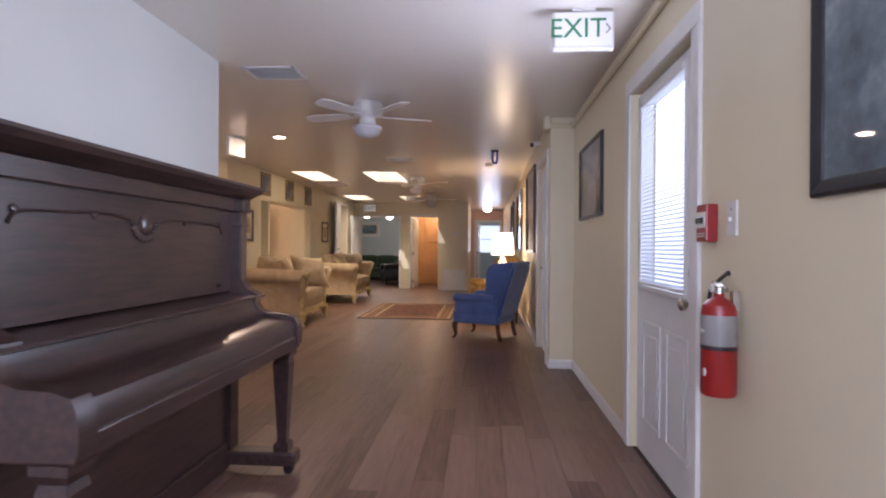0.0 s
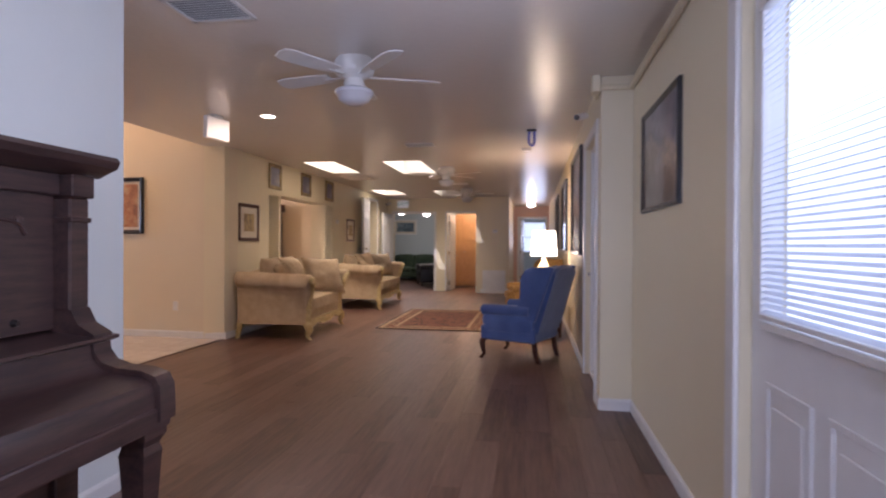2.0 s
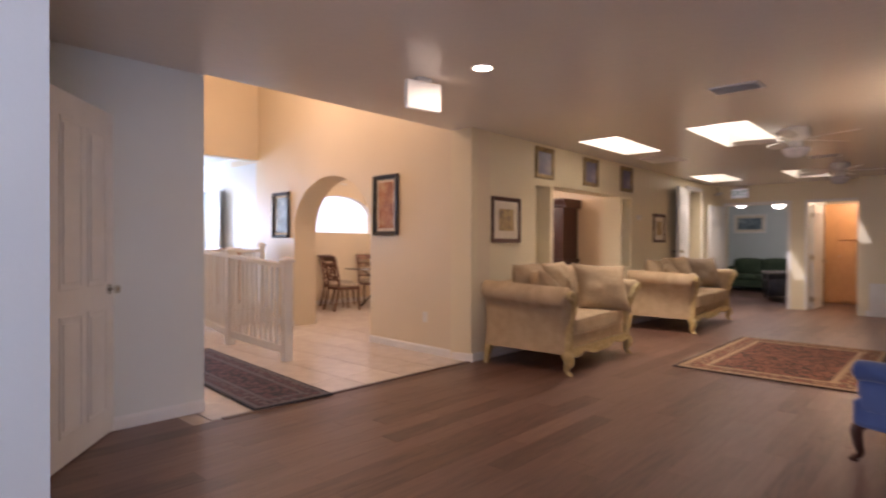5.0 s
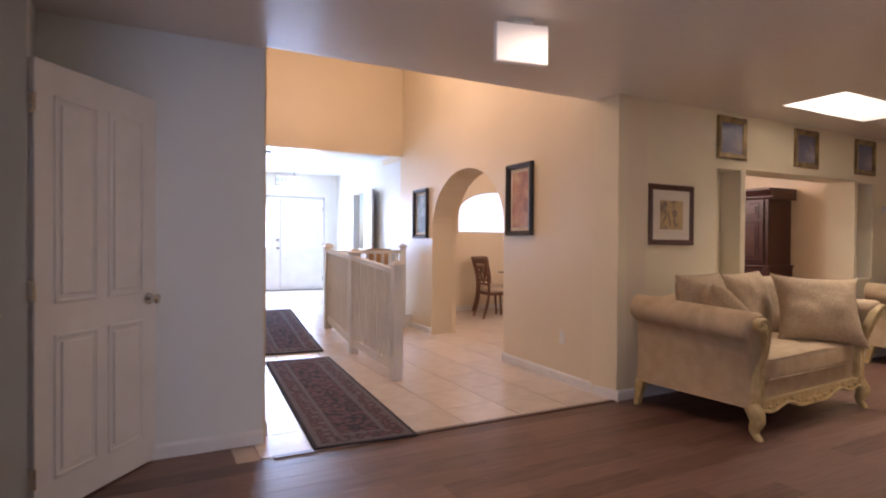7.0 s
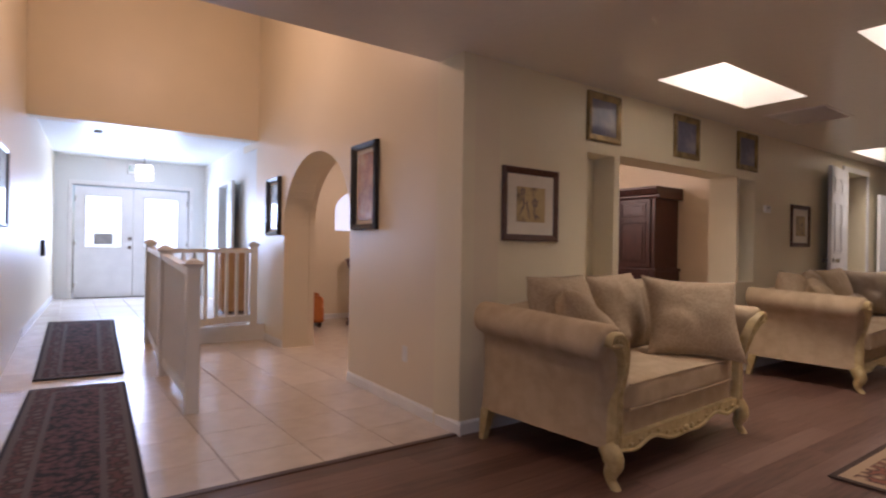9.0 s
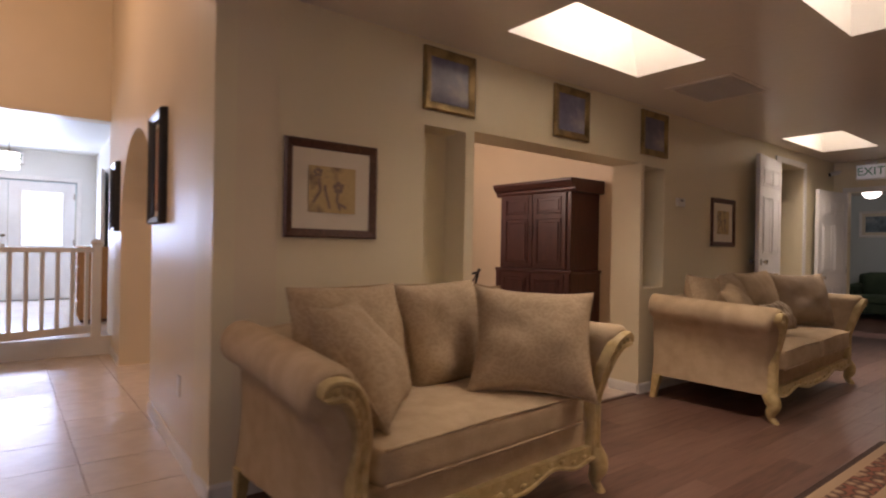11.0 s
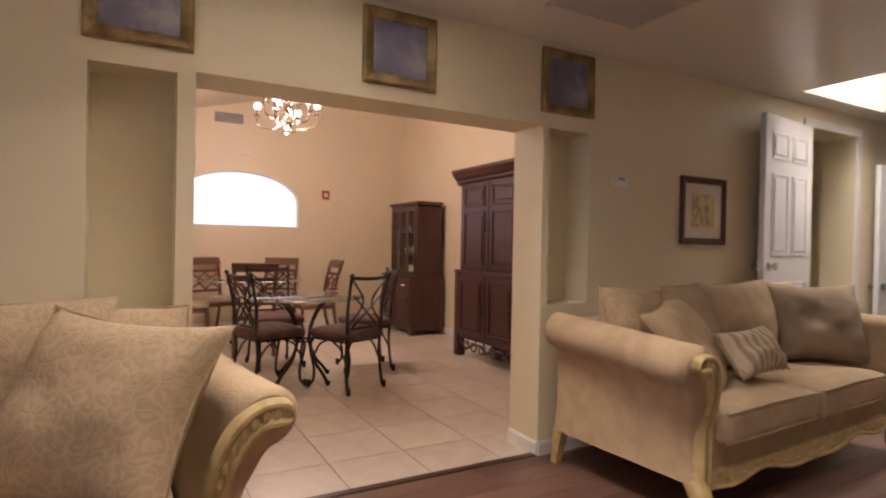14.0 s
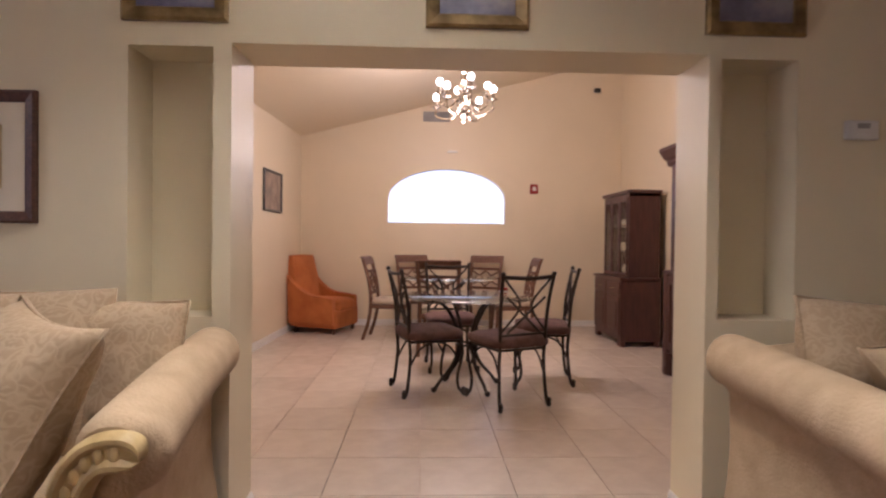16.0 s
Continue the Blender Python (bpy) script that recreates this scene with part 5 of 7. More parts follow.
def flower(q, iw, ih):
    """Dark ink blossom and stems on a botanical print."""
    bm = bmesh.new()
    for cx, cz, r in ((0.25 * iw, 0.12 * ih, 0.26 * iw), (-0.62 * iw, 0.72 * ih, 0.22 * iw)):
        for k in range(5):
            a = k * 1.257 + 0.4
            px, pz, pr = cx + r * 0.55 * math.cos(a), cz + r * 0.55 * math.sin(a), r * 0.42
            vs = [bm.verts.new((px + pr * math.cos(b_) * (1.15 if i % 2 else 0.9), -0.0128, pz + pr * math.sin(b_))) for i, b_ in enumerate(2 * math.pi * j / 9 for j in range(9))]
            bm.faces.new(vs)
    for pts in (((0.22, -0.1), (0.2, -0.5), (0.35, -0.85)), ((-0.35, 0.2), (-0.25, -0.3), (-0.1, -0.8)), ((-0.6, 0.5), (-0.5, 0.0), (-0.8, -0.6)), ((0.3, -0.6), (0.6, -0.75))):
        for (xa, za), (xb, zb) in zip(pts, pts[1:]):
            d = Vector((xb - xa, 0, zb - za)).normalized()
            nn = Vector((-d.z, 0, d.x)) * 0.006
            A, B = Vector((xa * iw, -0.0127, za * ih)), Vector((xb * iw, -0.0127, zb * ih))
            bm.faces.new([bm.verts.new(v_) for v_ in (A - nn, A + nn * 1.6, B + nn, B - nn * 1.6)])
    part("ink", bm, M["art_flower"], q, "dark ink blossoms")


fw_, gd, bk = M["frame_wood"], M["gold"], M["black"]
framed("walnut-framed botanical print with a wide cream mount", "x", WX, 8.16, 8.69, 1.235, 1.735, 1, 0.045, fw_, M["art_botanical"], 0.085, extra=flower)
framed("walnut-framed botanical print beyond the sofa", "x", WX, 12.46, 12.94, 1.26, 1.73, 1, 0.045, fw_, M["art_botanical"], 0.075, extra=flower)
for y0, y1 in ((9.00, 9.40), (10.15, 10.55), (11.25, 11.65)):
    framed("gilt-framed faded blue print hung high above the opening", "x", WX, y0, y1, 2.01, 2.385, 1, 0.055, gd, M["art_blue"])
framed("black-framed dusky landscape print beside the outside door", "x", RX, 4.21, 5.13, 1.40, 2.02, -1, 0.03, bk, M["art_hills"])
framed("large black-framed picture by the extinguisher", "x", RX, 0.66, 1.60, 1.29, 2.1, -1, 0.045, bk, M["art_grey"])
framed("dark-framed glazed picture on the long wall", "x", 0.54, 7.05, 8.35, 1.10, 2.20, -1, 0.035, bk, M["art_hills"], depth=0.035)
framed("dark-framed glazed picture further along the wall", "x", 0.54, 9.50, 10.7, 1.12, 2.15, -1, 0.035, bk, M["art_dusk"], depth=0.035)
framed("dark-framed glazed picture near the corridor", "x", 0.54, 12.0, 13.1, 1.12, 2.15, -1, 0.035, bk, M["art_dusk"], depth=0.035)
q1 = framed("black deep-framed rust poster on the hall wall", "y", 0.0, -1.63, -1.18, 1.32, 2.045, -1, 0.05, bk, M["art_poster"], 0.035, 0.05)
q2 = framed("black deep-framed grey print beside the arch", "y", 0.0, -4.15, -3.67, 1.305, 1.995, -1, 0.05, bk, M["art_grey"], 0.03, 0.05)
for q in (q1, q2):
    q.matrix_basis = HALL @ q.matrix_basis
q3 = framed("dark-framed picture on the pale hall wall", "y", HV, -1.95, -1.40, 1.55, 2.2, 1, 0.03, bk, M["art_grey"])
q4 = framed("dark-framed picture further along the hall wall", "y", HV, -3.2, -2.6, 1.30, 1.95, 1, 0.03, bk, M["art_grey"])
for q, u in ((q3, -1.68), (q4, -2.9)):
    q.matrix_basis = HALL @ pose(u, hall_side(u) + 0.002, 0, 0, 0, -2.0) @ pose(-u, -HV, 0) @ q.matrix_basis
q5 = framed("dark-framed picture on the dining room side wall", "y", 0.37, -4.82, -4.15, 1.51, 1.99, 1, 0.03, bk, M["art_dusk"])
q5.matrix_basis = HALL @ q5.matrix_basis
framed("white-framed sea picture in the further room", "y", 20.9, -4.85, -4.02, 1.56, 2.10, -1, 0.05, M["trim"], M["art_grey"], 0.06)

# ---- ceiling things ----


def ceiling_fan(at, label, blades=5, spin=0.0, lit=False):
    f = thing("ceiling_fan", label, "ceiling fan", at, "ceiling fans")
    bm = bmesh.new()
    lathe(bm, [(0.115, 0.0), (0.13, -0.02), (0.132, -0.085), (0.12, -0.105), (0.075, -0.125), (0.06, -0.14), (0.07, -0.16), (0.07, -0.19), (0.05, -0.20)], n=28)
    part("motor_housing", bm, M["plastic"], f, "white motor housing", True)
    bm = bmesh.new()
    lathe(bm, [(0.05, -0.195), (0.115, -0.205), (0.128, -0.215), (0.128, -0.232), (0.115, -0.245), (0.10, -0.275), (0.06, -0.300), (0.0, -0.308)], n=28, cap=False)
    part("light_bowl", bm, M["globe"] if lit else M["ceramic_white"], f, "frosted glass light bowl", True)
    for k in range(blades):
        a = 360 * k / blades + spin
        bm = bmesh.new()
        pts = [(0.17, -0.05), (0.30, -0.062), (0.52, -0.068), (0.575, -0.05), (0.59, 0.0), (0.575, 0.05), (0.52, 0.068), (0.30, 0.062), (0.17, 0.05)]
        prism(bm, pts, "z", -0.118, -0.110)
        b_ = part("blade", bm, M["plastic"], f)
        b_.matrix_basis = pose(0, 0, 0, 0, 0, a) @ pose(0, 0, -0.0, 11, 0, 0)
        bm = bmesh.new()
        bx(bm, 0.10, 0.22, -0.018, 0.018, -0.122, -0.116)
        part("bracket", bm, M["plastic"], f).matrix_basis = pose(0, 0, 0, 0, 0, a)
    return f


M["ceramic_white"] = mixed("frosted_white_glass", (0.62, 0.62, 0.64), (0.70, 0.70, 0.72), 5, 0.25)
ceiling_fan(pose(-1.12, 4.93, CEIL), "white hugger ceiling fan with an unlit bowl light", 5, 22)
ceiling_fan(pose(-1.30, 10.1, CEIL), "white hugger ceiling fan over the rug", 5, 50)
ceiling_fan(pose(-1.35, 13.3, CEIL), "white hugger ceiling fan near the far wall", 5, 10)
for x, y in ((-3.90, 18.0), (-3.3, 18.9)):
    ceiling_fan(pose(x, y, CEIL), "white ceiling fan with a lit bowl in the further room", 5, 15, True)
    bulb("fan_bulb", (x, y, CEIL - 0.36), 8, (1.0, 0.86, 0.68), 0.08)


def vent(name, label, at, w, h, slats, mat=None, back=None):
    v_ = thing(name, label, "vent", at)
    m_ = mat or M["trim"]
    bm = bmesh.new()
    for q in ((-w / 2, w / 2, -h / 2, -h / 2 + 0.025), (-w / 2, w / 2, h / 2 - 0.025, h / 2), (-w / 2, -w / 2 + 0.025, -h / 2, h / 2), (w / 2 - 0.025, w / 2, -h / 2, h / 2)):
        bx(bm, q[0], q[1], q[2], q[3], -0.008, 0.0, 0.002)
    part("frame", bm, m_, v_)
    part("backing", box(-w / 2 + 0.02, w / 2 - 0.02, -h / 2 + 0.02, h / 2 - 0.02, -0.002, 0.0), back or M["greyplastic"], v_)
    for k in range(slats):
        y = -h / 2 + 0.03 + (h - 0.06) * (k + 0.5) / slats
        s_ = part("slat", box(-w / 2 + 0.02, w / 2 - 0.02, -0.008, 0.008, -0.001, 0.001), m_, v_)
        s_.matrix_basis = pose(0, y, -0.006, 35, 0, 0)
    return v_


vent("ceiling_vent", "white louvred air vent in the ceiling", pose(-1.62, 4.06, CEIL, 0, 0, 0), 0.38, 0.30, 9)
vent("ceiling_vent", "white louvred air vent in the ceiling", pose(-1.32, 8.08, CEIL), 0.36, 0.24, 7)
vent("ceiling_vent", "white louvred air vent in the ceiling", pose(-1.40, 12.4, CEIL), 0.36, 0.24, 7)
vent("return_grille", "large flat return grille painted like the ceiling", pose(-3.12, 11.27, CEIL), 0.50, 0.62, 26, mat=M["ceiling"], back=M["ceiling"])
vent("wall_grille", "white return grille low on the far wall", pose(-0.91, 15.44, 0.33, 90, 0, 0), 0.58, 0.48, 12, back=M["trim"])
vent("wall_vent", "small vent high on the dining wall", pose(-9.49, 10.32, 2.95, 90, 0, 90), 0.38, 0.14, 5, mat=M["greyplastic"])


def letters(text, size, at, mat, parent, name="lettering"):
    cu = bpy.data.curves.new(name, "FONT")
    cu.body, cu.size, cu.align_x, cu.align_y, cu.extrude = text, size, "CENTER", "CENTER", 0.001
    tmp = bpy.data.objects.new("tmp", cu)
    scene.collection.objects.link(tmp)
    me = bpy.data.meshes.new_from_object(tmp.evaluated_get(bpy.context.evaluated_depsgraph_get()))
    bpy.data.objects.remove(tmp)
    me.materials.clear()
    me.materials.append(mat)
    ob = new(name, me)
    ob.parent, ob.matrix_basis = parent, at
    return ob


def exit_sign(at, label, arrow=True, blank=False, tall=0.20, wide=0.32):
    e = thing("exit_sign", label, "sign", at, "exit signs")
    part("housing", box(-wide / 2, wide / 2, -0.022, 0.022, -tall / 2, tall / 2, 0.01, 2), M["signpanel"] if blank else M["plastic"], e, "white plastic housing")
    part("mount_plate", box(-0.06, 0.06, -0.03, 0.03, tall / 2, tall / 2 + 0.03, 0.004), M["plastic"], e)
    if not blank:
        part("face", box(-wide / 2 + 0.012, wide / 2 - 0.012, -0.026, -0.0225, -tall / 2 + 0.02, tall / 2 - 0.008), M["signface"], e)
        letters("EXIT", tall * 0.72, pose(-0.03 if arrow else 0, -0.0265, 0.006, 90, 0, 0), M["green_sign"], e)
        if arrow:
            bm = bmesh.new()
            for s in (-1, 1):
                tube(bm, [(wide / 2 - 0.045, -0.027, 0.006 + s * 0.025), (wide / 2 - 0.022, -0.027, 0.006)], 0.004, 6)
            part("arrow", bm, M["greyplastic"], e)
    return e


exit_sign(pose(0.42, 3.10, 2.305, 0, 0, 0), "white exit sign with green letters hanging from the ceiling")
exit_sign(pose(-2.935, 6.30, 2.29, 0, 0, 78), "lit exit sign seen from its blank side under the ceiling", blank=True, tall=0.21, wide=0.30)
exit_sign(pose(-3.33, 15.755, 2.26), "white exit sign with green letters above the far doorway", False)
exit_sign(HALL @ pose(-9.15, -1.02, 2.58, 0, 0, 90), "white exit sign with green letters above the front doors", False)

d = thing("downlight", "lit recessed downlight with a white ring", "light", pose(-2.46, 6.40, CEIL))
bm = bmesh.new()
lathe(bm, [(0.085, 0.0), (0.085, -0.006), (0.065, -0.004), (0.065, 0.0)], n=28)
part("ring", bm, M["plastic"], d, "", True)
bm = bmesh.new()
lathe(bm, [(0.064, -0.003), (0.0, -0.003)], n=24, cap=False)
part("lens", bm, M["downlight"], d, "glowing lens")
area("downlight_beam", (-2.46, 6.40, CEIL - 0.012), (-2.46, 6.40, 0), 0.11, 0.11, 10, (1.0, 0.74, 0.48))

# small fixtures overhead
d = thing("smoke_detector", "round white smoke detector on the ceiling", "detector", pose(-0.03, 8.5, CEIL))
bm = bmesh.new()
lathe(bm, [(0.06, 0.0), (0.06, -0.02), (0.05, -0.035), (0.0, -0.037)], n=20, cap=False)
part("body", bm, M["plastic"], d, "", True)
d = thing("hanging_bracket", "dark bracket with a blue strap hanging from the ceiling", "bracket", pose(0.035, 7.35, CEIL))
part("plate", box(-0.05, 0.05, -0.03, 0.03, -0.025, 0.0, 0.004), M["black"], d)
bm = bmesh.new()
tube(bm, smooth_curve([(-0.025, 0, -0.02), (-0.03, 0, -0.12), (-0.01, 0, -0.165), (0.02, 0, -0.16), (0.03, 0, -0.10), (0.028, 0, -0.02)]), 0.014, 8)
part("strap", bm, M["blueplastic"], d, "blue plastic strap", True)


def cctv(at, label):
    c = thing("security_camera", label, "camera", at)
    bm = bmesh.new()
    tube(bm, [(0, 0, 0), (0, -0.03, -0.02), (-0.02, -0.07, -0.03)], 0.012, 8)
    part("bracket", bm, M["plastic"], c)
    bm = bmesh.new()
    tube(bm, [(-0.0, -0.05, -0.02), (-0.08, -0.13, -0.05)], 0.028, 12)
    part("body", bm, M["plastic"], c, "", True)
    bm = bmesh.new()
    tube(bm, [(-0.08, -0.13, -0.05), (-0.09, -0.14, -0.054)], 0.024, 12)
    part("lens", bm, M["black"], c)
    return c


cctv(pose(0.50, 6.35, 2.33), "small white security camera on a wall bracket")
cctv(pose(-3.66, 15.74, 2.30), "small security camera beside the far exit sign")


def wall_box(name, label, category, at, w, h, d, mat, extra=None):
    q = thing(name, label, category, at)
    part("case", box(-w / 2, w / 2, -d, 0.0, -h / 2, h / 2, min(0.006, d * 0.3), 2), mat, q)
    if extra:
        extra(q)
    return q


def thermo(q):
    part("display", box(-0.025, 0.025, -0.029, -0.0275, 0.005, 0.025), M["greyplastic"], q)
    part("buttons", box(-0.03, 0.03, -0.0285, -0.0275, -0.025, -0.015), M["trim"], q)


wall_box("thermostat", "white digital thermostat on the cream wall", "thermostat", pose(WX, 11.88, 1.645, 0, 0, 90), 0.13, 0.075, 0.027, M["plastic"], thermo)
wall_box("thermostat", "white thermostat on the far wall", "thermostat", pose(-0.88, 15.45, 1.55), 0.13, 0.08, 0.027, M["plastic"], thermo)
wall_box("wall_outlet", "white double socket low on the hall wall", "outlet", HALL @ pose(-0.72, 0, 0.40), 0.07, 0.115, 0.006, M["plastic"])


def strobe(q):
    part("lens", box(-0.025, 0.025, -0.04, -0.029, -0.03, 0.03, 0.004), M["plastic"], q)


wall_box("alarm_strobe", "red fire alarm strobe on the dining wall", "alarm", pose(-9.50, 11.715, 1.95, 0, 0, 90), 0.11, 0.13, 0.03, M["red"], strobe)
wall_box("wall_plate", "small cream plate above the arched window", "plate", pose(-9.50, 10.55, 2.46, 0, 0, 90), 0.14, 0.03, 0.03, M["plastic"])


wall_box("room_detector", "small dark detector high on the dining wall", "detector", pose(-9.50, 12.60, 3.36, 0, 0, 90), 0.09, 0.06, 0.05, M["black"])


def pull(q):
    part("face_plate", box(-0.05, 0.05, -0.048, -0.0455, -0.02, 0.045), M["plastic"], q, "white printed plate")
    part("handle", box(-0.035, 0.035, -0.056, -0.048, -0.005, 0.025, 0.003), M["black"], q)
    for z in (-0.045, -0.055):
        part("print_line", box(-0.04, 0.04, -0.0462, -0.045, z - 0.002, z + 0.002), M["plastic"], q)


wall_box("fire_alarm_pull", "red fire alarm pull station beside the door", "fire alarm", pose(RX, 2.26, 1.255, 0, 0, -90), 0.11, 0.155, 0.045, M["red"], pull).matrix_basis @= Matrix.Diagonal((0.86, 1, 0.9, 1))


def toggle(q):
    part("toggle", box(-0.005, 0.005, -0.018, -0.006, -0.012, 0.004, 0.001), M["plastic"], q)
    part("screw", box(-0.003, 0.003, -0.008, -0.0055, 0.028, 0.034), M["chrome"], q)


wall_box("light_switch", "white light switch beside the fire alarm", "switch", pose(RX, 2.09, 1.265, 0, 0, -90), 0.075, 0.12, 0.006, M["plastic"], toggle)

# extinguisher
e = thing("fire_extinguisher", "red fire extinguisher with a grey label on a wall hook", "extinguisher", pose(RX - 0.070, 2.03, 0.665) @ Matrix.Diagonal((0.66, 0.66, 0.84, 1)))
bm = bmesh.new()
lathe(bm, [(0.0, 0.0), (0.078, 0.004), (0.085, 0.016), (0.085, 0.33), (0.075, 0.365), (0.045, 0.385), (0.025, 0.395), (0.025, 0.41), (0.0, 0.41)], n=28)
part("cylinder", bm, M["red"], e, "", True)
bm = bmesh.new()
lathe(bm, [(0.0862, 0.205), (0.0866, 0.205), (0.0866, 0.325), (0.0862, 0.325)], n=28, cap=False)
part("label_band", bm, M["greyplastic"], e, "grey printed instruction label")
bm = bmesh.new()
lathe(bm, [(0.0864, 0.188), (0.087, 0.188), (0.087, 0.204), (0.0864, 0.204)], n=28, cap=False)
part("strap", bm, M["black"], e)
part("label_line", box(-0.0885, -0.0868, -0.04, 0.03, 0.255, 0.268), M["plastic"], e)
bm = bmesh.new()
tube(bm, [(0, 0, 0.40), (0, 0, 0.44)], 0.020, 12)
bx(bm, -0.03, 0.02, -0.016, 0.016, 0.435, 0.46, 0.004)
part("valve", bm, M["chrome"], e)
bm = bmesh.new()
tube(bm, smooth_curve([(-0.01, -0.0, 0.455), (0.0, -0.04, 0.475), (0.0, -0.10, 0.495), (0.0, -0.115, 0.49)]), 0.009, 8)
part("lever", bm, M["black"], e)
bm = bmesh.new()
tube(bm, smooth_curve([(0, -0.01, 0.44), (0, -0.06, 0.44), (0, -0.10, 0.425)]), 0.008, 8)
part("carry_handle", bm, M["chrome"], e)
bm = bmesh.new()
tube(bm, smooth_curve([(0.0, 0.02, 0.445), (0.0, 0.09, 0.43), (-0.01, 0.105, 0.36), (-0.01, 0.098, 0.22), (-0.01, 0.096, 0.12)]), 0.010, 8)
part("hose", bm, M["black"], e)
bm = bmesh.new()
tube(bm, [(-0.03, 0.0, 0.43), (-0.042, 0.0, 0.43)], 0.016, 14)
part("gauge", bm, M["plastic"], e)
bm = bmesh.new()
tube(bm, [(-0.08, -0.035, 0.10), (-0.0875, -0.035, 0.10)], 0.016, 12)
part("tag", bm, M["plastic"], e, "round inspection tag")
part("wall_hook", box(0.06, 0.094, -0.02, 0.02, 0.33, 0.42, 0.003), M["chrome"], e)

# corridor lamp
d = thing("corridor_light", "lit frosted ceiling light in the corridor", "light", pose(0.0, 17.2, CEIL))
bm = bmesh.new()
lathe(bm, [(0.075, 0.0), (0.08, -0.02), (0.06, -0.03)], n=20)
part("base", bm, M["chrome"], d)
bm = bmesh.new()
lathe(bm, [(0.10, -0.03), (0.12, -0.06), (0.11, -0.11), (0.06, -0.15), (0.0, -0.155)], n=20, cap=False)
part("globe", bm, M["globe"], d, "", True)
bulb("corridor_bulb", (0.0, 17.2, CEIL - 0.25), 5, (1.0, 0.70, 0.50), 0.08)
w = thing("window_2", "bright daylit window in the end room", "window", kind="structure")
part("pane", box(-0.35, 0.55, 21.44, 21.46, 1.0, 2.0), M["sky_glow"], w)
bm = bmesh.new()
for q in ((-0.40, -0.35, 0.95, 2.05), (0.55, 0.60, 0.95, 2.05), (-0.35, 0.55, 0.95, 1.0), (-0.35, 0.55, 2.0, 2.05), (-0.35, 0.55, 1.48, 1.51)):
    bx(bm, q[0], q[1], 21.42, 21.50, q[2], q[3], 0.003)
part("window_frame", bm, M["trim"], w)
# warm point light added to brighten the lobby; it belongs to no fixture
bulb("lobby_fill", (-1.7, 17.0, 2.2), 24, (1.0, 0.72, 0.45), 0.08)

# far sitting room furniture


def lounge(name, label, at, w, mat, category):
    c = thing(name, label, category, at)
    part("base", box(-w / 2 + 0.1, w / 2 - 0.1, -0.40, 0.38, 0.10, 0.30, 0.03, 2), mat, c)
    n_ = 1 if w < 1.2 else 2
    for k in range(n_):
        ww = (w - 0.36) / n_
        q = part("seat_cushion", soft_box(ww, 0.62, 0.16, 0.05, 0.02, 6), mat, c, "", "all")
        q.location = (-w / 2 + 0.18 + ww * (k + 0.5), -0.10, 0.28)
        q = part("back_cushion", soft_box(ww, 0.20, 0.46, 0.07, 0.02, 6), mat, c, "", "all")
        q.location = (-w / 2 + 0.18 + ww * (k + 0.5), 0.26, 0.40)
    part("backrest", box(-w / 2 + 0.08, w / 2 - 0.08, 0.30, 0.45, 0.12, 0.84, 0.06, 3), mat, c, "", True)
    for s in (-1, 1):
        bm = bmesh.new()
        bx(bm, min(s * (w / 2 - 0.18), s * w / 2), max(s * (w / 2 - 0.18), s * w / 2), -0.40, 0.40, 0.10, 0.52, 0.04, 2)
        tube(bm, [(s * (w / 2 - 0.09), -0.41, 0.53), (s * (w / 2 - 0.09), 0.40, 0.56)], 0.10, 14)
        part("arm", bm, mat, c, "", True)
        for y in (-0.34, 0.36):
            bm = bmesh.new()
            lathe(bm, [(0.025, 0.0), (0.03, 0.10)], s * (w / 2 - 0.1), y, 10)
            part("foot", bm, M["legwood"], c)
    return c


lounge("green_sofa", "dark green sofa in the further room", pose(-4.0, 20.3, 0, 0, 0, 0), 1.7, M["greenfab"], "sofa")
lounge("leather_armchair", "black leather armchair just inside the further room", pose(-2.95, 17.9, 0, 0, 0, -70), 0.95, M["leather"], "armchair")

# ---- hall: railings ----


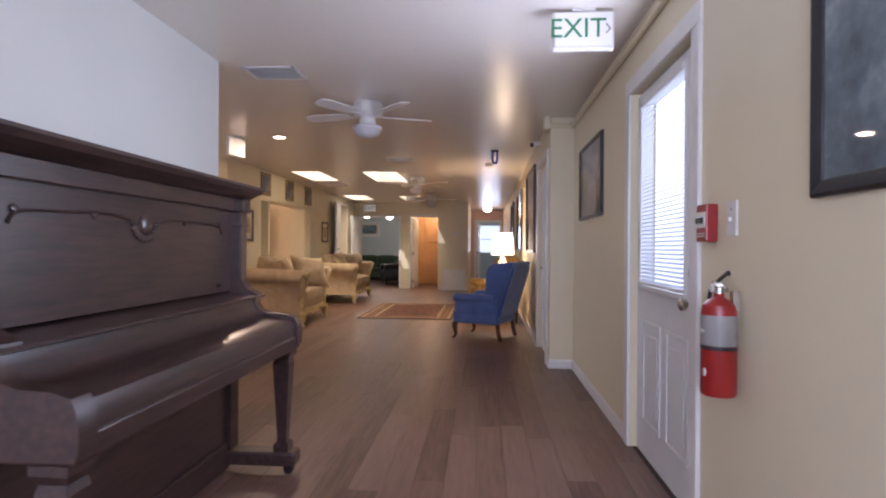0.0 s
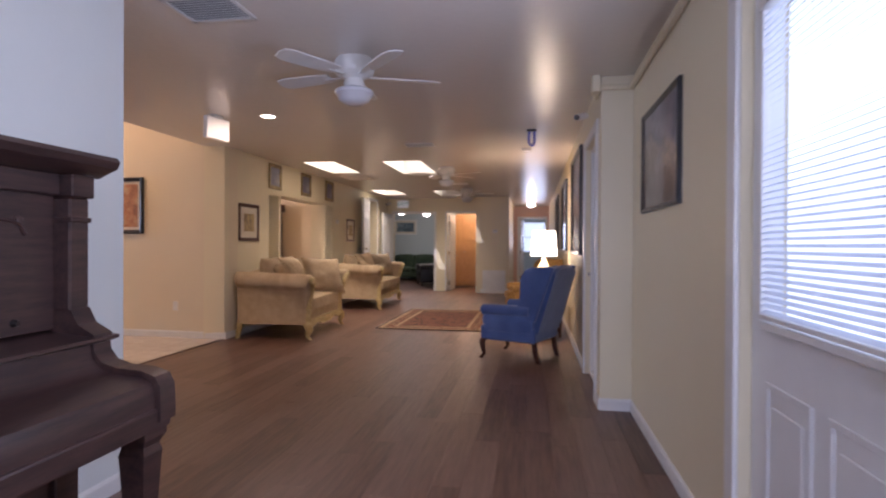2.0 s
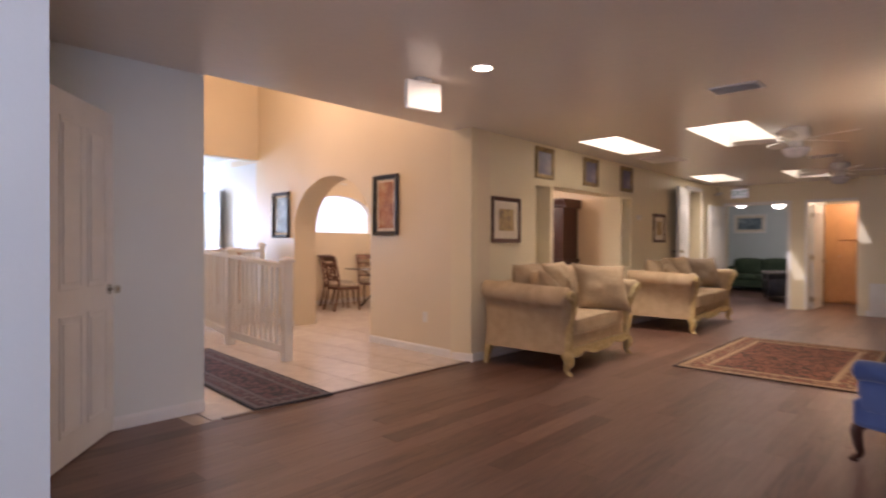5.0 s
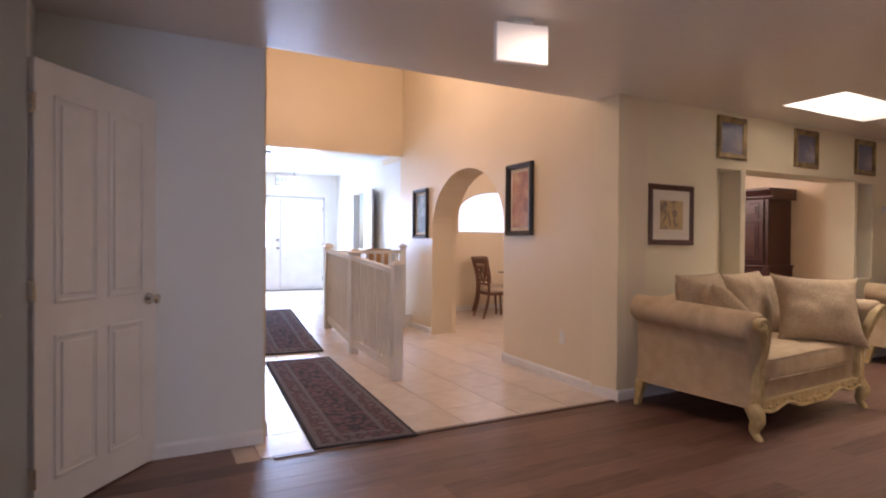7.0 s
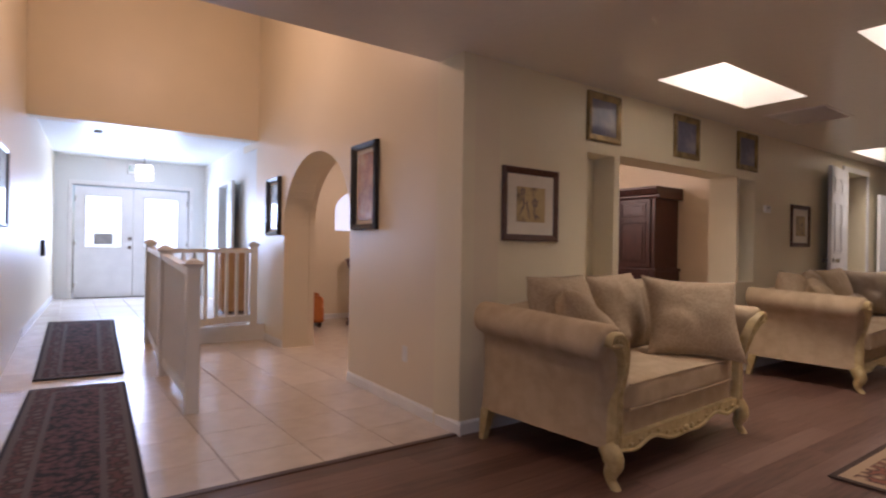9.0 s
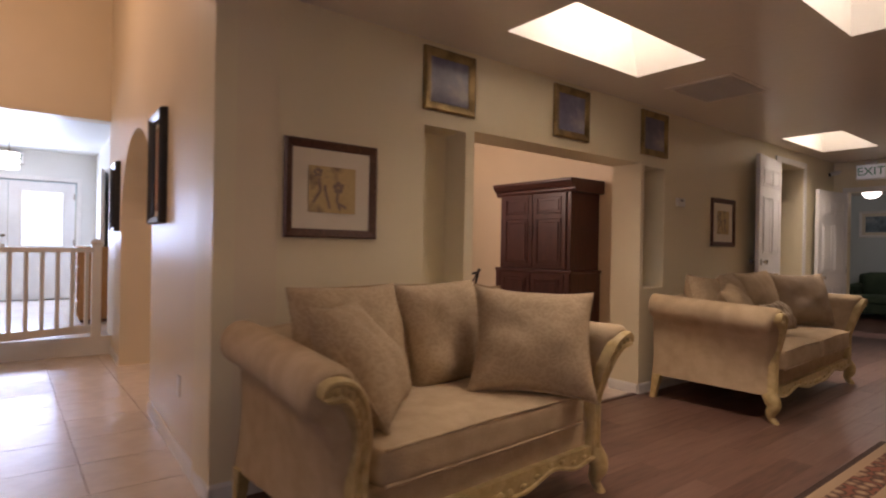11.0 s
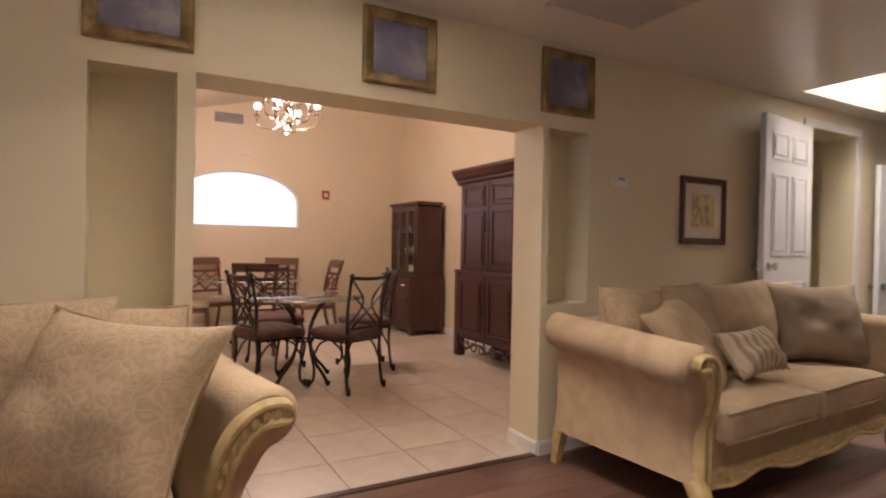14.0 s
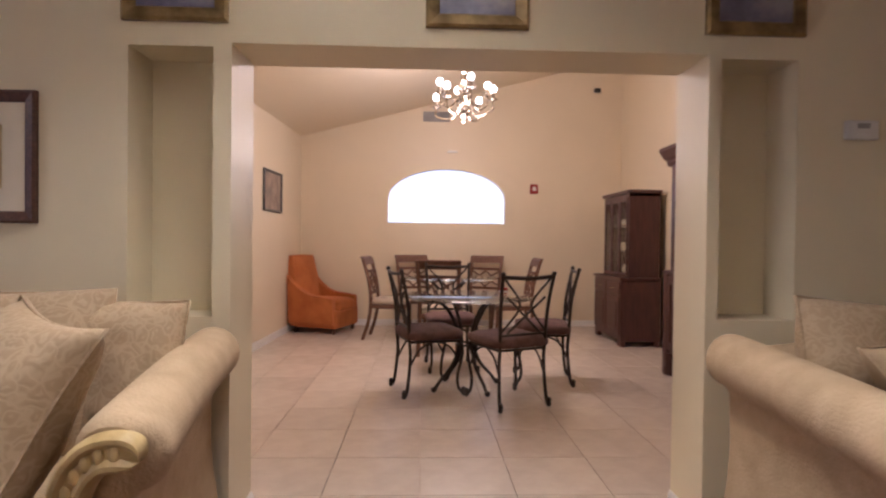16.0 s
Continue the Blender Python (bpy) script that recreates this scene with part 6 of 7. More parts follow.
def rail_section(name, label, a, b, za, zb, top_a, top_b, count, cap_posts):
    """A white balustrade between two plan points: za/zb foot levels, top levels of the handrail."""
    r = thing(name, label, "railing", None, "white balustrades")
    A, B = Vector(a), Vector(b)
    d = (B - A).normalized()
    nrm = Vector((-d.y, d.x))

    def slab(f0, f1, lo0, hi0, lo1, hi1, half):
        bm = bmesh.new()
        p0, p1 = A.lerp(B, f0), A.lerp(B, f1)
        ring_sweep(bm, [[(*(p + nrm * s * half), z) for s, z in ((-1, lo), (1, lo), (1, hi), (-1, hi))] for p, lo, hi in ((p0, lo0, hi0), (p1, lo1, hi1))])
        return bm
    part("handrail", slab(0, 1, top_a - 0.045, top_a, top_b - 0.045, top_b, 0.035), M["trim"], r)
    part("bottom_rail", slab(0, 1, za + 0.07, za + 0.15, zb + 0.07, zb + 0.15, 0.022), M["trim"], r)
    for k in range(count):
        f = (k + 0.7) / (count + 0.4)
        p = A.lerp(B, f)
        lo, hi = za + (zb - za) * f + 0.14, top_a + (top_b - top_a) * f - 0.04
        q = part("baluster", box(-0.015, 0.015, -0.015, 0.015, 0, hi - lo), M["trim"], r)
        q.matrix_basis = pose(p.x, p.y, lo, 0, 0, math.degrees(math.atan2(d.y, d.x)))
    for p, z0, z1 in cap_posts:
        bm = bmesh.new()
        bx(bm, -0.045, 0.045, -0.045, 0.045, 0, z1 - z0, 0.003)
        q = part("post", bm, M["trim"], r)
        q.matrix_basis = pose(p[0], p[1], z0, 0, 0, -2.3)
        bm = bmesh.new()

        def sq(h, z):
            return [(-h, -h, z), (h, -h, z), (h, h, z), (-h, h, z)]
        ring_sweep(bm, [sq(0.048, 0), sq(0.066, 0.012), sq(0.066, 0.022), sq(0.05, 0.03), sq(0.05, 0.036), sq(0.002, 0.062)])
        c = part("post_cap", bm, M["trim"], q, "pyramid post cap")
        c.location = (0, 0, z1 - z0)
    return r


N1, N2, N3, N4 = (-5.17, 6.555), (-6.50, 6.60), (-7.66, 6.65), (-8.03, 7.86)
rail_section("ramp_railing", "white painted balustrade along the lower ramp", N1, N2, 0.0, 0.02, 1.00, 1.09, 11, [(N1, 0.0, 1.02), (N2, 0.0, 1.11)])
rail_section("ramp_railing", "white painted balustrade along the upper ramp", N2, N3, 0.02, 0.14, 1.09, 1.15, 10, [(N3, 0.05, 1.17)])
rail_section("landing_railing", "white painted balustrade across the landing edge", N3, N4, 0.17, 0.17, 1.13, 1.13, 9, [(N4, 0.0, 1.17)])
structure("landing_edge", box(-4.30, -4.262, -1.27, 0.0, 0.0, PZ + 0.02, 0.004), M["trim"], "white painted board on the landing's edge", at=HALL, category="trim")

# front double doors
d = thing("door_8", "white double front doors with bright windows", "door", HALL @ pose(-9.22, 0, PZ), kind="structure")
for y0, y1, w0, w1 in ((-2.0, -1.075, -1.84, -1.26), (-1.065, -0.13, -0.89, -0.30)):
    bm = bmesh.new()
    bx(bm, -0.02, 0.025, y0, w0, 0.01, 2.03)
    bx(bm, -0.02, 0.025, w1, y1, 0.01, 2.03)
    bx(bm, -0.02, 0.025, w0, w1, 0.01, 0.93)
    bx(bm, -0.02, 0.025, w0, w1, 1.87, 2.03)
    part("leaf", bm, M["door"], d)
    part("pane", box(-0.015, -0.005, w0, w1, 0.93, 1.87), M["window_glow"], d, "sunlit door window")
    bm = bmesh.new()
    for q in ((w0 - 0.02, w1 + 0.02, 0.91, 0.94), (w0 - 0.02, w1 + 0.02, 1.86, 1.89), (w0 - 0.02, w0 + 0.01, 0.94, 1.86), (w1 - 0.01, w1 + 0.02, 0.94, 1.86)):
        bx(bm, 0.02, 0.036, q[0], q[1], q[2], q[3], 0.003)
    part("window_frame", bm, M["trim"], d)
    for z in (0.25, 1.0, 1.8):
        part("hinge", box(0.02, 0.034, y0 + 0.0 if y0 < -1.5 else y1 - 0.02, y0 + 0.02 if y0 < -1.5 else y1, z - 0.05, z + 0.05), M["chrome"], d)
bm = bmesh.new()
for z, r in ((0.93, 0.03), (1.10, 0.032)):
    tube(bm, [(0.025, -1.13, z), (0.07, -1.13, z)], r, 12)
part("knob", bm, M["chrome"], d, "knob and deadbolt")
part("sill", box(-0.05, 0.06, -2.0, -0.13, -0.0, 0.012), M["black"], d)
tagged(part("door_notice", box(0, 0.004, -0.15, 0.15, -0.10, 0.10), M["greyplastic"]), "grey striped notice behind the door window", "notice").matrix_basis = HALL @ pose(-9.20, -1.55, PZ + 1.08)
casing("trim_front_doors", "x", -9.2, -2.03, -0.10, PZ + 2.06, 1, 0.07, 0.02, PZ, HALL)

# foyer pendant
d = thing("pendant_light", "lit banded glass pendant light in the foyer", "light", HALL @ pose(-7.9, -1.02, 2.84))
bm = bmesh.new()
lathe(bm, [(0.06, 0.0), (0.06, -0.02), (0.012, -0.03), (0.012, -0.33)], n=20)
part("canopy", bm, M["chrome"], d)
for k in range(3):
    bm = bmesh.new()
    lathe(bm, [(0.115, -0.33 - k * 0.085), (0.13, -0.345 - k * 0.085), (0.13, -0.39 - k * 0.085), (0.115, -0.405 - k * 0.085)], n=20)
    part("glass_band", bm, M["globe"], d, "", True)
bulb("pendant_bulb", tuple(HALL @ Vector((-7.9, -1.02, 2.02))), 10, (1.0, 0.92, 0.82), 0.1)
d = thing("foyer_detector", "small dark detector on the foyer ceiling", "detector", HALL @ pose(-6.3, -1.75, 2.74))
bm = bmesh.new()
lathe(bm, [(0.05, 0.0), (0.05, -0.03), (0.0, -0.035)], n=16, cap=False)
part("body", bm, M["greyplastic"], d)
# hall uplights on the high wall: a hanging lantern above the header line
d = thing("hall_lantern", "warm lit hanging lantern high in the hall", "light", HALL @ pose(-2.4, -1.3, 4.3))
bm = bmesh.new()
lathe(bm, [(0.05, 0.0), (0.05, -0.02), (0.008, -0.03), (0.008, -0.35)], n=16)
part("rod", bm, M["blackmetal"], d)
bm = bmesh.new()
lathe(bm, [(0.02, -0.35), (0.10, -0.38), (0.12, -0.48), (0.09, -0.58), (0.0, -0.60)], n=18, cap=False)
part("globe", bm, M["globe"], d, "", True)
bulb("lantern_bulb", tuple(HALL @ Vector((-2.4, -1.3, 3.55))), 42, (1.0, 0.68, 0.42), 0.12)

# oak dresser by the foyer wall
d = thing("oak_dresser", "orange-oak chest with drawers standing on the landing", "dresser", HALL @ pose(-5.68, -0.01, PZ))
part("body", box(-0.45, 0.05, -0.22, 0.16, 0.04, 0.92, 0.008), M["oak"], d)
part("top", box(-0.48, 0.08, -0.25, 0.17, 0.92, 0.955, 0.008, 2), M["oak"], d)
for k in range(4):
    part("drawer", box(-0.40, 0.0, -0.238, -0.22, 0.08 + k * 0.21, 0.27 + k * 0.21, 0.004), M["oak"], d)
    bm = bmesh.new()
    tube(bm, [(-0.2, -0.238, 0.175 + k * 0.21), (-0.2, -0.265, 0.175 + k * 0.21)], 0.014, 10)
    part("knob", bm, M["chrome"], d)
part("plinth", box(-0.43, 0.03, -0.20, 0.16, 0.0, 0.05), M["legwood"], d)
wall_box("door_phone", "dark entry phone on the foyer wall", "phone", HALL @ pose(-6.7, hall_side(-6.7) + 0.004, PZ + 0.92, 0, 0, 178), 0.09, 0.22, 0.05, M["black"])

# ---- dining room ----


def iron_chair(at):
    c = thing("iron_dining_chair", "dark wrought-iron dining chair with a mauve padded seat", "chair", at, "iron chairs round the glass table")
    I = M["blackmetal"]
    # faces +x; back at -x
    for s in (-1, 1):
        bm = bmesh.new()
        tube(bm, smooth_curve([(-0.245, s * 0.205, 0.0), (-0.215, s * 0.20, 0.06), (-0.19, s * 0.19, 0.30), (-0.20, s * 0.19, 0.45), (-0.215, s * 0.20, 0.70), (-0.27, s * 0.215, 0.96)], 4), 0.013, 8)
        bmesh.ops.create_icosphere(bm, subdivisions=1, radius=0.02, matrix=Matrix.Translation((-0.272, s * 0.215, 0.965)))
        part("back_post", bm, I, c, "", True)
        bm = bmesh.new()
        tube(bm, smooth_curve([(0.20, s * 0.20, 0.43), (0.225, s * 0.215, 0.34), (0.19, s * 0.20, 0.16), (0.195, s * 0.205, 0.06), (0.235, s * 0.22, 0.015)], 4), 0.012, 8)
        part("front_leg", bm, I, c, "", True)
        for x, y in ((-0.240, 0.205), (0.230, 0.22)):
            bm = bmesh.new()
            lathe(bm, [(0.010, 0.0), (0.020, 0.012), (0.016, 0.03), (0.020, 0.045), (0.011, 0.065)], x, s * y, 8)
            part("foot", bm, I, c)
        bm = bmesh.new()
        tube(bm, smooth_curve([(-0.19, s * 0.19, 0.24), (-0.12, s * 0.19, 0.36), (-0.02, s * 0.19, 0.415)], 4), 0.008, 6)
        tube(bm, smooth_curve([(0.20, s * 0.20, 0.26), (0.13, s * 0.195, 0.37), (0.04, s * 0.19, 0.415)], 4), 0.008, 6)
        part("brace", bm, I, c)
        # crossing scrolls of the back
        for p0, p1, p2 in (((0.19, 0.93), (0.05, 0.74), (0.19, 0.545)), ((0.14, 0.54), (0.0, 0.66), (-0.16, 0.80))):
            bm = bmesh.new()
            xb = lambda z: -0.20 - 0.07 * max(0, (z - 0.5)) / 0.46 * 0.9
            tube(bm, smooth_curve([(xb(z), s * y, z) for y, z in (p0, p1, p2)], 6), 0.009, 6)
            part("scroll", bm, I, c)
    bm = bmesh.new()
    tube(bm, smooth_curve([(-0.266, -0.215, 0.945), (-0.285, 0, 0.935), (-0.266, 0.215, 0.945)], 5), 0.014, 8)
    part("top_rail", bm, I, c)
    bm = bmesh.new()
    tube(bm, [(-0.205, -0.19, 0.53), (-0.205, 0.19, 0.53)], 0.009, 6)
    part("back_rail", bm, I, c)
    bm = bmesh.new()
    ring = [(-0.19, -0.19, 0.42), (0.20, -0.20, 0.42), (0.20, 0.20, 0.42), (-0.19, 0.19, 0.42)]
    tube(bm, ring + ring[:1], 0.010, 6)
    part("seat_ring", bm, I, c)
    q = part("seat", soft_box(0.46, 0.46, 0.085, 0.04, 0.018, 6), M["seatfab"], c, "mauve-brown padded seat", "all")
    q.location = (0.01, 0, 0.425)
    return c


def face(x, y, tx, ty):
    return pose(x, y, 0, 0, 0, math.degrees(math.atan2(ty - y, tx - x)))


TC = (-6.09, 10.51)
ic = iron_chair(face(-6.03, 10.19, -6.31, 11.12))
for x, y, tx, ty in ((-5.73, 10.79, -6.7, 10.36), (-6.36, 11.19, -6.49, 10.3), (-6.83, 10.42, -5.8, 10.52)):
    copy_thing(ic, face(x, y, tx, ty))


def glass_table(label, at, r, legs=4):
    t = thing("glass_table", label, "table", at)
    bm = bmesh.new()
    lathe(bm, [(r - 0.006, 0.738), (r, 0.742), (r, 0.748), (r - 0.006, 0.752)], n=48)
    part("tabletop", bm, M["glass"], t, "round clear glass top", True)
    for k in range(legs):
        a = 2 * math.pi * k / legs + 0.5
        ca, sa = math.cos(a), math.sin(a)
        bm = bmesh.new()
        tube(bm, smooth_curve([(0.28 * ca, 0.28 * sa, 0.735), (0.16 * ca, 0.16 * sa, 0.62), (0.07 * ca, 0.07 * sa, 0.42), (0.12 * ca, 0.12 * sa, 0.22), (0.25 * ca, 0.25 * sa, 0.08), (0.30 * ca, 0.30 * sa, 0.015)], 5), 0.014, 8)
        bmesh.ops.create_icosphere(bm, subdivisions=1, radius=0.026, matrix=Matrix.Translation((0.30 * ca, 0.30 * sa, 0.025)))
        part("leg", bm, M["blackmetal"], t, "", True)
    bm = bmesh.new()
    tube(bm, [(0.085 * math.cos(a), 0.085 * math.sin(a), 0.36) for a in (2 * math.pi * i / 20 for i in range(21))], 0.010, 6)
    part("ring", bm, M["blackmetal"], t)
    return t


glass_table("round glass dining table on a dark iron base", pose(*TC, 0), 0.53)
glass_table("second round glass table further back", pose(-8.35, 10.47, 0), 0.60)
d = thing("candle_jar", "small red candle jar on the glass table", "candle", pose(-6.25, 10.83, 0.753))
bm = bmesh.new()
lathe(bm, [(0.032, 0.0), (0.035, 0.01), (0.035, 0.055), (0.0, 0.055)], n=16, cap=False)
part("jar", bm, M["red"], d, "", True)
bm = bmesh.new()
lathe(bm, [(0.036, 0.012), (0.0365, 0.012), (0.0365, 0.03), (0.036, 0.03)], n=16, cap=False)
part("band", bm, M["plastic"], d)


def wood_chair(at):
    c = thing("wooden_dining_chair", "brown wooden dining chair with a scrolled crest and cream seat", "chair", at, "wooden chairs round the far table")
    Wd = M["chairwood"]
    for s in (-1, 1):
        bm = bmesh.new()
        pts = smooth_curve([(-0.30, s * 0.20, 0.0), (-0.23, s * 0.20, 0.22), (-0.20, s * 0.20, 0.45), (-0.225, s * 0.205, 0.70), (-0.30, s * 0.215, 0.97)], 4)
        tube(bm, pts, 0.022, 6)
        part("back_post", bm, Wd, c)
        bm = bmesh.new()
        tube(bm, smooth_curve([(0.20, s * 0.20, 0.43), (0.205, s * 0.205, 0.25), (0.23, s * 0.21, 0.0)], 4), 0.022, 6, 0.016)
        part("front_leg", bm, Wd, c)
        bm = bmesh.new()
        tube(bm, smooth_curve([(-0.215, s * 0.19, 0.60), (-0.225, s * 0.05, 0.69), (-0.245, s * 0.19, 0.79)], 5), 0.012, 6)
        tube(bm, smooth_curve([(-0.205, 0.0, 0.58), (-0.22, s * 0.10, 0.69), (-0.245, 0.0, 0.80)], 5), 0.012, 6)
        part("splat", bm, Wd, c)
    bm = bmesh.new()
    prism(bm, [(-0.275, 0.90), (-0.255, 0.90), (-0.285, 0.975), (-0.315, 1.0), (-0.335, 0.99), (-0.30, 0.96)], "y", -0.235, 0.235)
    part("crest_rail", bm, Wd, c)
    for z, x in ((0.82, -0.245), (0.56, -0.21)):
        bm = bmesh.new()
        bx(bm, x - 0.012, x + 0.012, -0.20, 0.20, z - 0.018, z + 0.018, 0.004)
        part("cross_rail", bm, Wd, c)
    part("seat_frame", box(-0.21, 0.22, -0.225, 0.225, 0.38, 0.43, 0.008), Wd, c)
    q = part("seat", soft_box(0.42, 0.43, 0.07, 0.03, 0.015, 6), M["creamseat"], c, "cream padded seat", "all")
    q.location = (0.01, 0, 0.425)
    return c


wc = wood_chair(face(-8.45, 9.76, -8.35, 10.5))
for x, y, tx, ty in ((-9.04, 10.10, -8.3, 10.4), (-9.04, 10.92, -8.3, 10.6), (-7.58, 10.35, -8.6, 10.5), (-8.36, 11.24, -8.35, 10.4)):
    copy_thing(wc, face(x, y, tx, ty))

# armoire
a = thing("armoire", "tall dark mahogany armoire with panelled doors", "cabinet", pose(-6.00, 12.375, 0))
W = M["mahogany"]
hw = 0.63
part("upper_case", box(-hw + 0.03, hw - 0.03, 0.03, 0.58, 0.94, 1.92, 0.006), W, a)
part("lower_case", box(-hw, hw, 0.0, 0.58, 0.20, 0.92, 0.006), W, a)
bm = bmesh.new()
bx(bm, -hw - 0.02, hw + 0.02, -0.02, 0.58, 0.915, 0.95, 0.008, 2)
part("waist_moulding", bm, W, a)
bm = bmesh.new()
prism(bm, [(0.03, 1.90), (0.01, 1.93), (0.01, 1.95), (-0.02, 1.97), (-0.05, 2.02), (-0.06, 2.03), (-0.06, 2.06), (0.58, 2.06), (0.58, 1.90)], "x", -hw - 0.04, hw + 0.04)
part("cornice", bm, W, a, "deep stepped cornice")
for s in (-1, 1):
    x0, x1 = (-hw + 0.09, -0.005) if s < 0 else (0.005, hw - 0.09)
    for nm, z0, z1, splits, y in (("upper_door", 0.97, 1.90, ((0.05, 0.66), (0.72, 0.95)), 0.03), ("lower_door", 0.24, 0.90, ((0.09, 0.91),), 0.0)):
        dr = part(nm, box(x0, x1, y - 0.022, y - 0.001, z0, z1, 0.004), W, a)
        for f0, f1 in splits:
            bm = bmesh.new()
            za, zb = z0 + (z1 - z0) * f0, z0 + (z1 - z0) * f1
            xa, xb = x0 + 0.065, x1 - 0.065
            for q in ((xa, xb, za, za + 0.018), (xa, xb, zb - 0.018, zb), (xa, xa + 0.018, za, zb), (xb - 0.018, xb, za, zb)):
                bx(bm, q[0], q[1], y - 0.034, y - 0.022, q[2], q[3], 0.004)
            bx(bm, xa + 0.045, xb - 0.045, y - 0.030, y - 0.022, za + 0.045, zb - 0.045, 0.006)
            part("panel", bm, W, dr)
        bm = bmesh.new()
        xk = x1 - 0.03 if s < 0 else x0 + 0.03
        zk = (z0 + z1) / 2
        tube(bm, [(xk, y - 0.022, zk + 0.06), (xk, y - 0.04, zk + 0.05), (xk, y - 0.04, zk - 0.05), (xk, y - 0.022, zk - 0.06)], 0.006, 6)
        part("pull", bm, M["blackmetal"], dr)
    bm = bmesh.new()
    bx(bm, min(s * (hw - 0.085), s * hw), max(s * (hw - 0.085), s * hw), -0.02, 0.0, 0.0, 0.92, 0.006)
    part("pilaster", bm, W, a)
    for y in (0.03, 0.52):
        bm = bmesh.new()
        cx = s * (hw - 0.055)
        lathe(bm, [(0.05, 0.0), (0.062, 0.02), (0.06, 0.06), (0.045, 0.10), (0.055, 0.15), (0.055, 0.20)], cx, y, 14)
        part("foot", bm, W, a, "", True)
bm = bmesh.new()
for s in (-1, 1):
    for k in range(3):
        cx = s * (0.10 + 0.16 * k)
        tube(bm, [(cx + (0.02 + 0.010 * i / 2.2) * math.cos(i * 0.6), 0.01, 0.14 + (0.02 + 0.010 * i / 2.2) * math.sin(i * 0.6)) for i in range(14)], 0.009, 6)
    tube(bm, smooth_curve([(s * 0.55, 0.01, 0.19), (s * 0.40, 0.01, 0.10), (s * 0.22, 0.01, 0.17), (s * 0.05, 0.01, 0.13), (0, 0.01, 0.10)]), 0.010, 6)
part("pierced_apron", bm, W, a, "pierced scrollwork apron")

# china hutch
h = thing("china_hutch", "dark mahogany china hutch with glass upper doors", "cabinet", pose(-8.37, 12.42, 0) @ Matrix.Diagonal((1.08, 1, 1.035, 1)))
part("lower_case", box(-0.44, 0.44, 0.0, 0.47, 0.06, 0.74, 0.006), W, h)
part("waist_top", box(-0.46, 0.46, -0.02, 0.47, 0.74, 0.77, 0.006), W, h)
bm = bmesh.new()
for q in ((-0.40, -0.37, 0.10, 0.46), (0.37, 0.40, 0.10, 0.46), (-0.37, 0.37, 0.44, 0.46)):
    bx(bm, q[0], q[1], q[2], q[3], 0.77, 1.70)
bx(bm, -0.40, 0.40, 0.10, 0.46, 1.68, 1.71)
part("upper_case", bm, W, h)
part("cornice", box(-0.43, 0.43, 0.07, 0.47, 1.71, 1.75, 0.01, 2), W, h)
for z in (1.05, 1.35):
    part("shelf", box(-0.37, 0.37, 0.13, 0.44, z, z + 0.015), W, h)
for x0, x1 in ((-0.37, -0.13), (-0.125, 0.125), (0.13, 0.37)):
    bm = bmesh.new()
    for q in ((x0, x0 + 0.03, 0.78, 1.68), (x1 - 0.03, x1, 0.78, 1.68), (x0 + 0.03, x1 - 0.03, 0.78, 0.82), (x0 + 0.03, x1 - 0.03, 1.63, 1.68)):
        bx(bm, q[0], q[1], 0.082, 0.10, q[2], q[3], 0.003)
    dr = part("glass_door", bm, W, h)
    part("pane", box(x0 + 0.03, x1 - 0.03, 0.090, 0.093, 0.82, 1.63), M["glass"], dr).visible_shadow = False
    bm = bmesh.new()
    cx = (x0 + x1) / 2
    tube(bm, smooth_curve([(x0 + 0.03, 0.086, 1.45), (cx, 0.086, 1.62), (x1 - 0.03, 0.086, 1.45)], 6), 0.006, 6)
    part("tracery", bm, W, dr)
for x0, x1 in ((-0.42, -0.01), (0.01, 0.42)):
    dr = part("lower_door", box(x0, x1, -0.018, -0.001, 0.12, 0.56, 0.004), W, h)
    part("panel", box(x0 + 0.06, x1 - 0.06, -0.026, -0.018, 0.18, 0.50, 0.006), W, dr)
    dr = part("drawer", box(x0, x1, -0.018, -0.001, 0.58, 0.72, 0.004), W, h)
    bm = bmesh.new()
    cx = (x0 + x1) / 2
    tube(bm, [(cx - 0.04, -0.018, 0.65), (cx - 0.03, -0.035, 0.645), (cx + 0.03, -0.035, 0.645), (cx + 0.04, -0.018, 0.65)], 0.005, 6)
    part("pull", bm, M["chrome"], dr)
for s in (-1, 1):
    for y in (0.03, 0.43):
        part("foot", box(s * 0.39 - 0.05, s * 0.39 + 0.05, y - 0.03, y + 0.03, 0.0, 0.07, 0.006), W, h)
for x, z, r in ((-0.22, 1.065, 0.05), (0.02, 1.065, 0.06), (0.23, 1.065, 0.045), (-0.1, 0.78, 0.06), (0.2, 0.78, 0.05), (-0.2, 1.365, 0.04), (0.1, 1.365, 0.05)):
    bm = bmesh.new()
    lathe(bm, [(r * 0.5, 0.0), (r, r * 0.7), (r * 0.9, r * 1.3), (r * 0.5, r * 1.8), (r * 0.6, r * 2.0)], -8.37 + x, 12.42 + 0.27, 14)
    v_ = tagged(part("china_jar", bm, M["ceramic"], None, "", True), "small pale china jar on a hutch shelf", "china", "china on the hutch shelves")
    v_.location.z = z * 1.035 + 0.004

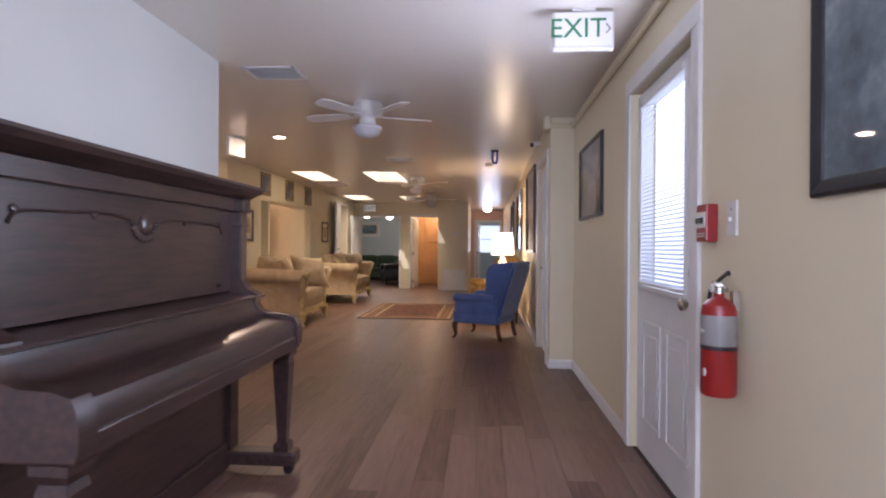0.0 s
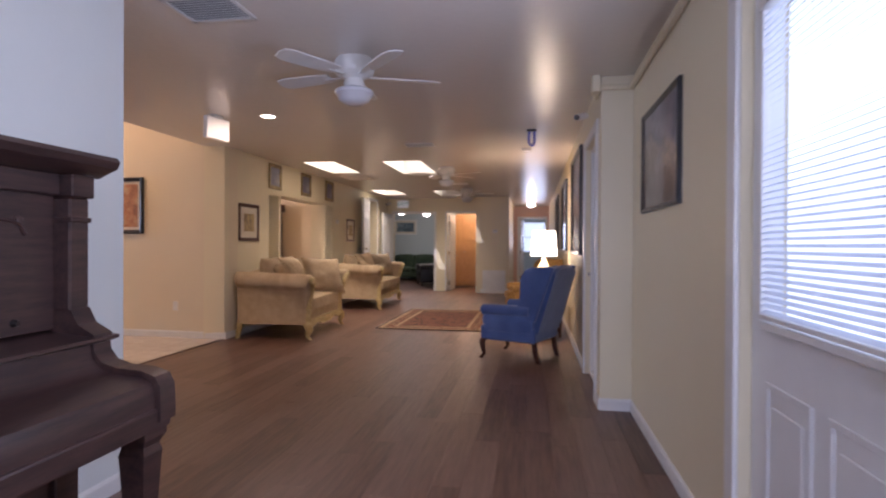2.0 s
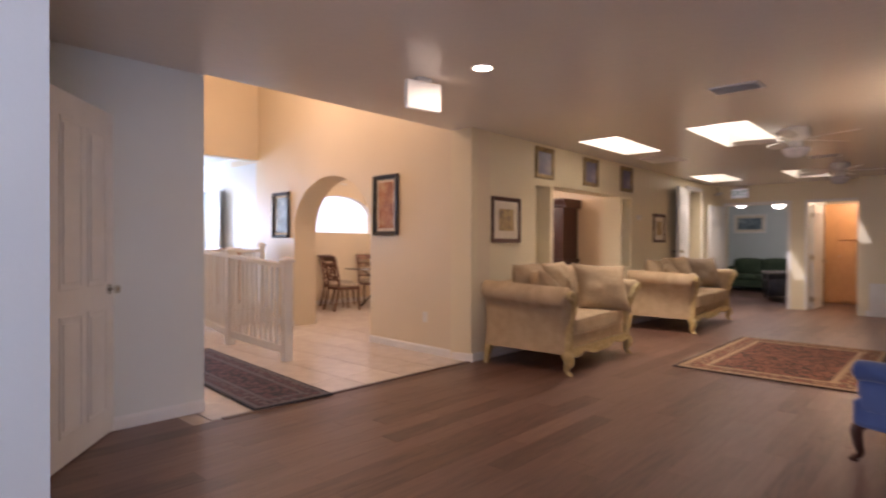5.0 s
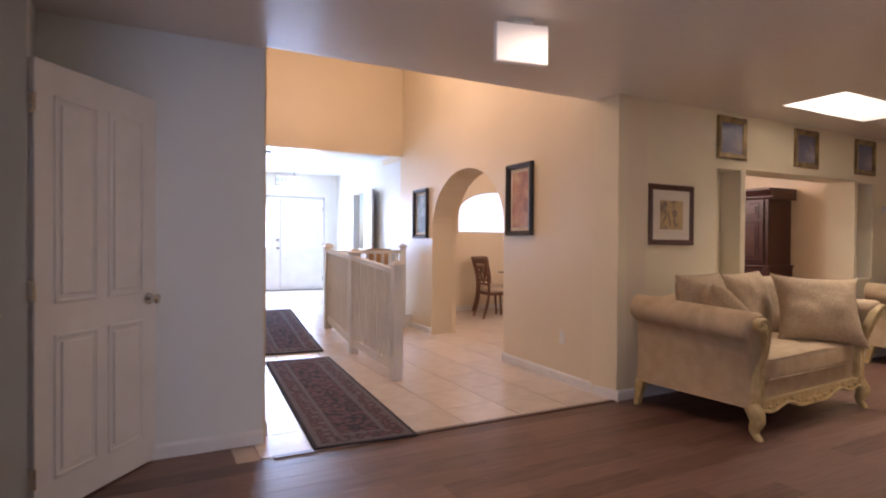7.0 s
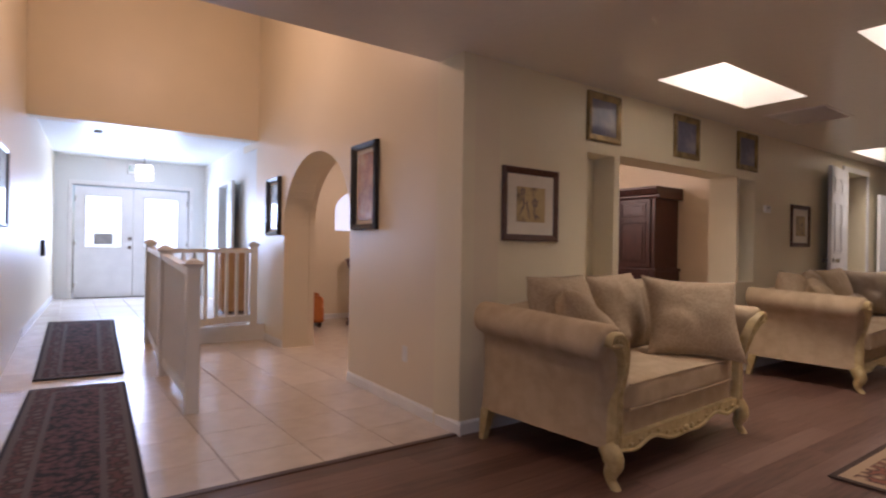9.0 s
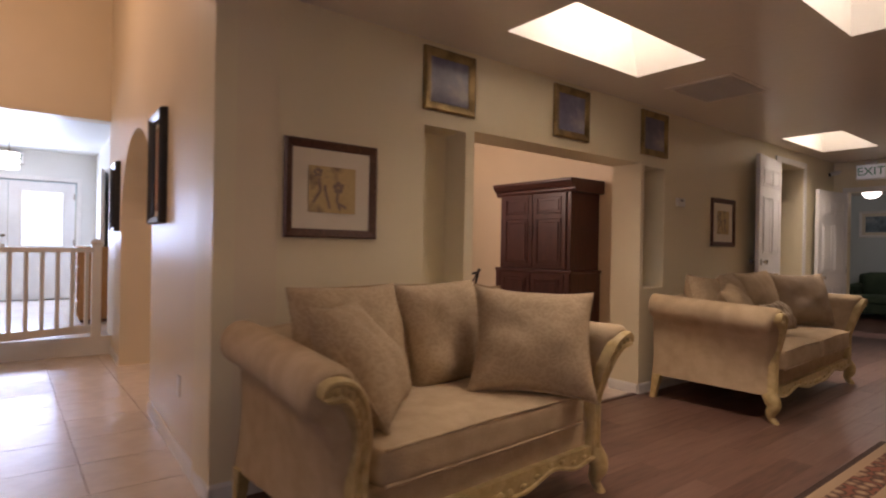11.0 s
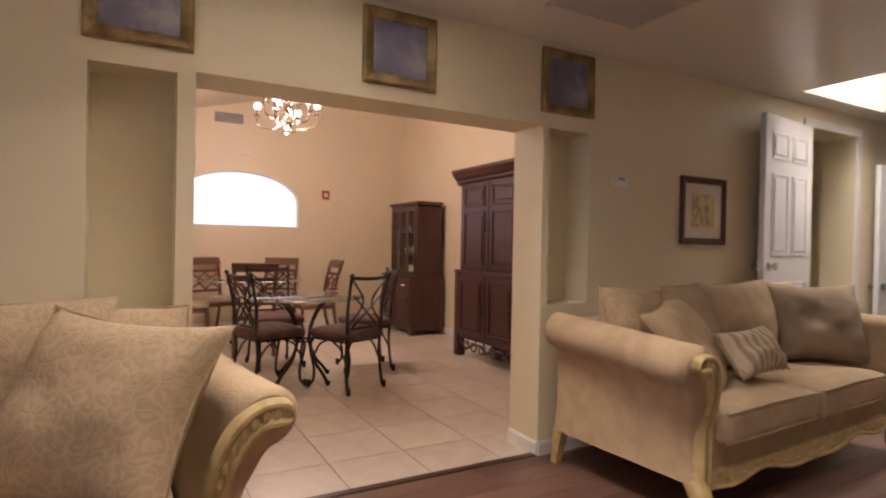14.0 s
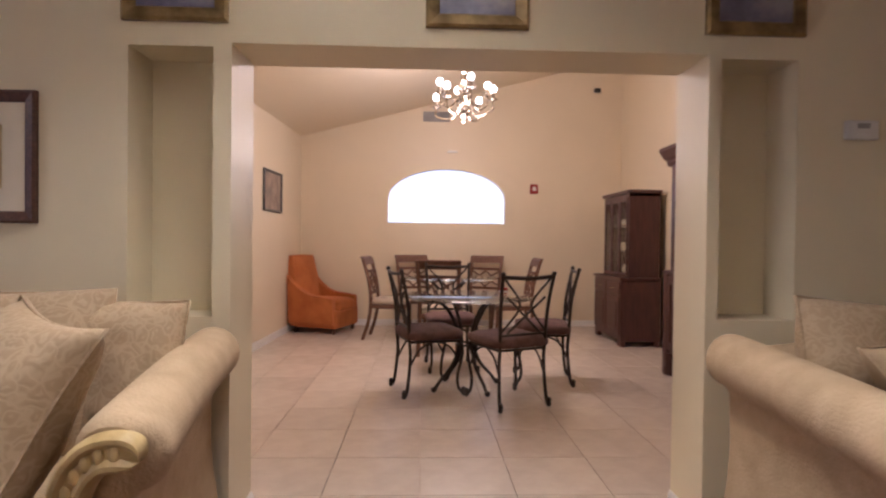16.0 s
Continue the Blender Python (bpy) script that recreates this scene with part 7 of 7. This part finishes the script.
# orange chair
o = thing("orange_armchair", "orange high-backed upholstered armchair in the corner", "armchair", face(-9.00, 8.86, -8.63, 9.86))
F = M["orange"]
part("base", box(-0.28, 0.34, -0.31, 0.31, 0.07, 0.30, 0.03, 3), F, o, "", True)
q = part("seat_cushion", soft_box(0.56, 0.46, 0.15, 0.05, 0.02, 8), F, o, "", "all")
q.location = (0.06, 0, 0.28)
bm = bmesh.new()
ring_sweep(bm, [[(-0.34 - 0.10 * f, -hw_, z), (-0.18 - 0.14 * f, -hw_, z), (-0.18 - 0.14 * f, hw_, z), (-0.34 - 0.10 * f, hw_, z)] for f, z, hw_ in ((0, 0.08, 0.31), (0.2, 0.40, 0.31), (0.6, 0.72, 0.28), (0.95, 0.97, 0.25), (1.0, 0.985, 0.235))])
bmesh.ops.bevel(bm, geom=[e for e in bm.edges], offset=0.02, segments=2, profile=0.5, affect="EDGES")
part("backrest", bm, F, o, "tall slightly tapering back", True)
for s in (-1, 1):
    bm = bmesh.new()
    pts = smooth_curve([(-0.36, 0, 0.74), (-0.22, 0, 0.60), (-0.05, 0, 0.50), (0.18, 0, 0.47), (0.30, 0, 0.45)], 4)
    poly = [(p_.x, p_.z) for p_ in pts] + [(0.32, 0.12), (-0.34, 0.12)]
    prism(bm, poly, "y", s * 0.25, s * 0.35)
    bmesh.ops.bevel(bm, geom=[e for e in bm.edges if abs(e.verts[0].co.y - e.verts[1].co.y) < 1e-4], offset=0.022, segments=2, profile=0.5, affect="EDGES")
    part("arm", bm, F, o, "low sloping arm", True)
    for x in (-0.27, 0.28):
        bm = bmesh.new()
        lathe(bm, [(0.02, 0.0), (0.026, 0.02), (0.022, 0.08)], x, s * 0.26, 10)
        part("foot", bm, M["legwood"], o)

# chandelier
c = thing("chandelier", "lit silver chandelier with curled arms and frosted bulbs", "chandelier", pose(-6.9, 10.52, -0.16) @ Matrix.Diagonal((1.13, 1.13, 1.13, 1)))
bm = bmesh.new()
zc = 3.08
lathe(bm, [(0.06, zc + 0.03), (0.06, zc), (0.01, zc - 0.02), (0.008, 2.60)], n=14)
part("chain_rod", bm, M["silver"], c)
bm = bmesh.new()
lathe(bm, [(0.012, 2.62), (0.03, 2.58), (0.02, 2.54), (0.05, 2.49), (0.055, 2.45), (0.03, 2.41), (0.02, 2.37), (0.045, 2.33), (0.06, 2.29), (0.045, 2.25), (0.015, 2.225), (0.022, 2.20), (0.0, 2.185)], n=20)
part("column", bm, M["silver"], c, "", True)
for k in range(8):
    a_ = 2 * math.pi * k / 8 + 0.2
    big = 0.265 if k % 2 else 0.20
    up = 0.0 if k % 2 else 0.08
    ca, sa = math.cos(a_), math.sin(a_)
    bm = bmesh.new()
    tube(bm, smooth_curve([(0.04 * ca, 0.04 * sa, 2.33 + up), (0.12 * ca, 0.12 * sa, 2.24 + up), (big * ca, big * sa, 2.27 + up), ((big + 0.01) * ca, (big + 0.01) * sa, 2.345 + up)], 5), 0.009, 8)
    lathe(bm, [(0.012, 2.34 + up), (0.04, 2.35 + up), (0.042, 2.358 + up), (0.014, 2.362 + up), (0.014, 2.41 + up)], (big + 0.01) * ca, (big + 0.01) * sa, 12)
    arm = part("arm", bm, M["silver"], c, "", True)
    bm = bmesh.new()
    bmesh.ops.create_icosphere(bm, subdivisions=2, radius=0.029, matrix=Matrix.Translation(((big + 0.01) * ca, (big + 0.01) * sa, 2.44 + up)) @ Matrix.Diagonal((1, 1, 1.15, 1)))
    part("bulb", bm, M["bulb"], arm, "glowing globe bulb", "all")
bulb("chandelier_glow", (-6.9, 10.52, 2.10), 40, (1.0, 0.76, 0.54), 0.26)
bulb("chandelier_glow", (-6.9, 10.52, 2.90), 42, (1.0, 0.76, 0.54), 0.18)

# ---- laid pieces: planks and tiles ----


def plank_mesh(w, l_, t=0.011):
    bm = bmesh.new()
    e = 0.0007
    ring_sweep(bm, [[(-w / 2, -l_ / 2, -t), (w / 2, -l_ / 2, -t), (w / 2, l_ / 2, -t), (-w / 2, l_ / 2, -t)],
                    [(-w / 2, -l_ / 2, -e), (w / 2, -l_ / 2, -e), (w / 2, l_ / 2, -e), (-w / 2, l_ / 2, -e)],
                    [(-w / 2 + e, -l_ / 2 + e, 0), (w / 2 - e, -l_ / 2 + e, 0), (w / 2 - e, l_ / 2 - e, 0), (-w / 2 + e, l_ / 2 - e, 0)]])
    return bm


rng = random.Random(7)
PW, PL = 0.152, 1.22
floor_ob = bpy.data.objects["floor"]
me_p = part("plank", plank_mesh(PW - 0.0006, PL - 0.0006), M["plank"], floor_ob)
shared, first = me_p.data, me_p
rest, count = [], 0
cols = int((0.9 + 3.785) / PW) + 1
for i in range(cols):
    x = -3.745 + PW * (i + 0.5) - 0.035
    off = rng.random() * PL
    y = -2.2 - off
    while y < 16.15:
        y0, y1 = max(y, -2.15), min(y + PL, 16.19)
        if x + PW / 2 > -3.75 and y1 - y0 > 0.05 and x - PW / 2 < 0.76:
            if 3.0 < y0 and y1 < 12.0 and x < 0.6 and y1 - y0 > PL - 0.01 and count < 296:
                ob = first if count == 0 else new("plank", shared)
                ob.parent = floor_ob
                ob.location = (x, (y0 + y1) / 2, 0.0)
                count += 1
            else:
                rest.append((x, y0, y1))
        y += PL
bm = bmesh.new()
for x, y0, y1 in rest:
    q = plank_mesh(PW - 0.0012, (y1 - y0) - 0.0012)
    me = bpy.data.meshes.new("tmp")
    q.to_mesh(me)
    q.free()
    me.transform(Matrix.Translation((x, (y0 + y1) / 2, 0)))
    bm.from_mesh(me)
    bpy.data.meshes.remove(me)
tagged(part("planks", bm, M["plank"], floor_ob), "", "", "", "stuff")

TS = 0.456


def tile_mesh(w, l_):
    return plank_mesh(w, l_, 0.009)


tiled = bpy.data.objects["floor_tiled"]
inv = HALL.inverted()
tb = tile_mesh(TS - 0.0045, TS - 0.0045)
t0 = part("tile", tb, M["tile"], tiled)
tshare, used, edge_tiles = t0.data, False, []


def on_low_floor(x, y):
    u = inv @ Vector((x, y, 0))
    if x > -3.80 or x < -9.48 or y > 12.95:
        return False
    if u.y < HV or (u.x > -0.38 and y < 5.2) or (u.x < -4.27 and u.y < 0.1):
        return False
    if u.y < -1.25 and u.x < RAMP0:
        return False
    return True


for i in range(-14, 4):
    for j in range(-14, 10):
        cx, cy = -4.628 + TS * i + TS / 2, 10.146 + TS * j + TS / 2
        full = [on_low_floor(cx + a_ * TS / 2, cy + b_ * TS / 2) for a_ in (-1, 1) for b_ in (-1, 1)]
        if all(full):
            ob = new("tile", tshare) if used else t0
            used = True
            ob.parent, ob.location = tiled, (cx, cy, 0)
        elif any(full):
            edge_tiles.append((cx, cy))
# cut tiles along the borders, trimmed to where the floor ends
for cx, cy in edge_tiles:
    x0, x1, y0, y1 = cx - TS / 2 + 0.003, cx + TS / 2 - 0.003, cy - TS / 2 + 0.003, cy + TS / 2 - 0.003
    x1 = min(x1, -3.80)
    if cy < 7.6:
        lim = (HALL @ Vector((RAMP0, 0, 0))).x
        if y0 < 6.5 and x0 < lim < x1 and cy < 6.5:
            x0 = lim
    if x1 - x0 > 0.02:
        part("tile", box(x0, x1, y0, y1, -0.009, 0.0), M["tile"], tiled)
ramp_ob = bpy.data.objects["ramp"]
tr = part("tile", tile_mesh(TS - 0.006, TS - 0.006), M["tile"], ramp_ob)
used = False
for i in range(17):
    for j in range(6):
        u, v = -TS * (i + 0.5), HV + TS * (j + 0.5)
        if i < 4:
            if v > -1.30:
                continue
            m_ = pose(RAMP0, 0, 0, 0, RISE, 0) @ pose(u, v, 0.0005)
        else:
            if v > -0.2 and u > -2.9:
                continue
            m_ = pose(RAMP0 + u + 0.02, v, PZ)
        ob = new("tile", tr.data) if used else tr
        used = True
        ob.parent, ob.matrix_basis = ramp_ob, m_
